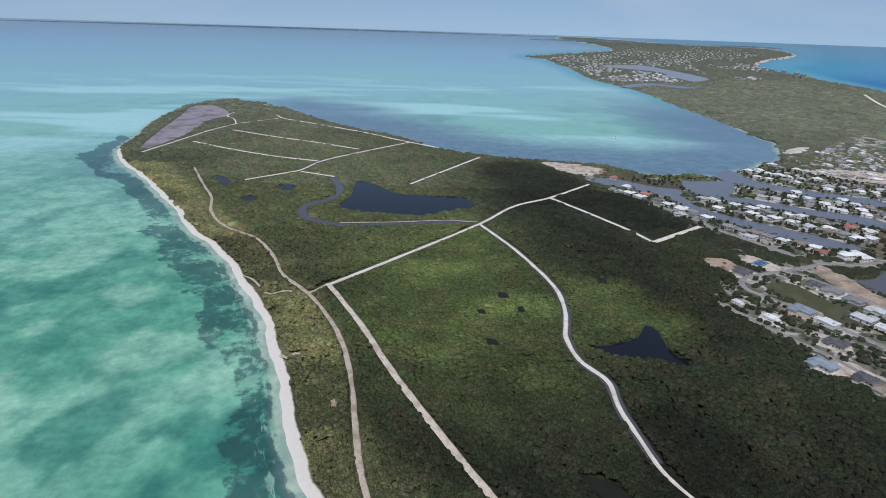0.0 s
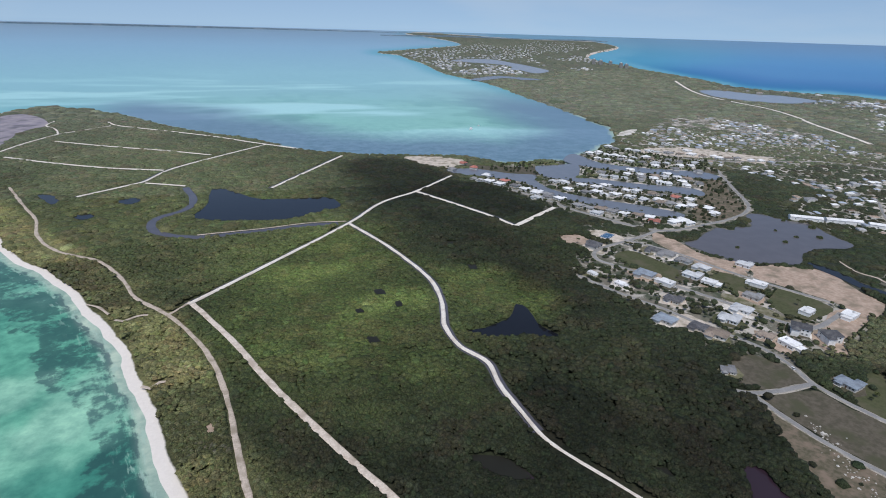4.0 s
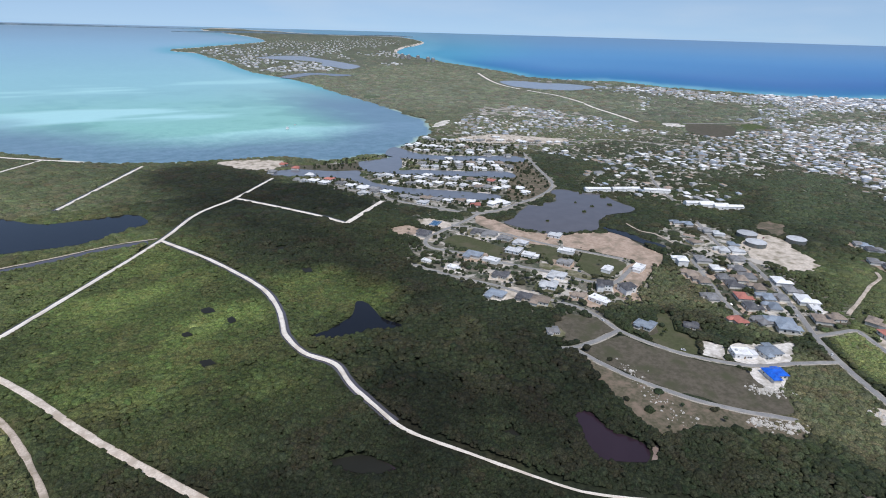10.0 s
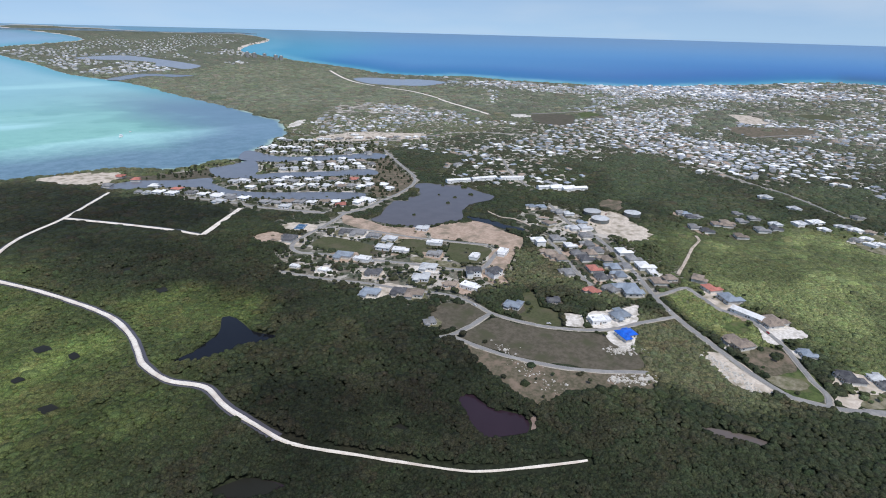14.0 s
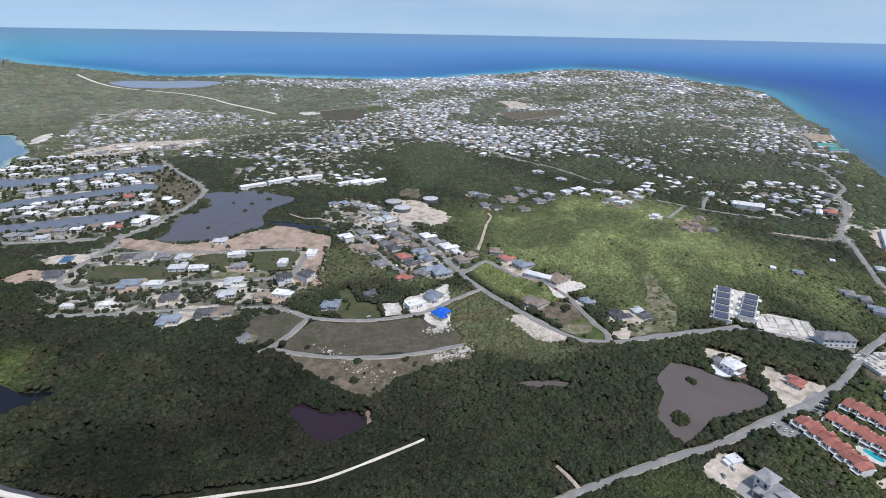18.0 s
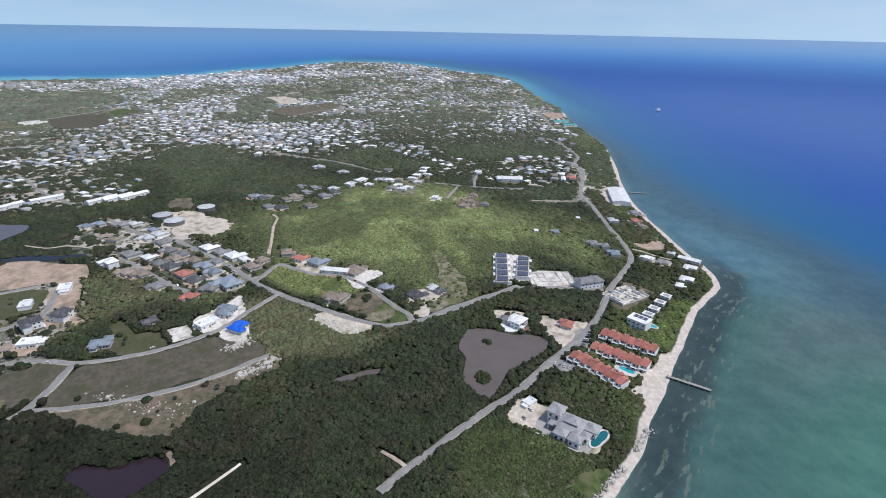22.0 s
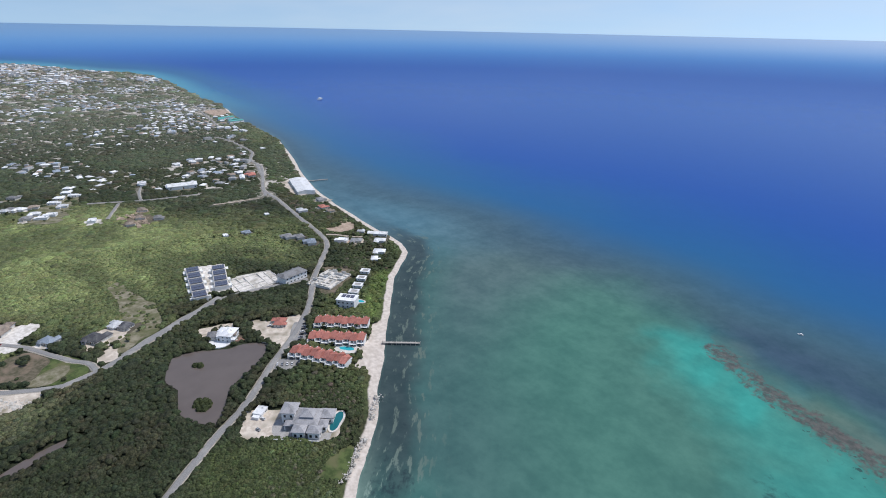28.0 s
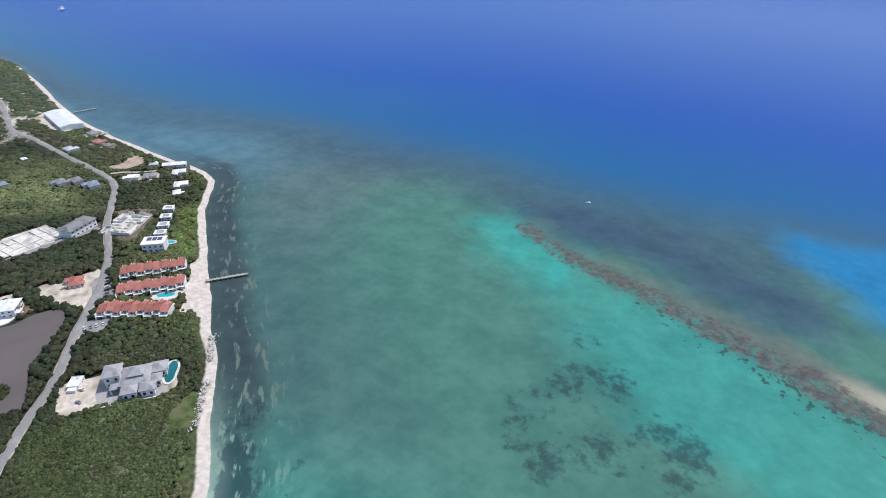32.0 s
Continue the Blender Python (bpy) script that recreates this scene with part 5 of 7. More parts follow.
def part(name, data, material, parent, label=""):
    """One mesh object under a thing; data: a mesh or a bmesh."""
    if isinstance(data, bmesh.types.BMesh):
        me = bpy.data.meshes.new(name)
        data.to_mesh(me)
        data.free()
        me.materials.append(material)
        data = me
    ob = new(name, data)
    ob.parent = parent
    if label:
        ob["label"] = label
    return ob


def box(bm, x0, y0, z0, x1, y1, z1, bevel=0.0):
    r = bmesh.ops.create_cube(bm, size=1.0, matrix=Matrix.LocRotScale(((x0 + x1) / 2, (y0 + y1) / 2, (z0 + z1) / 2), None, (x1 - x0, y1 - y0, z1 - z0)))
    if bevel:
        es = list({e for v in r["verts"] for e in v.link_edges})
        bmesh.ops.bevel(bm, geom=es, offset=bevel, segments=1, affect="EDGES")
    return bm


def box_bm(*a, bevel=0.0):
    return box(bmesh.new(), *a, bevel=bevel)


def hip_roof(bm, x0, y0, x1, y1, z, high, eave=0.7, gable=0.0, thick=0.25):
    """A hipped (or gabled) roof with eaves of some thickness."""
    x0, y0, x1, y1 = x0 - eave, y0 - eave, x1 + eave, y1 + eave
    w, d = x1 - x0, y1 - y0
    run = min(w, d) / 2 * (1 - gable)
    if w >= d:
        ridge = [(x0 + run, (y0 + y1) / 2), (x1 - run, (y0 + y1) / 2)]
    else:
        ridge = [((x0 + x1) / 2, y0 + run), ((x0 + x1) / 2, y1 - run)]
    low = [bm.verts.new((x, y, z - thick)) for x, y in ((x0, y0), (x1, y0), (x1, y1), (x0, y1))]
    e = [bm.verts.new((x, y, z)) for x, y in ((x0, y0), (x1, y0), (x1, y1), (x0, y1))]
    a, c = [bm.verts.new((x, y, z + high)) for x, y in ridge]
    for i in range(4):
        bm.faces.new((low[i], low[(i + 1) % 4], e[(i + 1) % 4], e[i]))
    bm.faces.new(low[::-1])
    if w >= d:
        bm.faces.new((e[0], e[1], c, a)), bm.faces.new((e[1], e[2], c)), bm.faces.new((e[2], e[3], a, c)), bm.faces.new((e[3], e[0], a))
    else:
        bm.faces.new((e[0], e[1], a)), bm.faces.new((e[1], e[2], c, a)), bm.faces.new((e[2], e[3], c)), bm.faces.new((e[3], e[0], a, c))
    return bm


M_WALL = grained("rendered_wall", (0.58, 0.56, 0.52), (0.70, 0.68, 0.64), 1.2, (0.48, 0.46, 0.42), 6, per="object", vary=0.18)
M_WALL_W = grained("white_render", (0.72, 0.72, 0.71), (0.80, 0.80, 0.79), 1.2, (0.6, 0.6, 0.58), 6)
M_GLASS = plain("dark_window_glass", (0.02, 0.028, 0.035), rough=0.08, spec=0.6)
M_FRAME = plain("white_frame", (0.75, 0.75, 0.74), rough=0.5)
M_DOOR = plain("brown_door", (0.16, 0.10, 0.06), rough=0.5)
M_ROOF = {
    "d": grained("charcoal_shingle", (0.060, 0.060, 0.066), (0.10, 0.10, 0.11), 0.7, (0.14, 0.14, 0.14), 5, per="object", vary=0.2),
    "g": grained("grey_shingle", (0.19, 0.19, 0.195), (0.26, 0.26, 0.265), 0.7, (0.16, 0.155, 0.15), 5, per="object", vary=0.25),
    "l": grained("light_grey_metal", (0.44, 0.45, 0.46), (0.54, 0.55, 0.56), 0.9, (0.36, 0.36, 0.36), 6, rough=0.5, per="object", vary=0.15),
    "w": grained("white_roof", (0.70, 0.70, 0.70), (0.82, 0.82, 0.82), 0.9, (0.58, 0.57, 0.55), 7, rough=0.5, per="object", vary=0.1),
    "b": grained("blue_grey_metal", (0.20, 0.235, 0.28), (0.27, 0.31, 0.36), 0.9, (0.17, 0.19, 0.22), 6, rough=0.5, per="object", vary=0.2),
    "t": grained("tan_shingle", (0.22, 0.175, 0.14), (0.31, 0.255, 0.21), 0.7, (0.17, 0.14, 0.12), 5, per="object", vary=0.2),
    "r": grained("terracotta_tiles", (0.37, 0.135, 0.105), (0.47, 0.20, 0.16), 0.6, (0.29, 0.115, 0.095), 5, per="object", vary=0.18),
    "u": grained("blue_tarpaulin", (0.012, 0.10, 0.55), (0.02, 0.16, 0.68), 1.0, (0.01, 0.07, 0.42), 4, rough=0.45),
}
ROOF_WORD = {"d": "charcoal shingled", "g": "grey shingled", "l": "light grey metal", "w": "white", "b": "blue-grey metal", "t": "tan shingled", "r": "terracotta tiled", "u": "blue tarpaulin-covered"}
MESHES = {}


def cached(key, build):
    if key not in MESHES:
        MESHES[key] = build()
    return MESHES[key]


def bm_mesh(name, bm, material):
    me = bpy.data.meshes.new(name)
    bm.to_mesh(me)
    bm.free()
    me.materials.append(material)
    return me


def add_window(parent, x, y, z, yaw, w=1.5, h=1.3, fine=True):
    fr = cached(("win", w, h), lambda: bm_mesh("window", box_bm(-w / 2, -0.06, -h / 2, w / 2, 0.06, h / 2), M_FRAME))
    gl = cached(("pane", w, h), lambda: bm_mesh("pane", box_bm(-w / 2 + 0.12, -0.10, -h / 2 + 0.12, w / 2 - 0.12, 0.09, h / 2 - 0.12), M_GLASS))
    if not fine:
        ob = part("window", gl, None, parent)
        ob.matrix_basis = pose(x, y, z, 0, 0, yaw)
        return
    ob = part("window", fr, None, parent)
    ob.matrix_basis = pose(x, y, z, 0, 0, yaw)
    part("pane", gl, None, ob)


def build_house(code, fine=True):
    """A house at the origin, its front to -y. First letter: form, second: roof."""
    form, tone_ = code
    roof_m = M_ROOF[tone_]
    wall_m = M_WALL_W if form in "ft" or tone_ in "wl" else M_WALL
    root = new("house")
    word = ROOF_WORD[tone_]
    if form == "l":
        w, d, h, lab = 26, 8, 3.4, "long low white house with a white gabled roof"
    elif form == "f":
        w, d, h, lab = 13, 10, 3.4, "flat-roofed white concrete house"
    elif form == "t":
        w, d, h, lab = 14, 10, 6.2, "two-storey white house with a %s roof" % word
    else:
        w, d, h, lab = 14, 9.5, 3.1, "single-storey house with a %s hipped roof" % word
    tagged(root, lab, "house", "houses")
    part("wall", box_bm(-w / 2, -d / 2, -0.5, w / 2, d / 2, h), wall_m, root)
    if form == "f":
        bm = bmesh.new()
        for a in ((-w / 2 - .3, -d / 2 - .3, h, w / 2 + .3, d / 2 + .3, h + .25), (-w / 2 - .3, -d / 2 - .3, h + .25, w / 2 + .3, -d / 2, h + .7), (-w / 2 - .3, d / 2, h + .25, w / 2 + .3, d / 2 + .3, h + .7),
                  (-w / 2 - .3, -d / 2, h + .25, -w / 2, d / 2, h + .7), (w / 2, -d / 2, h + .25, w / 2 + .3, d / 2, h + .7)):
            box(bm, *a)
        part("roof", bm, M_ROOF["w"], root, "flat white roof with a parapet")
        part("wing", box_bm(w / 2, -d / 2 + 2, -0.5, w / 2 + 4.5, d / 2 - 1, h - 0.6), wall_m, root)
        part("wing_roof", box_bm(w / 2 - .1, -d / 2 + 1.7, h - 0.6, w / 2 + 4.8, d / 2 - .7, h - 0.3), M_ROOF["w"], root)
        part("roof_tank", box_bm(-w / 2 + 2, 0, h + .25, -w / 2 + 3.6, 1.6, h + 1.3, bevel=0.1), M_ROOF["l"], root)
    else:
        part("roof", hip_roof(bmesh.new(), -w / 2, -d / 2, w / 2, d / 2, h + 0.2, 2.3, gable=1.0 if form == "l" else 0.0), roof_m, root, "%s roof" % word)
        if form in "ht":
            part("wing", box_bm(w / 2 - 6, d / 2 - 1, -0.5, w / 2 - 0.5, d / 2 + 4.5, h - 0.25), wall_m, root)
            part("wing_roof", hip_roof(bmesh.new(), w / 2 - 6, d / 2 - 3, w / 2 - 0.5, d / 2 + 4.5, h - 0.05, 1.7), roof_m, root)
        if form in "ht" and fine:
            part("porch", box_bm(-w / 2 + 1, -d / 2 - 2.6, -0.5, -w / 2 + 6, -d / 2, 0.15), M_WALL, root)
            part("porch_roof", hip_roof(bmesh.new(), -w / 2 + 1, -d / 2 - 2.4, -w / 2 + 6, -d / 2 + 2.5, 2.75, 1.2, eave=0.3), roof_m, root)
            for px in (-w / 2 + 1.3, -w / 2 + 5.7):
                part("post", cached("post", lambda: bm_mesh("post", box_bm(-.12, -.12, -0.3, .12, .12, 2.6), M_FRAME)), None, root).matrix_basis = pose(px, -d / 2 - 2.2, 0)
    part("door", cached("door", lambda: bm_mesh("door", box_bm(-.5, -.08, 0, .5, .08, 2.1), M_DOOR)), None, root).matrix_basis = pose(0.8, -d / 2, 0)
    spots = [(-w / 2 + 2.5, -d / 2, 0), (3.2, -d / 2, 0), (w / 2 - 1.6, -d / 2, 0), (-w / 2 + 2.5, d / 2, 0), (-1.5, d / 2, 0), (w / 2, -1.5, 90), (-w / 2, -2, 90), (-w / 2, 2, 90)]
    if not fine:
        spots = spots[:4:2]
    for s_x, s_y, s_r in spots:
        for zz in ((1.7, 4.7) if form == "t" else (1.7,)):
            add_window(root, s_x, s_y, zz, s_r, fine=fine)
    return root


SEGS = np.vstack([np.column_stack([l[:-1], l[1:]]) for n, _, l in ROAD_LINES if n != "ditch"])


def street_yaw(x, y):
    """The bearing of the nearest road, so that a house stands square to it."""
    mid_ = (SEGS[:, :2] + SEGS[:, 2:]) / 2
    s = SEGS[np.argmin(((mid_ - (x, y)) ** 2).sum(1))]
    c = (s[:2] + s[2:]) / 2
    a = math.degrees(math.atan2(s[3] - s[1], s[2] - s[0]))
    n = Vector((-(s[3] - s[1]), s[2] - s[0]))
    return a + (180 if n.dot(Vector((x - c[0], y - c[1]))) < 0 else 0)


PROTO = {}
FOOT = []


def place_house(x, y, code, size, fine=True, yaw=None):
    key = (code, fine)
    yaw = street_yaw(x, y) if yaw is None else yaw
    mtx = pose(x, y, 1.75 + float(rise(math.hypot(x, y))), 0, 0, yaw) @ Matrix.Scale(size, 4)
    if key not in PROTO:
        PROTO[key] = build_house(code, fine)
        PROTO[key].matrix_basis = mtx
        ob = PROTO[key]
    else:
        ob = copy_thing(PROTO[key], Matrix.LocRotScale(mtx.translation, mtx.to_quaternion(), None))
        ob.scale = (size, size, size)
    FOOT.append((x, y, 8.5 * size))
    return ob


for x, y, code, size in HOUSES:
    place_house(x, y, code, size * (1.0 if y < -150 else 1.2 if math.hypot(x, y) < 640 else 1.1), fine=math.hypot(x, y) < 450)
for x, y, code, size in CANAL_HOUSES:
    place_house(x, y, code, size * 1.15, fine=False)

# ---- yards ----
yr = random.Random(3)
for x, y, code, size in HOUSES:
    if any(inside(np.array([[x, y]], float), line)[0] for kind_, line in CLEAR_LINES.values() if kind_ in ("white", "sand")):
        continue
    look_ = yr.choice(["white", "sand", "earth", "dry", "dry", "pale", "lawn"])
    a0 = street_yaw(x, y)
    pts = []
    for k in range(9):
        a = radians(a0 + 40 * k)
        r = (10.5 if k % 2 else 14.0) * yr.uniform(0.7, 1.15) * max(size, 0.8)
        pts.append((x + r * math.cos(a), y + r * math.sin(a)))
    flat_poly("yard", pts, 1.70 + yr.uniform(0, 0.1), M_CLEAR[look_], "%s yard round a house" % CLEAR_LABEL[look_].replace(" yard", "").replace(" field", "").replace(" building lot", ""), "yard", wob=3.0)

# ---- the villas, the mansion and other large buildings by the shore ----
M_TERRACOTTA = M_ROOF["r"]
M_STONE = grained("grey_paving", (0.30, 0.29, 0.28), (0.40, 0.385, 0.37), 0.8, (0.25, 0.24, 0.23), 5)
M_POOL = water_material("pool_water", (0.03, 0.36, 0.42), rough=0.06, wave=0.1)
M_POOL_DEEP = water_material("teal_pool_water", (0.015, 0.13, 0.15), rough=0.06, wave=0.1)
M_DECK = grained("brown_deck", (0.20, 0.11, 0.085), (0.27, 0.16, 0.12), 0.5, (0.16, 0.10, 0.08), 4)
M_TIMBER = grained("weathered_timber", (0.34, 0.31, 0.28), (0.46, 0.43, 0.39), 0.5, (0.25, 0.23, 0.21), 3)
M_SOLAR = plain("solar_cells", (0.085, 0.088, 0.125), rough=0.18, spec=0.5)
M_TANK = grained("dark_tank_steel", (0.10, 0.115, 0.115), (0.15, 0.165, 0.16), 1.0, (0.18, 0.16, 0.14), 4, rough=0.5)
M_CONCRETE = grained("pale_concrete", (0.56, 0.53, 0.49), (0.68, 0.65, 0.61), 1.0, (0.46, 0.42, 0.37), 7)
Z0 = 1.75


def frame_at(p, q, z=Z0):
    """A pose at p with its x axis towards q; and the distance."""
    d = Vector((q[0] - p[0], q[1] - p[1]))
    return pose(p[0], p[1], z, 0, 0, math.degrees(math.atan2(d.y, d.x))), d.length


def terrace(p, q, units, depth):
    """A row of stepped two-storey villas from p to q, fronts to +y (away from the ridge's right)."""
    mtx, length = frame_at(p, q)
    root = tagged(new("terrace_building"), "row of white two-storey beach villas with stepped terracotta roofs", "building", "beach villa rows")
    root.matrix_basis = mtx
    u = length / units
    for i in range(units):
        x0, x1, dy = i * u, (i + 1) * u, (0.9 if i % 2 else -0.5)
        part("unit_wall", box_bm(x0 + .05, -depth / 2 + dy, -.5, x1 - .05, depth / 2 + dy, 4.4), M_WALL_W, root)
        bm = bmesh.new()
        y0, y1, e = -depth / 2 + dy - .5, depth / 2 + dy + .5, 0.18
        z = 4.4
        pts = [(x0, y0, z), (x1, y0, z), (x1, y1, z), (x0, y1, z), (x0, (y0 + y1) / 2, z + 1.7), (x1, (y0 + y1) / 2, z + 2.4)]
        low = [bm.verts.new((a, b_, c_ - e)) for a, b_, c_ in pts[:4]]
        top = [bm.verts.new(a) for a in pts]
        for f in ((0, 1, 5, 4), (2, 3, 4, 5), (1, 2, 5), (3, 0, 4)):
            bm.faces.new([top[k] for k in f])
        for k in range(4):
            bm.faces.new((low[k], low[(k + 1) % 4], top[(k + 1) % 4], top[k]))
        bm.faces.new(low[::-1])
        part("roof", bm, M_TERRACOTTA, root, "terracotta tiled roof")
        part("gable_roof", hip_roof(bmesh.new(), x0 + .6, depth / 2 + dy - 3.2, x0 + u * .55, depth / 2 + dy + 1.2, 4.2, 1.0, eave=.3, gable=.6), M_TERRACOTTA, root)
        for side in (1, -1):
            y = side * depth / 2 + dy
            part("party_wall", box_bm(x0 - .15, min(y, y + side * 2.4), -.5, x0 + .15, max(y, y + side * 2.4), 4.1), M_WALL_W, root)
            part("balcony", box_bm(x0 + .2, min(y, y + side * 1.9), 2.1, x1 - .2, max(y, y + side * 1.9), 2.3), M_WALL_W, root)
            for zz, hh in ((1.0, 1.6), (3.2, 1.4)):
                add_window(root, x0 + u * .36, y, zz, 0, w=1.9, h=hh)
                add_window(root, x0 + u * .78, y, zz, 0, w=1.0, h=1.4)
    for k in range(5):
        t = (k + .5) / 5 * length
        FOOT.append((p[0] + (q[0] - p[0]) * t / length, p[1] + (q[1] - p[1]) * t / length, 6.5))
    return root


terrace((322, -135), (297.5, -163.5), 8, 8.5)
terrace((305, -122.5), (280.5, -151), 8, 8.5)
terrace((295.5, -107), (263, -129.5), 9, 8.5)


def pool(name, x, y, a, b_, yaw, label, lobes=0.25, deck=2.2):
    root = tagged(new("swimming_pool"), label, "pool")
    root.matrix_basis = pose(x, y, Z0, 0, 0, yaw)
    n = 28

    def ring(bm, grow, z, hole=None):
        pts = []
        for i in range(n):
            t = 2 * math.pi * i / n
            k = 1 + lobes * math.cos(2 * t + 0.6)
            pts.append(bm.verts.new(((a * k + grow) * math.cos(t), (b_ * k + grow) * math.sin(t), z)))
        return pts

    bm = bmesh.new()
    bm.faces.new(ring(bm, 0, 0.28))
    part("water", bm, M_POOL if "mansion" not in name else M_POOL_DEEP, root, "clear blue pool water")
    bm = bmesh.new()
    i0, i1, i2 = ring(bm, 0, 0.34), ring(bm, deck, 0.34), ring(bm, deck, -.3)
    for k in range(n):
        bm.faces.new((i0[k], i1[k], i1[(k + 1) % n], i0[(k + 1) % n]))
        bm.faces.new((i1[k], i2[k], i2[(k + 1) % n], i1[(k + 1) % n]))
    bmesh.ops.recalc_face_normals(bm, faces=bm.faces)
    part("deck", bm, M_CONCRETE, root, "pale paved pool deck")
    FOOT.append((x, y, max(a, b_) + deck + 1))


pool("villa_pool", 281, -137.5, 4.2, 2.7, -130, "kidney-shaped turquoise pool with a white deck", 0.25, 3.6)
pool("mansion_pool", 220.5, -99.5, 6.2, 3.2, -40, "teal pool beside a grey-roofed mansion", 0.3, 1.2)
pool("modern_pool", 335.5, -176.5, 4.5, 2.2, 40, "light blue pool behind a white house", 0.05, 1.0)


def mansion():
    root = tagged(new("mansion"), "large white mansion with grey hipped roofs, towers and terraces", "house")
    root.matrix_basis = pose(227, -86, Z0, 0, 0, math.degrees(math.atan2(18.6, 15.4)))
    grey = grained("slate_grey_roof", (0.30, 0.295, 0.305), (0.40, 0.39, 0.40), 0.7, (0.24, 0.235, 0.24), 5)
    # blocks in the building's own axes: x along the front, y towards the drive
    for k, (x0, y0, x1, y1, h, rh) in enumerate(((-14, -8, -7, 0, 7.2, 1.9), (-6.5, -7, 6, 5, 4.6, 3.0), (-2.5, -4, 3.5, 2, 7.0, 2.2), (6.5, -8, 13, -1.5, 4.2, 1.8), (-5, 6, 1, 11, 4.4, 1.8), (3, 6, 9, 11, 4.4, 1.9), (7, 0, 11, 5, 3.6, 1.2))):
        x0, x1 = -x1, -x0
        part("wall", box_bm(x0, y0, -.5, x1, y1, h), M_WALL_W, root)
        part("roof", hip_roof(bmesh.new(), x0, y0, x1, y1, h + .15, rh, eave=.8), grey, root, "grey shingled hipped roof")
        for j in range(max(2, int((x1 - x0) / 2.4))):
            xx = x0 + (j + .5) * (x1 - x0) / max(2, int((x1 - x0) / 2.4))
            for zz in ((1.6, 4.9) if h > 6 else (2.0,)):
                add_window(root, xx, y1, zz, 0, w=1.5, h=1.9)
        for zz in ((1.6, 4.9) if h > 6 else (2.0,)):
            add_window(root, x1, (y0 + y1) / 2, zz, 90, w=1.5, h=1.9)
            add_window(root, x0, (y0 + y1) / 2, zz, 90, w=1.5, h=1.9)
    part("porte_cochere", hip_roof(bmesh.new(), 6, 1.5, 11, 5.5, 3.6, 1.2, eave=.4), grey, root)
    for px, py in ((10.8, 5.2), (6.2, 5.2), (10.8, 1.8), (6.2, 1.8)):
        part("column", box_bm(px - .3, py - .3, -.3, px + .3, py + .3, 3.5), M_WALL_W, root)
    part("door", box_bm(-1, 4.9, 0, .3, 5.2, 2.0), M_DOOR, root)
    part("terrace", box_bm(-14, 5.5, -.5, 12, 13, .2, bevel=.05), M_STONE, root, "grey paved terrace")
    part("garden_wall", box_bm(-14, 13, -.5, 15, 13.4, 1.1), M_WALL_W, root)
    for x in range(-8, 16, 6):
        FOOT.append((227 - x * .64, -86 - x * .77, 12))


mansion()
court = flat_poly("court", [(240, -73), (232, -68), (223, -70), (221, -80), (229, -84), (240, -80)], Z0 + .12, M_STONE, "grey paved forecourt of a mansion", "paving")


def solar_house(mtx, w, d, panels):
    root = tagged(new("townhouse"), "flat-roofed white townhouse covered with dark solar panels", "house", "solar townhouses")
    root.matrix_basis = mtx
    part("wall", box_bm(-w / 2, -d / 2, -.5, w / 2, d / 2, 3.6), M_WALL_W, root)
    part("parapet", box_bm(-w / 2 - .2, -d / 2 - .2, 3.6, w / 2 + .2, d / 2 + .2, 3.9), M_CONCRETE, root)
    for i in range(panels):
        for j in range(2):
            x0 = -w / 2 + .5 + i * (w - 1) / panels
            y0 = -d / 2 + .4 + j * (d - .8) / 2
            ob = part("solar_panel", cached(("solar", w, d, panels), lambda: bm_mesh("solar_panel", box_bm(.05, .05, 0, (w - 1) / panels - .05, (d - .8) / 2 - .05, .12), M_SOLAR)), None, root)
            ob.matrix_basis = pose(x0, y0, 4.05 + .25 * j, 4)
    for sx in (-1, 1):
        part("porch", box_bm(sx * (w / 2 + 1.2) - 1.2, -d / 4, -.4, sx * (w / 2 + 1.2) + 1.2, d / 4, 2.4), M_WALL_W, root)
        for yy in (-d / 3, 0, d / 3):
            add_window(root, sx * w / 2, yy, 2.2, 90)
    part("door", cached("door", lambda: None), None, root).matrix_basis = pose(0, -d / 2, 0)
    FOOT.append((mtx.translation.x, mtx.translation.y, max(w, d) * .62))


for k in range(5):
    t = (k + .5) / 5
    x, y = 466 - 63 * t, -87 + 9 * t
    solar_house(pose(x, y, Z0, 0, 0, 82), 10.5, 11.2, 5)
for k in range(4):
    t = (k + .5) / 4
    x, y = 458 - 45 * t, -106.5 + 10 * t
    solar_house(pose(x, y, Z0, 0, 0, 78), 10.5, 10.2, 5)


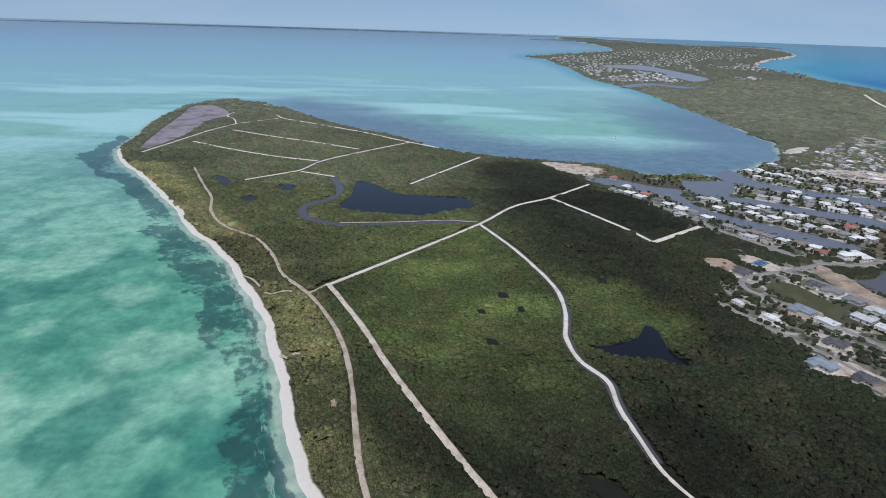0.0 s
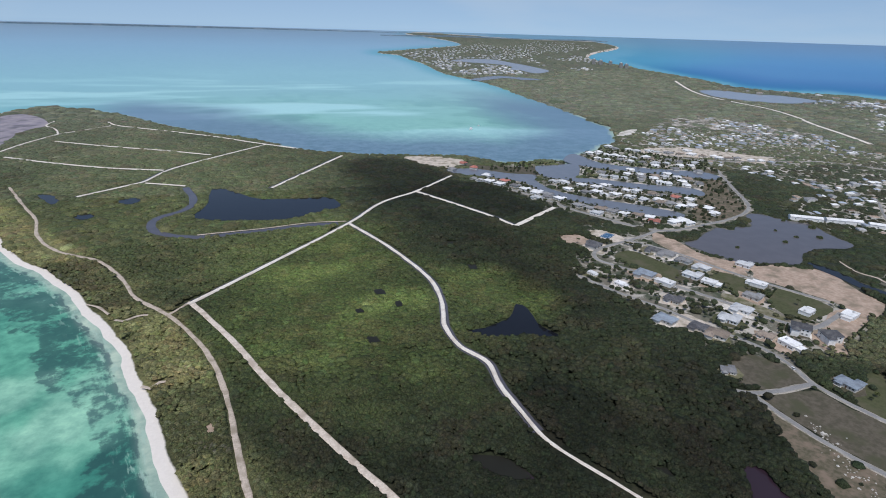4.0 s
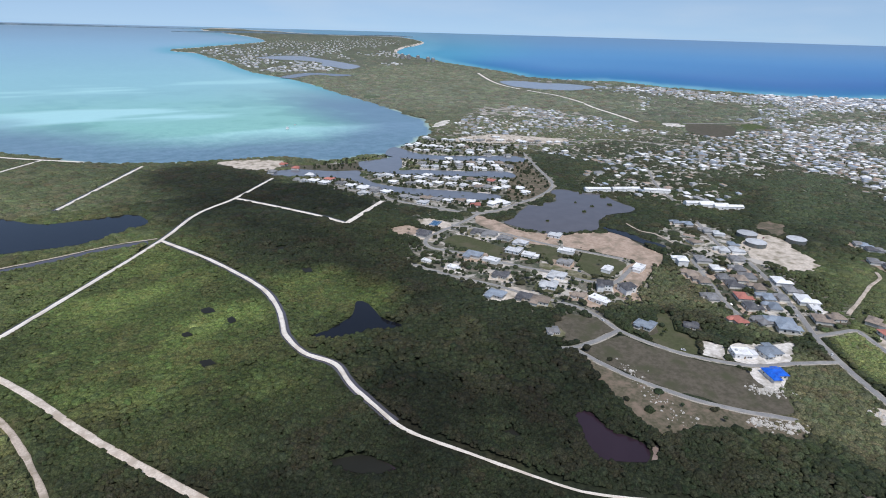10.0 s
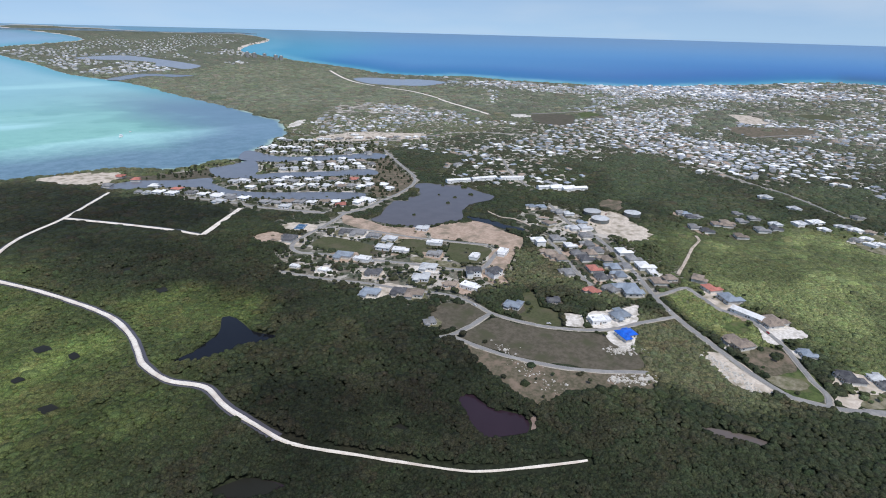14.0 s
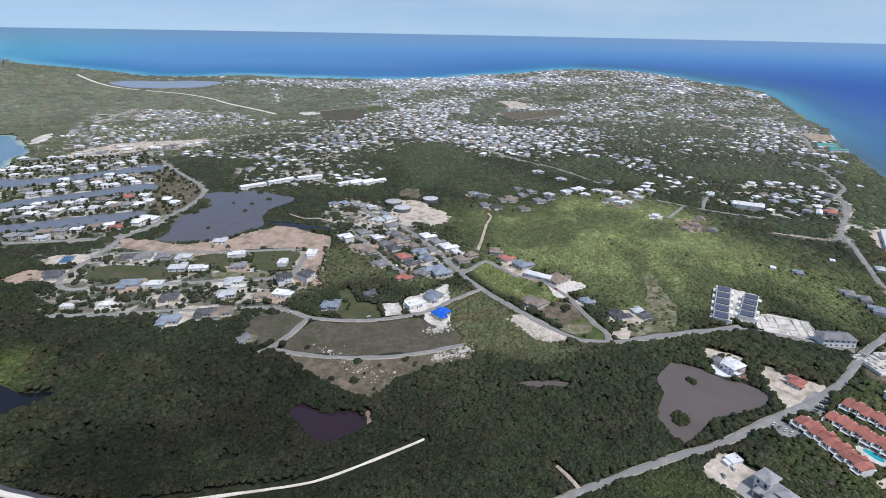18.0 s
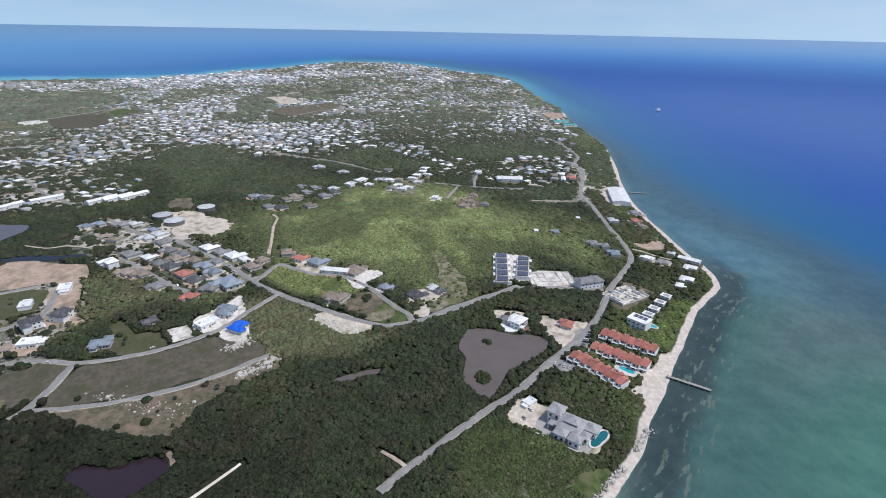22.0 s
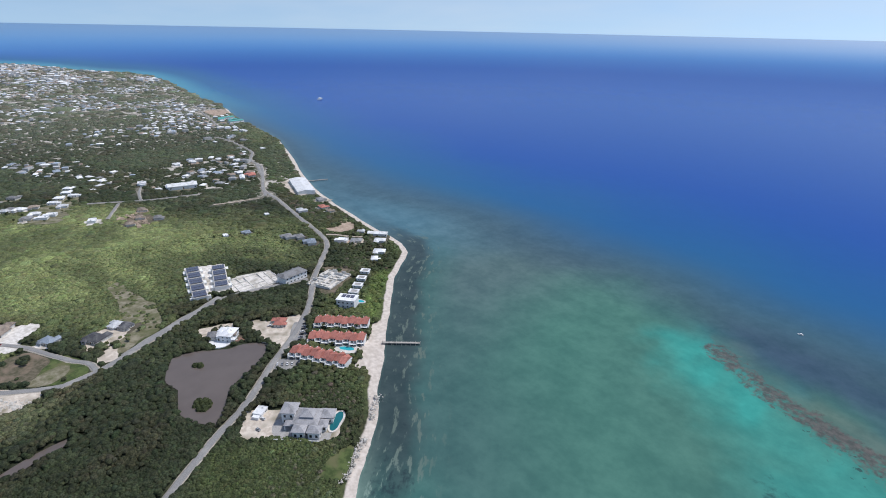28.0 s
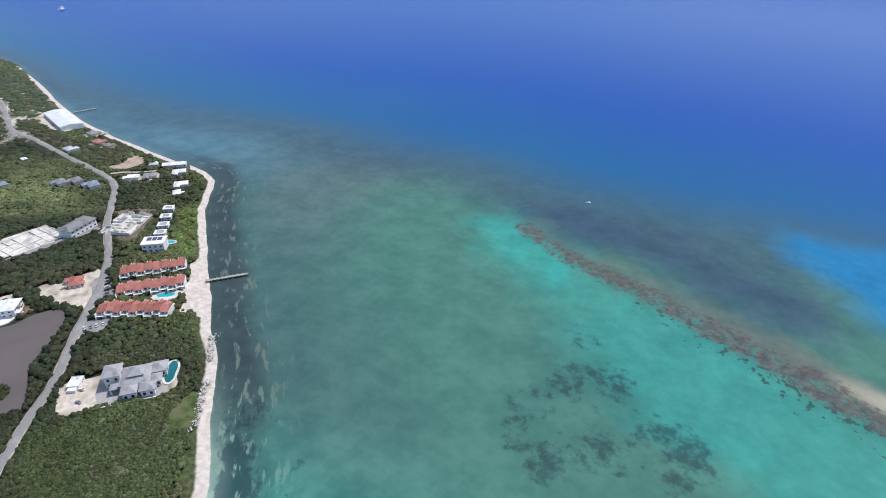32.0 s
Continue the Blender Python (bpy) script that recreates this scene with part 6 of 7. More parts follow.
def foundations(name, corners, nx, ny, label, high=0.7, seed=1):
    """Low new walls on a slab: a building begun."""
    root = tagged(new(name), label, "building site")
    a, b_, c_ = [Vector((*p, 0)) for p in corners]
    root.matrix_basis = pose(a.x, a.y, Z0, 0, 0, math.degrees(math.atan2(b_.y - a.y, b_.x - a.x)))
    w, d = (b_ - a).length, (c_ - b_).length
    side = 1 if (b_ - a).cross(c_ - b_).z > 0 else -1
    g = random.Random(seed)
    part("slab", box_bm(0, min(0, side * d), -.4, w, max(0, side * d), .18), M_CONCRETE, root, "pale concrete slab")
    for i in range(nx + 1):
        x = w * i / nx
        for j in range(ny):
            if g.random() < .8:
                y0, y1 = sorted((side * d * j / ny, side * d * (j + 1) / ny))
                part("low_wall", box_bm(x - .2, y0, .15, x + .2, y1, .15 + high * g.uniform(.5, 1.5)), M_WALL, root)
    for j in range(ny + 1):
        y = side * d * j / ny
        for i in range(nx):
            if g.random() < .75:
                part("low_wall", box_bm(w * i / nx, y - .2, .15, w * (i + 1) / nx, y + .2, .15 + high * g.uniform(.5, 1.5)), M_WALL, root)
    FOOT.append(((a.x + c_.x) / 2, (a.y + c_.y) / 2, math.hypot(w, d) * .5))


foundations("foundation_walls", ((427, -106), (429, -141), (403, -139)), 6, 3, "pale new foundation walls on a cleared lot")
foundations("ruined_walls", ((401, -183), (381, -194), (364, -168)), 5, 7, "roofless pinkish ruin of a demolished building", 1.6, 4)


def town_block(x, y, yaw, w, d, h, roof, label, floors=2, level=False):
    root = tagged(new("apartment_house"), label, "building")
    root.matrix_basis = pose(x, y, Z0, 0, 0, yaw)
    part("wall", box_bm(-w / 2, -d / 2, -.5, w / 2, d / 2, h), M_WALL_W, root)
    if level:
        part("roof", box_bm(-w / 2 - .5, -d / 2 - .5, h, w / 2 + .5, d / 2 + .5, h + .45, bevel=.05), roof, root)
    else:
        part("roof", hip_roof(bmesh.new(), -w / 2, -d / 2, w / 2, d / 2, h + .15, 2.2, gable=.4), roof, root)
    n = int(w / 3.2)
    for i in range(n):
        xx = -w / 2 + (i + .5) * w / n
        for f in range(floors):
            for s_ in (-1, 1):
                add_window(root, xx, s_ * d / 2, 1.7 + 2.9 * f, 0)
        if i % 2 and not level:
            part("dormer", hip_roof(bmesh.new(), xx - 1.3, -d / 2 - .5, xx + 1.3, -1, h + .2, 1.1, eave=.2, gable=.8), roof, root)
    part("door", cached("door", lambda: None), None, root).matrix_basis = pose(.8, -d / 2, 0)
    FOOT.append((x, y, w * .55))
    return root


town_block(402, -150.5, 106, 22, 11, 5.8, M_ROOF["g"], "grey-roofed two-storey apartment block")
modern = town_block(334.5, -166.5, 42, 14, 10, 6.6, M_ROOF["w"], "white modern flat-roofed house with roof panels", level=True)
for i in range(3):
    part("solar_panel", box_bm(-5 + i * 3.4, -4.0, 7.06, -2 + i * 3.4, 0.6, 7.18), M_SOLAR, modern)


def court_house(x, y, yaw):
    root = tagged(new("courtyard_villa"), "small white villa with a pale frame roof round a dark court", "house", "courtyard villas")
    root.matrix_basis = pose(x, y, Z0, 0, 0, yaw) @ Matrix.Scale(0.72, 4)
    part("wall", box_bm(-5, -4, -.4, 5, 4, 3.0), M_WALL_W, root)
    for k, a in enumerate(((-5.6, -4.6, 5.6, -3), (-5.6, 3, 5.6, 4.6), (-5.6, -3, -3.6, 3), (3.6, -3, 5.6, 3))):
        part("roof", box_bm(a[0], a[1], 3.0, a[2], a[3], 3.5), M_ROOF["w"], root)
    part("court", box_bm(-3.5, -2.9, 3.0, 3.5, 2.9, 3.08), M_STONE, root, "dark paved inner court")
    for sx in (-2.5, 2.5):
        add_window(root, sx, -4, 1.6, 0)
        add_window(root, sx, 4, 1.6, 0)
    FOOT.append((x, y, 7))


for x, y in ((379, -207), (368.5, -197.5), (358.5, -188.5), (349.5, -180)):
    court_house(x, y, 45)


def pond_villa():
    root = tagged(new("pond_restaurant"), "white round-fronted pavilion with grey roofs over a pond", "building")
    root.matrix_basis = pose(340, -77, Z0, 0, 0, 67)
    part("wall", box_bm(-7, -5, -.5, 5, 4, 4.0), M_WALL_W, root)
    part("roof", hip_roof(bmesh.new(), -7, -5, -1, 4, 4.1, 2.4, eave=.6), M_ROOF["t"], root, "grey thatched roof")
    part("white_roof", hip_roof(bmesh.new(), -1, -5, 5, 4, 4.1, 1.4, eave=.3), M_ROOF["w"], root, "white metal roof")
    part("side_wing", box_bm(5, -5, -.5, 11, 2, 3), M_WALL, root)
    part("side_roof", hip_roof(bmesh.new(), 5, -5, 11, 2, 3.1, 1.8), M_ROOF["g"], root)
    bm = bmesh.new()
    bmesh.ops.create_cone(bm, cap_ends=True, segments=24, radius1=7.2, radius2=7.2, depth=.8, matrix=Matrix.Translation((3, 5, 0)))
    part("round_terrace", bm, M_ROOF["w"], root, "white round terrace")
    part("deck", box_bm(-17, 1, -.3, -8.5, 5.5, .25), M_DECK, root, "brown timber deck")
    part("walkway", box_bm(-9, 4.5, -.3, -3, 6, .2), M_DECK, root)
    for xx in (-5, -2, 1, 3.6):
        add_window(root, xx, 4, 1.8, 0, w=1.8, h=2.0)
    FOOT.append((340, -77, 12))


pond_villa()


def water_tank(x, y, r, h=4.2):
    root = tagged(new("water_tank"), "round dark steel water tank with a pale domed lid", "tank", "water tanks")
    root.matrix_basis = pose(x, y, Z0)
    bm = bmesh.new()
    bmesh.ops.create_cone(bm, cap_ends=True, segments=40, radius1=r, radius2=r, depth=h + .4, matrix=Matrix.Translation((0, 0, h / 2 - .2)))
    part("shell", bm, M_TANK, root)
    bm = bmesh.new()
    bmesh.ops.create_cone(bm, cap_ends=True, segments=40, radius1=r + .15, radius2=.4, depth=1.1, matrix=Matrix.Translation((0, 0, h + .55)))
    part("lid", bm, M_ROOF["l"], root, "pale metal lid")
    bm = bmesh.new()
    bmesh.ops.create_cone(bm, cap_ends=True, segments=40, radius1=r + .12, radius2=r + .12, depth=.3, matrix=Matrix.Translation((0, 0, h - .2)))
    part("rim", bm, M_TANK, root)
    part("ladder", box_bm(r, -.3, 0, r + .15, .3, h + .4), M_FRAME, root)
    FOOT.append((x, y, r + 2))


water_tank(580, 268, 10)
water_tank(561.5, 248.5, 10)
water_tank(609, 231, 9.5)


def jetty(p, q, width=2.0):
    mtx, length = frame_at(p, q, 1.35)
    root = tagged(new("jetty"), "weathered timber jetty on posts in the shallows", "jetty")
    root.matrix_basis = mtx
    n = int(length / .5)
    plank = bm_mesh("plank", box_bm(.02, -width / 2, 0, .47, width / 2, .09), M_TIMBER)
    for i in range(n):
        part("plank", plank, None, root).matrix_basis = pose(i * .5, 0, 0)
    post = bm_mesh("post", box_bm(-.14, -.14, -2.4, .14, .14, .5), M_TIMBER)
    for i in range(int(length / 3.2) + 1):
        for s_ in (-1, 1):
            part("post", post, None, root).matrix_basis = pose(i * 3.2 + .2, s_ * (width / 2 + .1), 0)
    for s_ in (-1, 1):
        part("beam", box_bm(0, s_ * (width / 2 - .3) - .1, -.25, length, s_ * (width / 2 - .3) + .1, 0), M_TIMBER, root)


jetty((275, -161), (259.5, -181.5))
jetty((690, -277), (680, -318), 2.0)


def long_shed(p, q, depth, roofs, label, roof="w"):
    mtx, length = frame_at(p, q)
    root = tagged(new("warehouse"), label, "building")
    root.matrix_basis = mtx
    part("wall", box_bm(0, -depth / 2, -.5, length, depth / 2, 4.2), M_WALL_W, root)
    for i in range(roofs):
        x0, x1 = length * i / roofs, length * (i + 1) / roofs
        part("roof", hip_roof(bmesh.new(), x0 + .5, -depth / 2, x1 - .5, depth / 2, 4.3, 1.5, eave=.4, gable=1), M_ROOF[roof], root)
        add_window(root, (x0 + x1) / 2, depth / 2, 2, 0)
        add_window(root, (x0 + x1) / 2, -depth / 2, 2, 0)
    for k in range(4):
        t = (k + .5) / 4
        FOOT.append((p[0] + (q[0] - p[0]) * t, p[1] + (q[1] - p[1]) * t, depth * .75))


long_shed((560, 480), (590, 462), 9, 3, "long white warehouse beside a lake")
long_shed((594, 462), (628, 444), 9, 3, "long white warehouse beside a lake")
long_shed((630, 438), (656, 415), 8, 2, "long white warehouse beside a lake")
long_shed((691, -278), (626, -263), 21.5, 1, "long low beach hotel hall with a white roof")

M_TOWER = grained("weathered_tower_render", (0.20, 0.20, 0.20), (0.28, 0.28, 0.27), 2.0, (0.15, 0.15, 0.15), 9)


def hotel(x, y, yaw, w, d, floors):
    """A tall slab of flats by the far beach."""
    root = tagged(new("hotel_tower"), "tall grey hotel slab beside a distant beach", "building", "beach hotels")
    root.matrix_basis = pose(x, y, 1.6 + float(rise(math.hypot(x, y))), 0, 0, yaw)
    h = floors * 2.6
    part("wall", box_bm(-w / 2, -d / 2, -1, w / 2, d / 2, h), M_TOWER, root)
    part("roof", box_bm(-w / 2 - .4, -d / 2 - .4, h, w / 2 + .4, d / 2 + .4, h + .8), M_ROOF["g"], root)
    part("lift_house", box_bm(-4, -3, h + .8, 4, 3, h + 4), M_WALL, root)
    for f in range(floors):
        part("window_band", box_bm(-w / 2 + 1, -d / 2 - .15, f * 2.6 + .8, w / 2 - 1, d / 2 + .15, f * 2.6 + 2.0), M_GLASS, root)


for x, y, w_, f_ in ((1420, 2465, 34, 8), (1445, 2444, 30, 7), (1491, 2433, 26, 5), (1494, 2345, 36, 7), (1510, 2326, 34, 6)):
    hotel(x, y, 62, w_, 16, f_)
M_ROOF["teal"] = plain("teal_metal_roof", (0.10, 0.36, 0.33), .45, .4)
for p_, q_ in (((1262, -346), (1268, -374)), ((1240, -340), (1262, -345)), ((1206, -345), (1212, -376)), ((1226, -352), (1232, -374))):
    long_shed(p_, q_, 12, 2, "seaside apartment wing with a teal metal roof", "teal")
for k in range(3):
    long_shed((625 + 9 * k, 372 - 14 * k), (655 + 9 * k, 352 - 14 * k), 9, 2, "pale grey-roofed storage shed")


# ---- hedges, walls and a court among the houses ----
M_HEDGE = foliage("clipped_hedge", (0.020, 0.027, 0.013))
M_COURT = plain("court_paint", (0.05, 0.13, 0.24), .7)


def hedge(p, q):
    mtx, length = frame_at(p, q)
    bm = bmesh.new()
    g = random.Random(int(p[0] * 7 + p[1]))
    n = max(2, int(length / 1.2))
    for i in range(n):
        x = (i + .5) * length / n
        box(bm, x - length / n * .56, -.55 + g.uniform(-.12, .12), -.3, x + length / n * .56, .55 + g.uniform(-.12, .12), 1.2 + g.uniform(-.2, .25), bevel=.2)
    me = bm_mesh("hedge", bm, M_HEDGE)
    ob = tagged(new("hedge", me), "dark clipped hedge along a garden edge", "hedge", "garden hedges")
    ob.matrix_basis = mtx


for line in ([(329, 352), (337, 332), (351, 344)], [(367, 328), (368, 313), (387, 325)], [(356, 286), (368, 270)], [(335, 291), (326, 308)], [(359, 208), (335, 187), (341, 171)], [(336, 265), (347, 274)], [(416, 264), (386, 251), (366, 242)], [(315, 302), (315, 284)], [(360, 213), (370, 202), (386, 189)]):
    for p_, q_ in zip(line[:-1], line[1:]):
        hedge(p_, q_)
court_ob = tagged(new("tennis_court"), "blue-painted tennis court on a cleared lot", "court")
court_ob.matrix_basis = pose(312, 470, Z0 + .25, 0, 0, 35)
part("surface", box_bm(-8, -5, -.3, 8, 5, .08), M_COURT, court_ob)
for x0, y0, x1, y1 in ((-7, -4, 7, -3.8), (-7, 3.8, 7, 4), (-7, -4, -6.8, 4), (6.8, -4, 7, 4), (-.1, -4, .1, 4)):
    part("line", box_bm(x0, y0, .085, x1, y1, .1), M_FRAME, court_ob)

# ---- cars and car parks ----
CAR_PAINT = [plain("car_white", (0.70, 0.70, 0.70), .25, .5), plain("car_silver", (0.38, 0.39, 0.41), .25, .5, .4), plain("car_black", (0.02, 0.02, 0.024), .2, .5), plain("car_red", (0.35, 0.03, 0.03), .25, .5)]
M_TYRE = plain("tyre_rubber", (0.018, 0.018, 0.018), .9)
M_RIM = plain("wheel_rim", (0.45, 0.45, 0.46), .35, .5, .8)
CARS = {}


def car(x, y, yaw, paint):
    mtx = pose(x, y, 2.0, 0, 0, yaw)
    if paint in CARS:
        copy_thing(CARS[paint], mtx)
        return
    root = CARS[paint] = tagged(new("car"), "%s car parked by a house or road" % ("white", "silver", "black", "red")[paint], "car", "parked cars")
    root.matrix_basis = mtx
    bm = box_bm(-2.15, -.88, .35, 2.15, .88, .95, bevel=.14)
    part("body", bm, CAR_PAINT[paint], root)
    lo = ((-1.7, -.8, .95), (1.1, -.8, .95), (1.1, .8, .95), (-1.7, .8, .95))
    hi = ((-1.25, -.66, 1.42), (.45, -.66, 1.42), (.45, .66, 1.42), (-1.25, .66, 1.42))
    for k, pane in enumerate(("side_window", "windscreen", "side_window", "rear_window")):
        part(pane, mesh_of(pane, [lo[k], lo[(k + 1) % 4], hi[(k + 1) % 4], hi[k]], [(0, 1, 2, 3)], M_GLASS), None, root)
    part("roof", box_bm(-1.27, -.68, 1.41, .47, .68, 1.48, bevel=.03), CAR_PAINT[paint], root)
    for wx in (-1.35, 1.35):
        for wy in (-.84, .84):
            bm = bmesh.new()
            bmesh.ops.create_cone(bm, cap_ends=True, segments=14, radius1=.33, radius2=.33, depth=.22, matrix=pose(wx, wy, .33, 90))
            wheel = part("wheel", bm, M_TYRE, root)
            bm = bmesh.new()
            bmesh.ops.create_cone(bm, cap_ends=True, segments=12, radius1=.2, radius2=.2, depth=.26, matrix=pose(wx, wy, .33, 90))
            part("rim", bm, M_RIM, wheel)
    for wy in (-.6, .6):
        part("headlight", box_bm(2.1, wy - .2, .62, 2.17, wy + .2, .78), M_FRAME, root)


for line, lab in (([(333, -123), (327, -131), (305, -118), (308, -109)], "grey asphalt car park beside beach villas"), ([(296, -93), (287, -108), (278, -103), (287, -89)], "grey asphalt car park by the road")):
    flat_poly("car_park", line, Z0 + .2, M_ASPHALT, lab, "car park")
    CLEAR_LINES["car_park" + str(line[0][0])] = ("white", smooth_line(line, 6, True))
for k, c_ in enumerate((2, 1, 2, 0, 2, 1, 2)):
    car(326.5 - 3.0 * k, -128.2 + 1.9 * k, 58 + (k % 3), c_)
for k, c_ in enumerate((0, 1, 0, 0, 2)):
    car(289.5 - 1.6 * k, -93.5 - 2.6 * k, 150 + 2 * (k % 2), c_)
for x, y, yaw, c_ in ((398, 110, 20, 0), (383, 121, 110, 1), (301, 225, 70, 0), (297, 262, 150, 2), (330, 300, 120, 0), (436, 150, 50, 0), (448, 158, 50, 1), (470, 182, 50, 0), (415, 45, 40, 3), (390, 12, 140, 0),
                      (338, -107, 60, 0), (355, -137, 125, 1), (245, -68, 20, 0), (238, -63, 200, 1), (410, 188, 40, 0), (432, 213, 45, 2), (316, 168, 120, 0), (280, 310, 120, 1), (302, 345, 120, 0), (590, 255, 10, 3)):
    car(x, y, yaw, c_)


# ---- boats ----
def boat(x, y, yaw, length, label, sail=False):
    root = tagged(new("boat"), label, "boat", "boats")
    root.matrix_basis = pose(x, y, .15, 0, 0, yaw)
    bm = bmesh.new()
    w = length * .17
    out = [(-.5, -1), (.15, -1), (.38, -.55), (.5, 0), (.38, .55), (.15, 1), (-.5, 1)]
    top = [bm.verts.new((a * length, b_ * w, length * .09)) for a, b_ in out]
    bot = [bm.verts.new((a * length * .9, b_ * w * .7, -.3)) for a, b_ in out]
    for k in range(len(out)):
        bm.faces.new((bot[k], bot[(k + 1) % len(out)], top[(k + 1) % len(out)], top[k]))
    bm.faces.new(top), bm.faces.new(bot[::-1])
    part("hull", bm, M_WALL_W, root)
    part("cabin", box_bm(-.28 * length, -w * .6, length * .09, .1 * length, w * .6, length * .2, bevel=.1), M_WALL_W, root)
    part("canopy", box_bm(-.32 * length, -w * .75, length * .25, .12 * length, w * .75, length * .26), M_ROOF["w"], root)
    for a in (-.3, .1):
        part("post", box_bm(a * length - .05, -.05, length * .09, a * length + .05, .05, length * .26), M_FRAME, root)


boat(371, 1121, 60, 22, "white motor yacht on the sound")
boat(402, 1161, 40, 10, "small white boat on the sound")
boat(1492, -688, 120, 30, "white boat far out on blue water")
boat(112, -412, 20, 5, "small boat near the reef")
for x, y in ((432, 690), (470, 640), (520, 612), (372, 590), (405, 560)):
    boat(x, y, 130, 8, "small white boat moored in a canal")


# ---- palms and garden trees ----
M_PALM = foliage("palm_fronds", (0.040, 0.046, 0.020))
TREES = {}


def dome(seed, rings, spokes, flat=0.8, drop=0.35):
    """A ragged, leafy clump of few faces: points and triangles."""
    g = np.random.default_rng(seed)
    v = [(g.normal(0, 0.1), g.normal(0, 0.1), flat * g.uniform(0.85, 1.15))]
    for i in range(1, rings + 1):
        a = math.pi * 0.5 * i / rings
        for j in range(spokes):
            r = math.sin(a) * g.uniform(0.6, 1.3)
            b_ = 2 * math.pi * (j + 0.5 * (i % 2) + g.normal(0, 0.1)) / spokes
            v.append((r * math.cos(b_), r * math.sin(b_), math.cos(a) * flat * g.uniform(0.7, 1.3) - (drop if i == rings else 0)))
    f = [(0, 1 + j, 1 + (j + 1) % spokes) for j in range(spokes)]
    for i in range(rings - 1):
        p, q = 1 + i * spokes, 1 + (i + 1) * spokes
        for j in range(spokes):
            k = (j + 1) % spokes
            f += [(p + j, q + j, q + k), (p + j, q + k, p + k)]
    return np.array(v), np.array(f)


def palm_parts(root, seed):
    g = random.Random(seed)
    h = g.uniform(6, 8.5)
    bm = bmesh.new()
    prev = None
    for i in range(6):
        t = i / 5
        ring = [bm.verts.new((.35 * t * t + (.2 - .08 * t) * math.cos(a), (.2 - .08 * t) * math.sin(a), h * t - .3)) for a in [k * math.pi / 3 for k in range(6)]]
        if prev:
            for k in range(6):
                bm.faces.new((prev[k], prev[(k + 1) % 6], ring[(k + 1) % 6], ring[k]))
        prev = ring
    part("trunk", bm, M_BARK, root, "slender grey palm trunk")
    bm = bmesh.new()
    for i in range(13):
        a = i * 2 * math.pi / 13 + g.uniform(-.2, .2)
        ln, dr = g.uniform(2.6, 3.4), g.uniform(.5, 1.6)
        ca, sa = math.cos(a), math.sin(a)
        left, right = [], []
        for j in range(5):
            t = j / 4
            r, z, w = ln * t, h + .9 * t - dr * 1.6 * t * t, .55 * math.sin(math.pi * (.12 + .86 * t))
            left.append(bm.verts.new((.35 + r * ca - w * sa, r * sa + w * ca, z - .25)))
            right.append((bm.verts.new((.35 + r * ca, r * sa, z)), bm.verts.new((.35 + r * ca + w * sa, r * sa - w * ca, z - .25))))
        for j in range(4):
            bm.faces.new((left[j], left[j + 1], right[j + 1][0], right[j][0]))
            bm.faces.new((right[j][0], right[j + 1][0], right[j + 1][1], right[j][1]))
    part("crown", bm, M_PALM, root, "drooping green palm fronds")


def broad_parts(root, seed, key):
    g = np.random.default_rng(seed)
    bm = bmesh.new()
    h = g.uniform(2.2, 3.2)
    bmesh.ops.create_cone(bm, cap_ends=True, segments=7, radius1=.28, radius2=.14, depth=h + .5, matrix=Matrix.Translation((0, 0, h / 2 - .25)))
    for k in range(4):
        a = k * 1.6 + g.uniform(0, 1)
        bmesh.ops.create_cone(bm, cap_ends=True, segments=5, radius1=.12, radius2=.05, depth=2.2, matrix=pose(.7 * math.cos(a), .7 * math.sin(a), h + .6, 0, 42, math.degrees(a)))
    part("trunk", bm, M_BARK, root, "grey branching trunk")
    v, f, n = [], [], 0
    for k in range(26):
        a, r = g.uniform(0, 2 * math.pi), 2.3 * math.sqrt(g.uniform(0, 1))
        sv, sf = dome(int(seed * 31 + k), 2, 5)
        s = g.uniform(.55, 1.0)
        c_ = np.array([r * math.cos(a), r * math.sin(a), h + 1.9 * (1 - (r / 2.9) ** 2) + g.uniform(-.7, .4)])
        v += (sv * s + c_).tolist()
        f += (sf + n).tolist()
        n += len(sv)
    part("crown", mesh_of("crown", v, f, LEAF[key]), None, root, "ragged leafy crown")


def tree(x, y, kind_, seed, size=1.0):
    key = (kind_, seed % 4)
    mtx = pose(x, y, Z0, 0, 0, (seed * 67) % 360)
    if key in TREES:
        ob = copy_thing(TREES[key], mtx)
    else:
        name, lab = ("palm_tree", "slender palm with drooping green fronds") if kind_ == "palm" else ("tree", "small broad-leaved garden tree" if kind_ == "dark" else "olive green broad-leaved shade tree")
        ob = TREES[key] = tagged(new(name), lab, "tree", "garden trees")
        ob.matrix_basis = mtx
        palm_parts(ob, seed) if kind_ == "palm" else broad_parts(ob, seed % 4 + 3, kind_)
    ob.scale = (size, size, size)


gr = random.Random(8)
spots = []
for x, y, code, size in HOUSES + CANAL_HOUSES:
    palmy = (x, y, code, size) in CANAL_HOUSES
    for k in range(3 if palmy else gr.choice((1, 2))):
        a, r = gr.uniform(0, 2 * math.pi), gr.uniform(12, 17) * max(size, .8)
        spots.append((x + r * math.cos(a), y + r * math.sin(a), "palm" if palmy and k < 2 or gr.random() < .2 else gr.choice(["dark", "dark", "olive"])))
for k in range(26):
    t = gr.random()
    spots.append((322 - 42 * t + gr.uniform(-4, 4), -142 - 12 * t + gr.uniform(-6, 24), "palm"))
sp = np.array([s[:2] for s in spots])
good = np.ones(len(sp), bool)
for _, width, line in ROAD_LINES:
    good &= dist_line(sp, line) > width / 2 + 1.5
for line in POND_LINES.values():
    good &= signed(sp, line) < -1
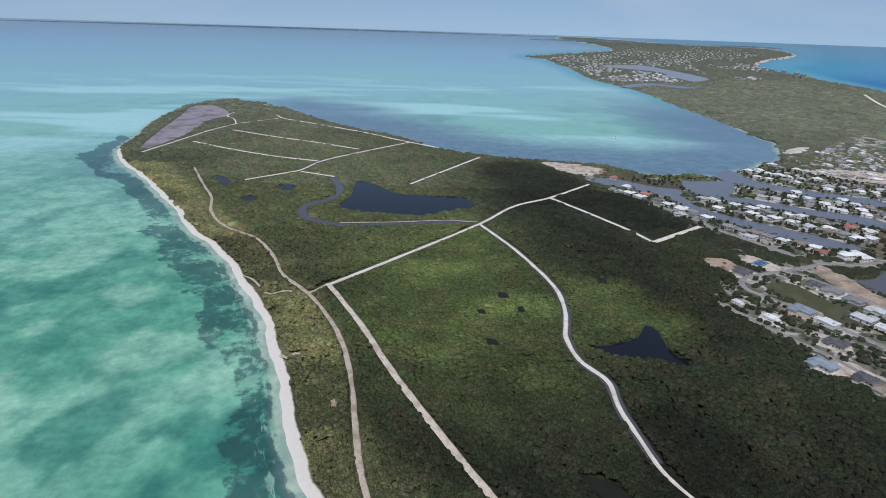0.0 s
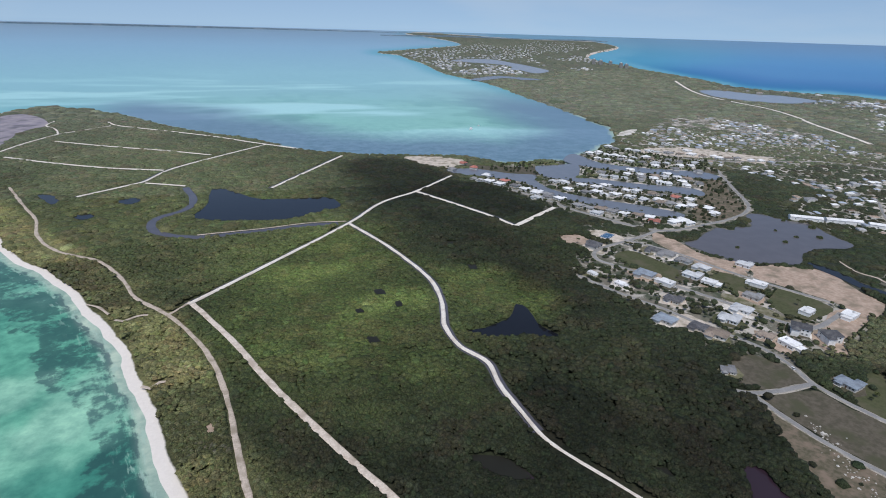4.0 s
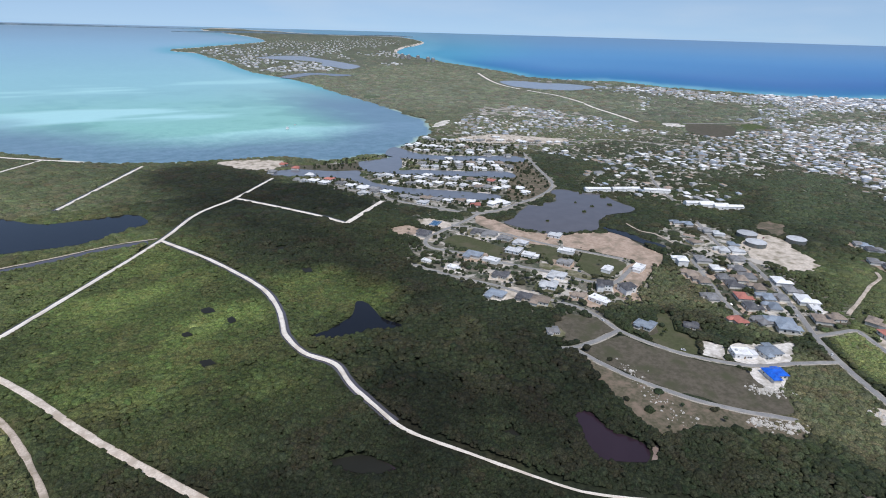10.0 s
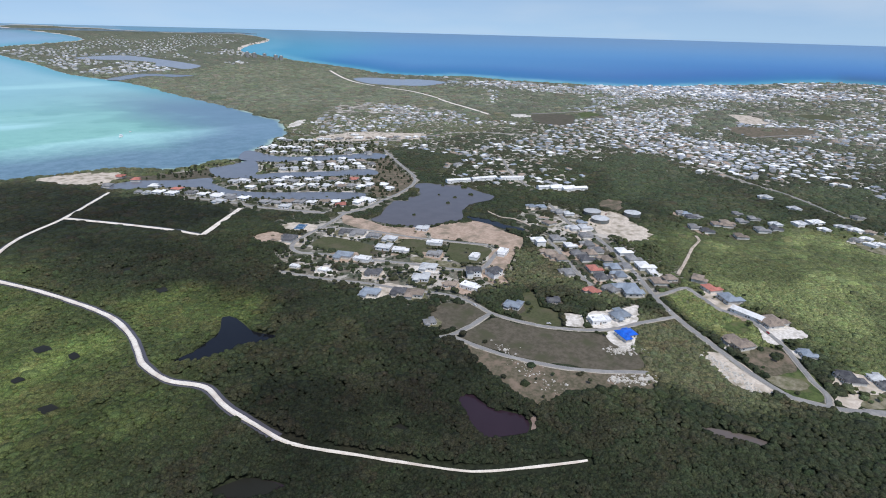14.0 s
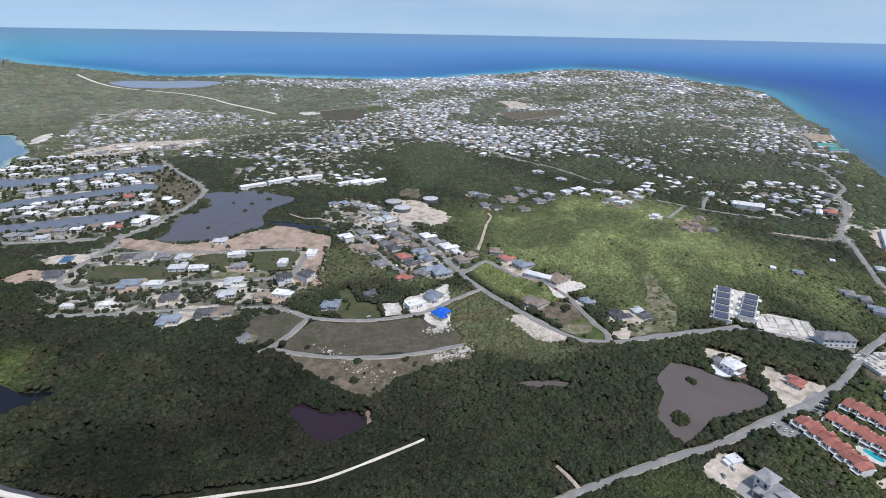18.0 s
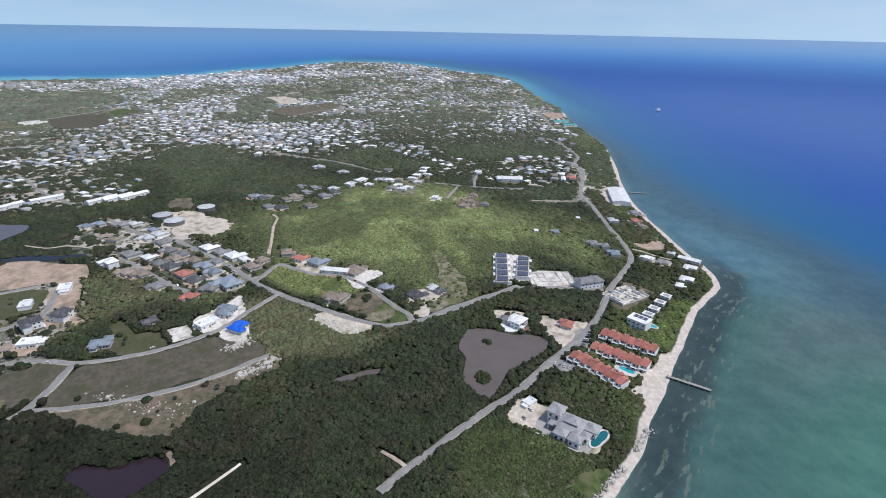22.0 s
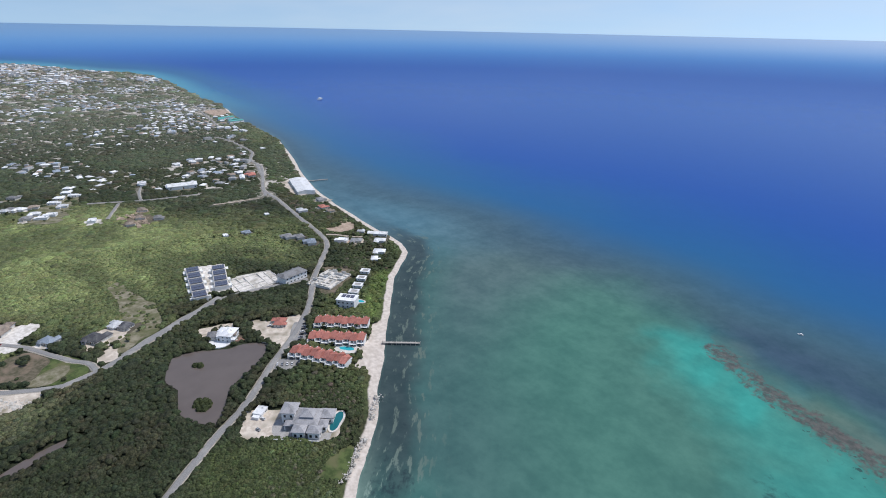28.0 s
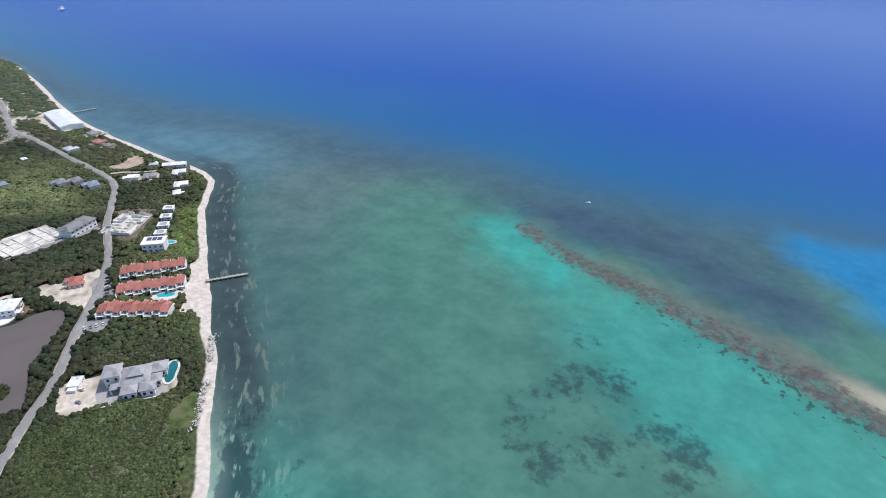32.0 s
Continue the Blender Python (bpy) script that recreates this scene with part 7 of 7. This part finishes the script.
for fx, fy, fr in FOOT:
    good &= (sp[:, 0] - fx) ** 2 + (sp[:, 1] - fy) ** 2 > (fr * .85) ** 2
good &= signed(sp, coast) > 5
for k, (x, y, kind_) in enumerate(spots):
    if good[k]:
        tree(x, y, kind_, k, gr.uniform(.6, 1.0))


# ---- rubble ----
def rubble(name, centers, count, spread, size, material, label, seed):
    g = np.random.default_rng(seed)
    v, f = [], []
    for (cx, cy) in centers:
        for _ in range(count):
            x, y = cx + g.normal(0, spread), cy + g.normal(0, spread)
            s = size * np.exp(g.normal(0, .5))
            n = len(v)
            for px, py, pz in ((-1, -1, -.3), (1, -1, -.3), (1, 1, -.3), (-1, 1, -.3), (-.7, -.6, .7), (.6, -.7, .6), (.7, .6, .8), (-.6, .7, .6)):
                v.append((x + px * s * g.uniform(.6, 1.3), y + py * s * g.uniform(.6, 1.3), Z0 + pz * s * g.uniform(.5, 1.0)))
            f += [tuple(n + i for i in q_) for q_ in ((4, 5, 6, 7), (0, 1, 5, 4), (1, 2, 6, 5), (2, 3, 7, 6), (3, 0, 4, 7))]
    tagged(new(name, mesh_of(name, v, f, material)), label, "rubble", kind="stuff")


def along(p, q, n):
    return [(p[0] + (q[0] - p[0]) * k / n, p[1] + (q[1] - p[1]) * k / n) for k in range(n + 1)]


M_LIMESTONE = grained("broken_limestone", (0.42, 0.39, 0.35), (0.62, 0.59, 0.54), .6, (0.30, 0.28, 0.24), 3)
rubble("limestone_rubble", along((284, 103), (305, 81), 9), 30, 2.4, .4, M_LIMESTONE, "pale broken limestone in scrub", 1)
rubble("limestone_rubble", along((315, 118), (330, 105), 5), 36, 2.8, .35, M_LIMESTONE, "pale broken limestone on a dry field", 2)
rubble("limestone_rubble", along((352, 67), (333, 34), 5), 50, 3.0, .4, M_LIMESTONE, "heaps of pale rubble beside a road", 3)
rubble("limestone_rubble", along((266, 175), (251, 124), 7), 16, 4.0, .3, M_LIMESTONE, "scattered pale stones on a dry shore", 4)
rubble("building_rubble", [(650, -67), (662, -89), (624, -75)], 40, 6.0, .9, M_CLEAR["earth"], "reddish heaps on a building lot", 6)
rubble("shore_rock", along((200, -104), (182, -84), 8) + along((213, -117), (226, -128), 4), 34, 1.2, .22, M_LIMESTONE, "pale shore rocks along the beach", 5)


# ---- far low coasts on the horizon ----
def far_coast(name, az0, az1, r, low, high, label, seed):
    n = 90
    g = np.random.default_rng(seed)
    v, f = [], []
    for i in range(n + 1):
        a = radians(az0 + (az1 - az0) * i / n)
        t = i / n
        h = low + (high - low) * (0.55 + 0.45 * math.sin(9 * t + seed)) * min(1, 8 * t, 8 * (1 - t)) + g.uniform(0, 1.2)
        z = float(rise(r))
        for rr, zz in ((r, z - 2), (r + 2, z + h), (r + 30, z + h)):
            v.append((rr * math.sin(a), rr * math.cos(a), zz))
    for i in range(n):
        k = 3 * i
        f += [(k, k + 3, k + 4, k + 1), (k + 1, k + 4, k + 5, k + 2)]
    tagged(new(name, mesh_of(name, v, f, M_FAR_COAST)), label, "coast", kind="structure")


# woods with the blue of distance haze put into their colour
M_FAR_COAST = grained("hazed_woods", (0.10, 0.15, 0.19), (0.14, 0.19, 0.23), 25, (0.20, 0.24, 0.27), 70)
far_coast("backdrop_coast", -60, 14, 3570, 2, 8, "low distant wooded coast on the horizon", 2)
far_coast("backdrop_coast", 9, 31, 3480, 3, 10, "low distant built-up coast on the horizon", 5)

# ---- far town: more houses than one could count ----
rng = np.random.default_rng(5)


def scatter(poly, spacing, seed):
    """Points in a closed outline, about spacing apart."""
    g = np.random.default_rng(seed)
    p = np.array(poly, float)
    lo, hi = p.min(0), p.max(0)
    xs = np.arange(lo[0], hi[0], spacing)
    ys = np.arange(lo[1], hi[1], spacing)
    q = np.stack(np.meshgrid(xs, ys), -1).reshape(-1, 2)
    q = q + (g.random(q.shape) - 0.5) * spacing * 0.95
    return q[inside(q, p)]


def keep_off(q, road_gap=0.0, pond_gap=0.0, clear=True, foot=True):
    ok = np.ones(len(q), bool)
    for _, width, line in ROAD_LINES:
        lo, hi = line.min(0) - 30, line.max(0) + 30
        near = np.where(((q > lo) & (q < hi)).all(1))[0]
        if len(near):
            ok[near] &= dist_line(q[near], line[::2] if len(line) > 3 else line) > width / 2 + road_gap
    for line in POND_LINES.values():
        lo, hi = line.min(0) - 30, line.max(0) + 30
        near = np.where(((q > lo) & (q < hi)).all(1))[0]
        if len(near):
            ok[near] &= signed(q[near], line) < -pond_gap
    if clear:
        luck = np.random.default_rng(17).random(len(q))
        for kind_, line in CLEAR_LINES.values():
            ok &= ~inside(q, line) | (luck < {"dry": 0.002, "scrub": 0.025, "pale": 0.16, "lawn": 0.006, "green": 0.01}.get(kind_, 0.0))
    if foot and FOOT:
        f = np.array(FOOT)
        for fx, fy, fr in f:
            ok &= (q[:, 0] - fx) ** 2 + (q[:, 1] - fy) ** 2 > fr * fr
    return ok


def far_houses(name, poly, spacing, mats, seed, share=1.0):
    q = scatter(poly, spacing, seed)
    g = np.random.default_rng(seed + 1)
    q = q[g.random(len(q)) < share * (0.04 + 1.7 * step01(cloud_noise(q, 130, 91), 0.40, 0.58))]
    for wood in WOODS:
        q = q[~inside(q, np.array(wood, float))]
    q = q[keep_off(q, 7, 7, foot=True)]
    q = q[signed(q, coast) > 8]
    pick = g.integers(0, len(mats), len(q))
    for k, (mt_name, mt) in enumerate(mats):
        v, f = [], []
        for x, y in q[pick == k]:
            r = math.hypot(x, y)
            s = float(far_scale(r)) * g.uniform(0.5, 0.95) * (1.7 if r > 2150 else 1.0)
            w, d, h, top = g.uniform(9, 15) * s, g.uniform(6.5, 9.5) * s, g.choice([2.8, 3.0, 5.2]) * s, 1.6 * s
            a = g.choice([0.0, math.pi / 2]) + g.normal(0, 0.12) + 2.0 * math.sin(x / 210.0 + 1.3 * math.sin(y / 260.0))
            ca, sa = math.cos(a), math.sin(a)
            z = float(rise(r)) + 1.5
            n = len(v)
            e = 0.5 * s
            pts = [(-w / 2, -d / 2, 0), (w / 2, -d / 2, 0), (w / 2, d / 2, 0), (-w / 2, d / 2, 0),
                   (-w / 2 - e, -d / 2 - e, h), (w / 2 + e, -d / 2 - e, h), (w / 2 + e, d / 2 + e, h), (-w / 2 - e, d / 2 + e, h),
                   (-w / 2 + d / 2, 0, h + top), (w / 2 - d / 2, 0, h + top)]
            v += [(x + px * ca - py * sa, y + px * sa + py * ca, z + pz) for px, py, pz in pts]
            f += [tuple(n + i for i in c_) for c_ in ((0, 1, 5, 4), (1, 2, 6, 5), (2, 3, 7, 6), (3, 0, 4, 7), (4, 5, 9, 8), (5, 6, 9), (6, 7, 8, 9), (7, 4, 8))]
        if not v:
            continue
        me = bpy.data.meshes.new(name)
        me.from_pydata(v, [], f)
        me.materials.append(mt)
        me.materials.append(M_WALL)
        wall = np.tile([1, 1, 1, 1, 0, 0, 0, 0], len(f) // 8)
        me.polygons.foreach_set("material_index", wall.astype(np.int32))
        tagged(new(name, me), "crowd of distant houses with %s roofs" % mt_name, "houses", kind="stuff")
    return q


ROOF_FAR = [("white", grained("far_white_roofs", (0.62, 0.62, 0.62), (0.80, 0.80, 0.80), 3, per="island", vary=0.2)),
            ("grey", grained("far_grey_roofs", (0.22, 0.22, 0.23), (0.34, 0.34, 0.35), 3, per="island", vary=0.35)),
            ("blue-grey", grained("far_blue_roofs", (0.24, 0.28, 0.34), (0.34, 0.38, 0.44), 3, per="island", vary=0.3)),
            ("brown", grained("far_brown_roofs", (0.24, 0.18, 0.14), (0.34, 0.27, 0.22), 3, per="island", vary=0.3))]
for k, (poly, gap, share) in enumerate(((TOWN_A, 16.5, 0.62), (TOWN_B, 18, 0.6), (TOWN_C, 16, 0.62), (TOWN_D, 23, 0.8), (TOWN_E, 20, 0.4), (TOWN_F, 21, 0.45), (TOWN_G, 20, 0.5), (TOWN_H, 18, 0.55))):
    far_houses("distant_houses", poly, gap, ROOF_FAR[:3] if k in (1, 3) else [ROOF_FAR[i] for i in (0, 1, 0, 2, 3)] if k == 2 else ROOF_FAR, 100 + 10 * k, share)


# ---- vegetation ----
def crowns(name, pts, size, height, tints, material, label, shapes, seed, flat=1.0):
    """One mesh of many crowns, each with its own size, height and green."""
    if len(pts) == 0:
        return
    g = np.random.default_rng(seed)
    which = g.integers(0, len(shapes), len(pts))
    vs, fs, cs, n = [], [], [], 0
    for k, (sv, sf) in enumerate(shapes):
        sel = which == k
        p = pts[sel]
        if not len(p):
            continue
        rr = np.hypot(p[:, 0], p[:, 1])
        fsc = far_scale(rr)
        s = size[sel] * np.exp(g.normal(0, 0.30, len(p))) * fsc
        a = g.random(len(p)) * 2 * math.pi
        hz = height[sel] * fsc * np.exp(g.normal(0, 0.18, len(p)))
        x = sv[None, :, 0] * np.cos(a)[:, None] - sv[None, :, 1] * np.sin(a)[:, None]
        y = sv[None, :, 0] * np.sin(a)[:, None] + sv[None, :, 1] * np.cos(a)[:, None]
        v = np.stack([x * s[:, None] + p[:, :1], y * s[:, None] + p[:, 1:2], sv[None, :, 2] * s[:, None] * flat + hz[:, None] + 1.4 + rise(rr)[:, None]], -1)
        fs.append((sf[None] + (np.arange(len(p)) * len(sv))[:, None, None] + n).reshape(-1, 3))
        vs.append(v.reshape(-1, 3))
        cs.append(np.repeat(tints[sel], len(sv), 0))
        n += v.shape[0] * v.shape[1]
    co, tri, tint = np.vstack(vs), np.vstack(fs), np.vstack(cs)
    me = bpy.data.meshes.new(name)
    me.vertices.add(len(co))
    me.vertices.foreach_set("co", co.astype(np.float32).ravel())
    me.loops.add(len(tri) * 3)
    me.loops.foreach_set("vertex_index", tri.astype(np.int32).ravel())
    me.polygons.add(len(tri))
    me.polygons.foreach_set("loop_start", (np.arange(len(tri)) * 3).astype(np.int32))
    me.update(calc_edges=True)
    at = me.attributes.new("leaf", "FLOAT_COLOR", "POINT")
    at.data.foreach_set("color", np.column_stack([tint, np.ones(len(tint))]).astype(np.float32).ravel())
    me.polygons.foreach_set("use_smooth", np.ones(len(me.polygons), bool))
    me.materials.append(material)
    tagged(new(name, me), label, "vegetation", kind="stuff")


FINE = [dome(s, 2, 6, 0.9, 1.1) for s in range(8)]
MIDS = [dome(20 + s, 2, 5, 0.8, 0.8) for s in range(6)]
FARS = [dome(40 + s, 2, 5, 0.45, 0.9) for s in range(4)]
VISIBLE = (-52, 198)


def plant(r0, r1, gap, radius, height, shapes, seed, share_town):
    """Trees over the land between two distances from the origin."""
    g = np.random.default_rng(seed)
    xs = np.arange(-r1, r1, gap)
    q = np.stack(np.meshgrid(xs, xs), -1).reshape(-1, 2)
    q = q + (g.random(q.shape) - 0.5) * gap * 1.1
    r = np.hypot(q[:, 0], q[:, 1])
    a = np.degrees(np.arctan2(q[:, 0], q[:, 1]))
    a = np.where(a < -60, a + 360, a)
    q = q[(r > r0) & (r <= r1) & (a > VISIBLE[0]) & (a < VISIBLE[1])]
    s = signed(q, coast)
    edge_w = np.where((q[:, 1] > 150) & (q[:, 0] < 0) & (q[:, 1] < 900), 8.0, np.where((q[:, 1] < 0) & (q[:, 0] < 900), 8.5, 2.0))
    q = q[s > edge_w + (cloud_noise(q, 9, 77, 2) - 0.4) * 6]
    q = q[keep_off(q, 0.9 + radius * 1.25, radius, True, True)]
    tn = np.zeros(len(q))
    for poly in (TOWN_A, TOWN_B, TOWN_C, TOWN_D, TOWN_E, TOWN_F, TOWN_G, TOWN_H, ESTATE, CANALS):
        tn = np.maximum(tn, masked(q, poly, 70) * (1 - share_town))
    for poly, sh in ((TOWN_D, 0.25), (ESTATE, 0.16), (TOWN_E, 0.24), (CANALS, 0.2), (TOWN_A, 0.3)):
        tn = np.maximum(tn, masked(q, poly, 30) * (1 - sh))
    wood_ = np.zeros(len(q))
    for poly in WOODS:
        wood_ = np.maximum(wood_, masked(q, poly, 40))
    q = q[g.random(len(q)) > tn * (1 - wood_)]
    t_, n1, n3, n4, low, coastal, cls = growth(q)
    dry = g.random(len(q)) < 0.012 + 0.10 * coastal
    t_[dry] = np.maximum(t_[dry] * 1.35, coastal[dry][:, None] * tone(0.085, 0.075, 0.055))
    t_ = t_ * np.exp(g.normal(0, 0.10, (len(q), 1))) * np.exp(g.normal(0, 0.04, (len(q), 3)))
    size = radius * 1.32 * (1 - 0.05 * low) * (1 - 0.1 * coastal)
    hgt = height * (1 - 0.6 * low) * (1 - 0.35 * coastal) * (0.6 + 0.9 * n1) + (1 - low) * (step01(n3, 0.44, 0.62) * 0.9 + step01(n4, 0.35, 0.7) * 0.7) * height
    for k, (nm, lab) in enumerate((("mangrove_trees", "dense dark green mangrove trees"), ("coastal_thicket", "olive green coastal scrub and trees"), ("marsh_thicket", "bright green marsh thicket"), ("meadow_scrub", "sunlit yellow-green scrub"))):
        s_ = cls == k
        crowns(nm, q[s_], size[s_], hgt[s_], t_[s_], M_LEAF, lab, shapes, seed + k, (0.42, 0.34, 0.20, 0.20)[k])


plant(120, 270, 1.32, 0.95, 1.2, FINE, 1, 0.4)
plant(270, 560, 2.15, 1.5, 1.1, MIDS, 11, 0.36)
plant(560, 1400, 4.6, 3.1, 0.7, FARS, 21, 0.45)
plant(1400, 3400, 15.0, 8.5, 0.5, FARS, 31, 0.55)
tufts = []
for cx, cy, rad_ in ((276, -45, 4.6), (317, -53, 2.4)) + LAKE_ISLETS:
    for k in range(int(rad_ * rad_ * 4)):
        a, r = rng.uniform(0, 2 * math.pi), rad_ * math.sqrt(rng.uniform(0, 1))
        tufts.append((cx + r * math.cos(a) * 1.2, cy + r * math.sin(a)))
tufts = np.array(tufts)
crowns("islet_bush", tufts, np.full(len(tufts), 1.1), np.full(len(tufts), 1.0), np.ones((len(tufts), 1)) * tone(0.034, 0.042, 0.019), M_LEAF, "round mangrove islets in a pond", FINE, 71)

palms = np.array([p for p in scatter(CANALS, 9.0, 77) if rng.random() < 0.75], float)
palms = palms[keep_off(palms, 3.0, 1.5, False, False)]
for fx, fy, fr in FOOT:
    palms = palms[(palms[:, 0] - fx) ** 2 + (palms[:, 1] - fy) ** 2 > (fr * 0.6) ** 2]
palms = palms[signed(palms, coast) > 3]
crowns("canal_palms", palms, np.full(len(palms), 1.8), np.full(len(palms), 2.6), np.ones((len(palms), 1)) * tone(0.026, 0.032, 0.018), M_LEAF, "dark palms and garden trees between canals", FINE, 73, 0.7)

# ---- lay the plan out in metres ----
grow = Matrix.Scale(METRES, 4)
done = set()
for ob in list(scene.objects):
    if ob.parent or ob.type in ("CAMERA", "LIGHT"):
        continue
    if ob.type == "MESH":
        if ob.location.length > 0:
            ob.matrix_basis = grow @ ob.matrix_basis
        elif ob.data.name not in done:
            ob.data.transform(grow)
            done.add(ob.data.name)
    elif ob.get("group") in ("houses", "parked cars", "garden trees", "boats"):
        ob.location = ob.location * METRES
    else:
        ob.matrix_basis = grow @ ob.matrix_basis
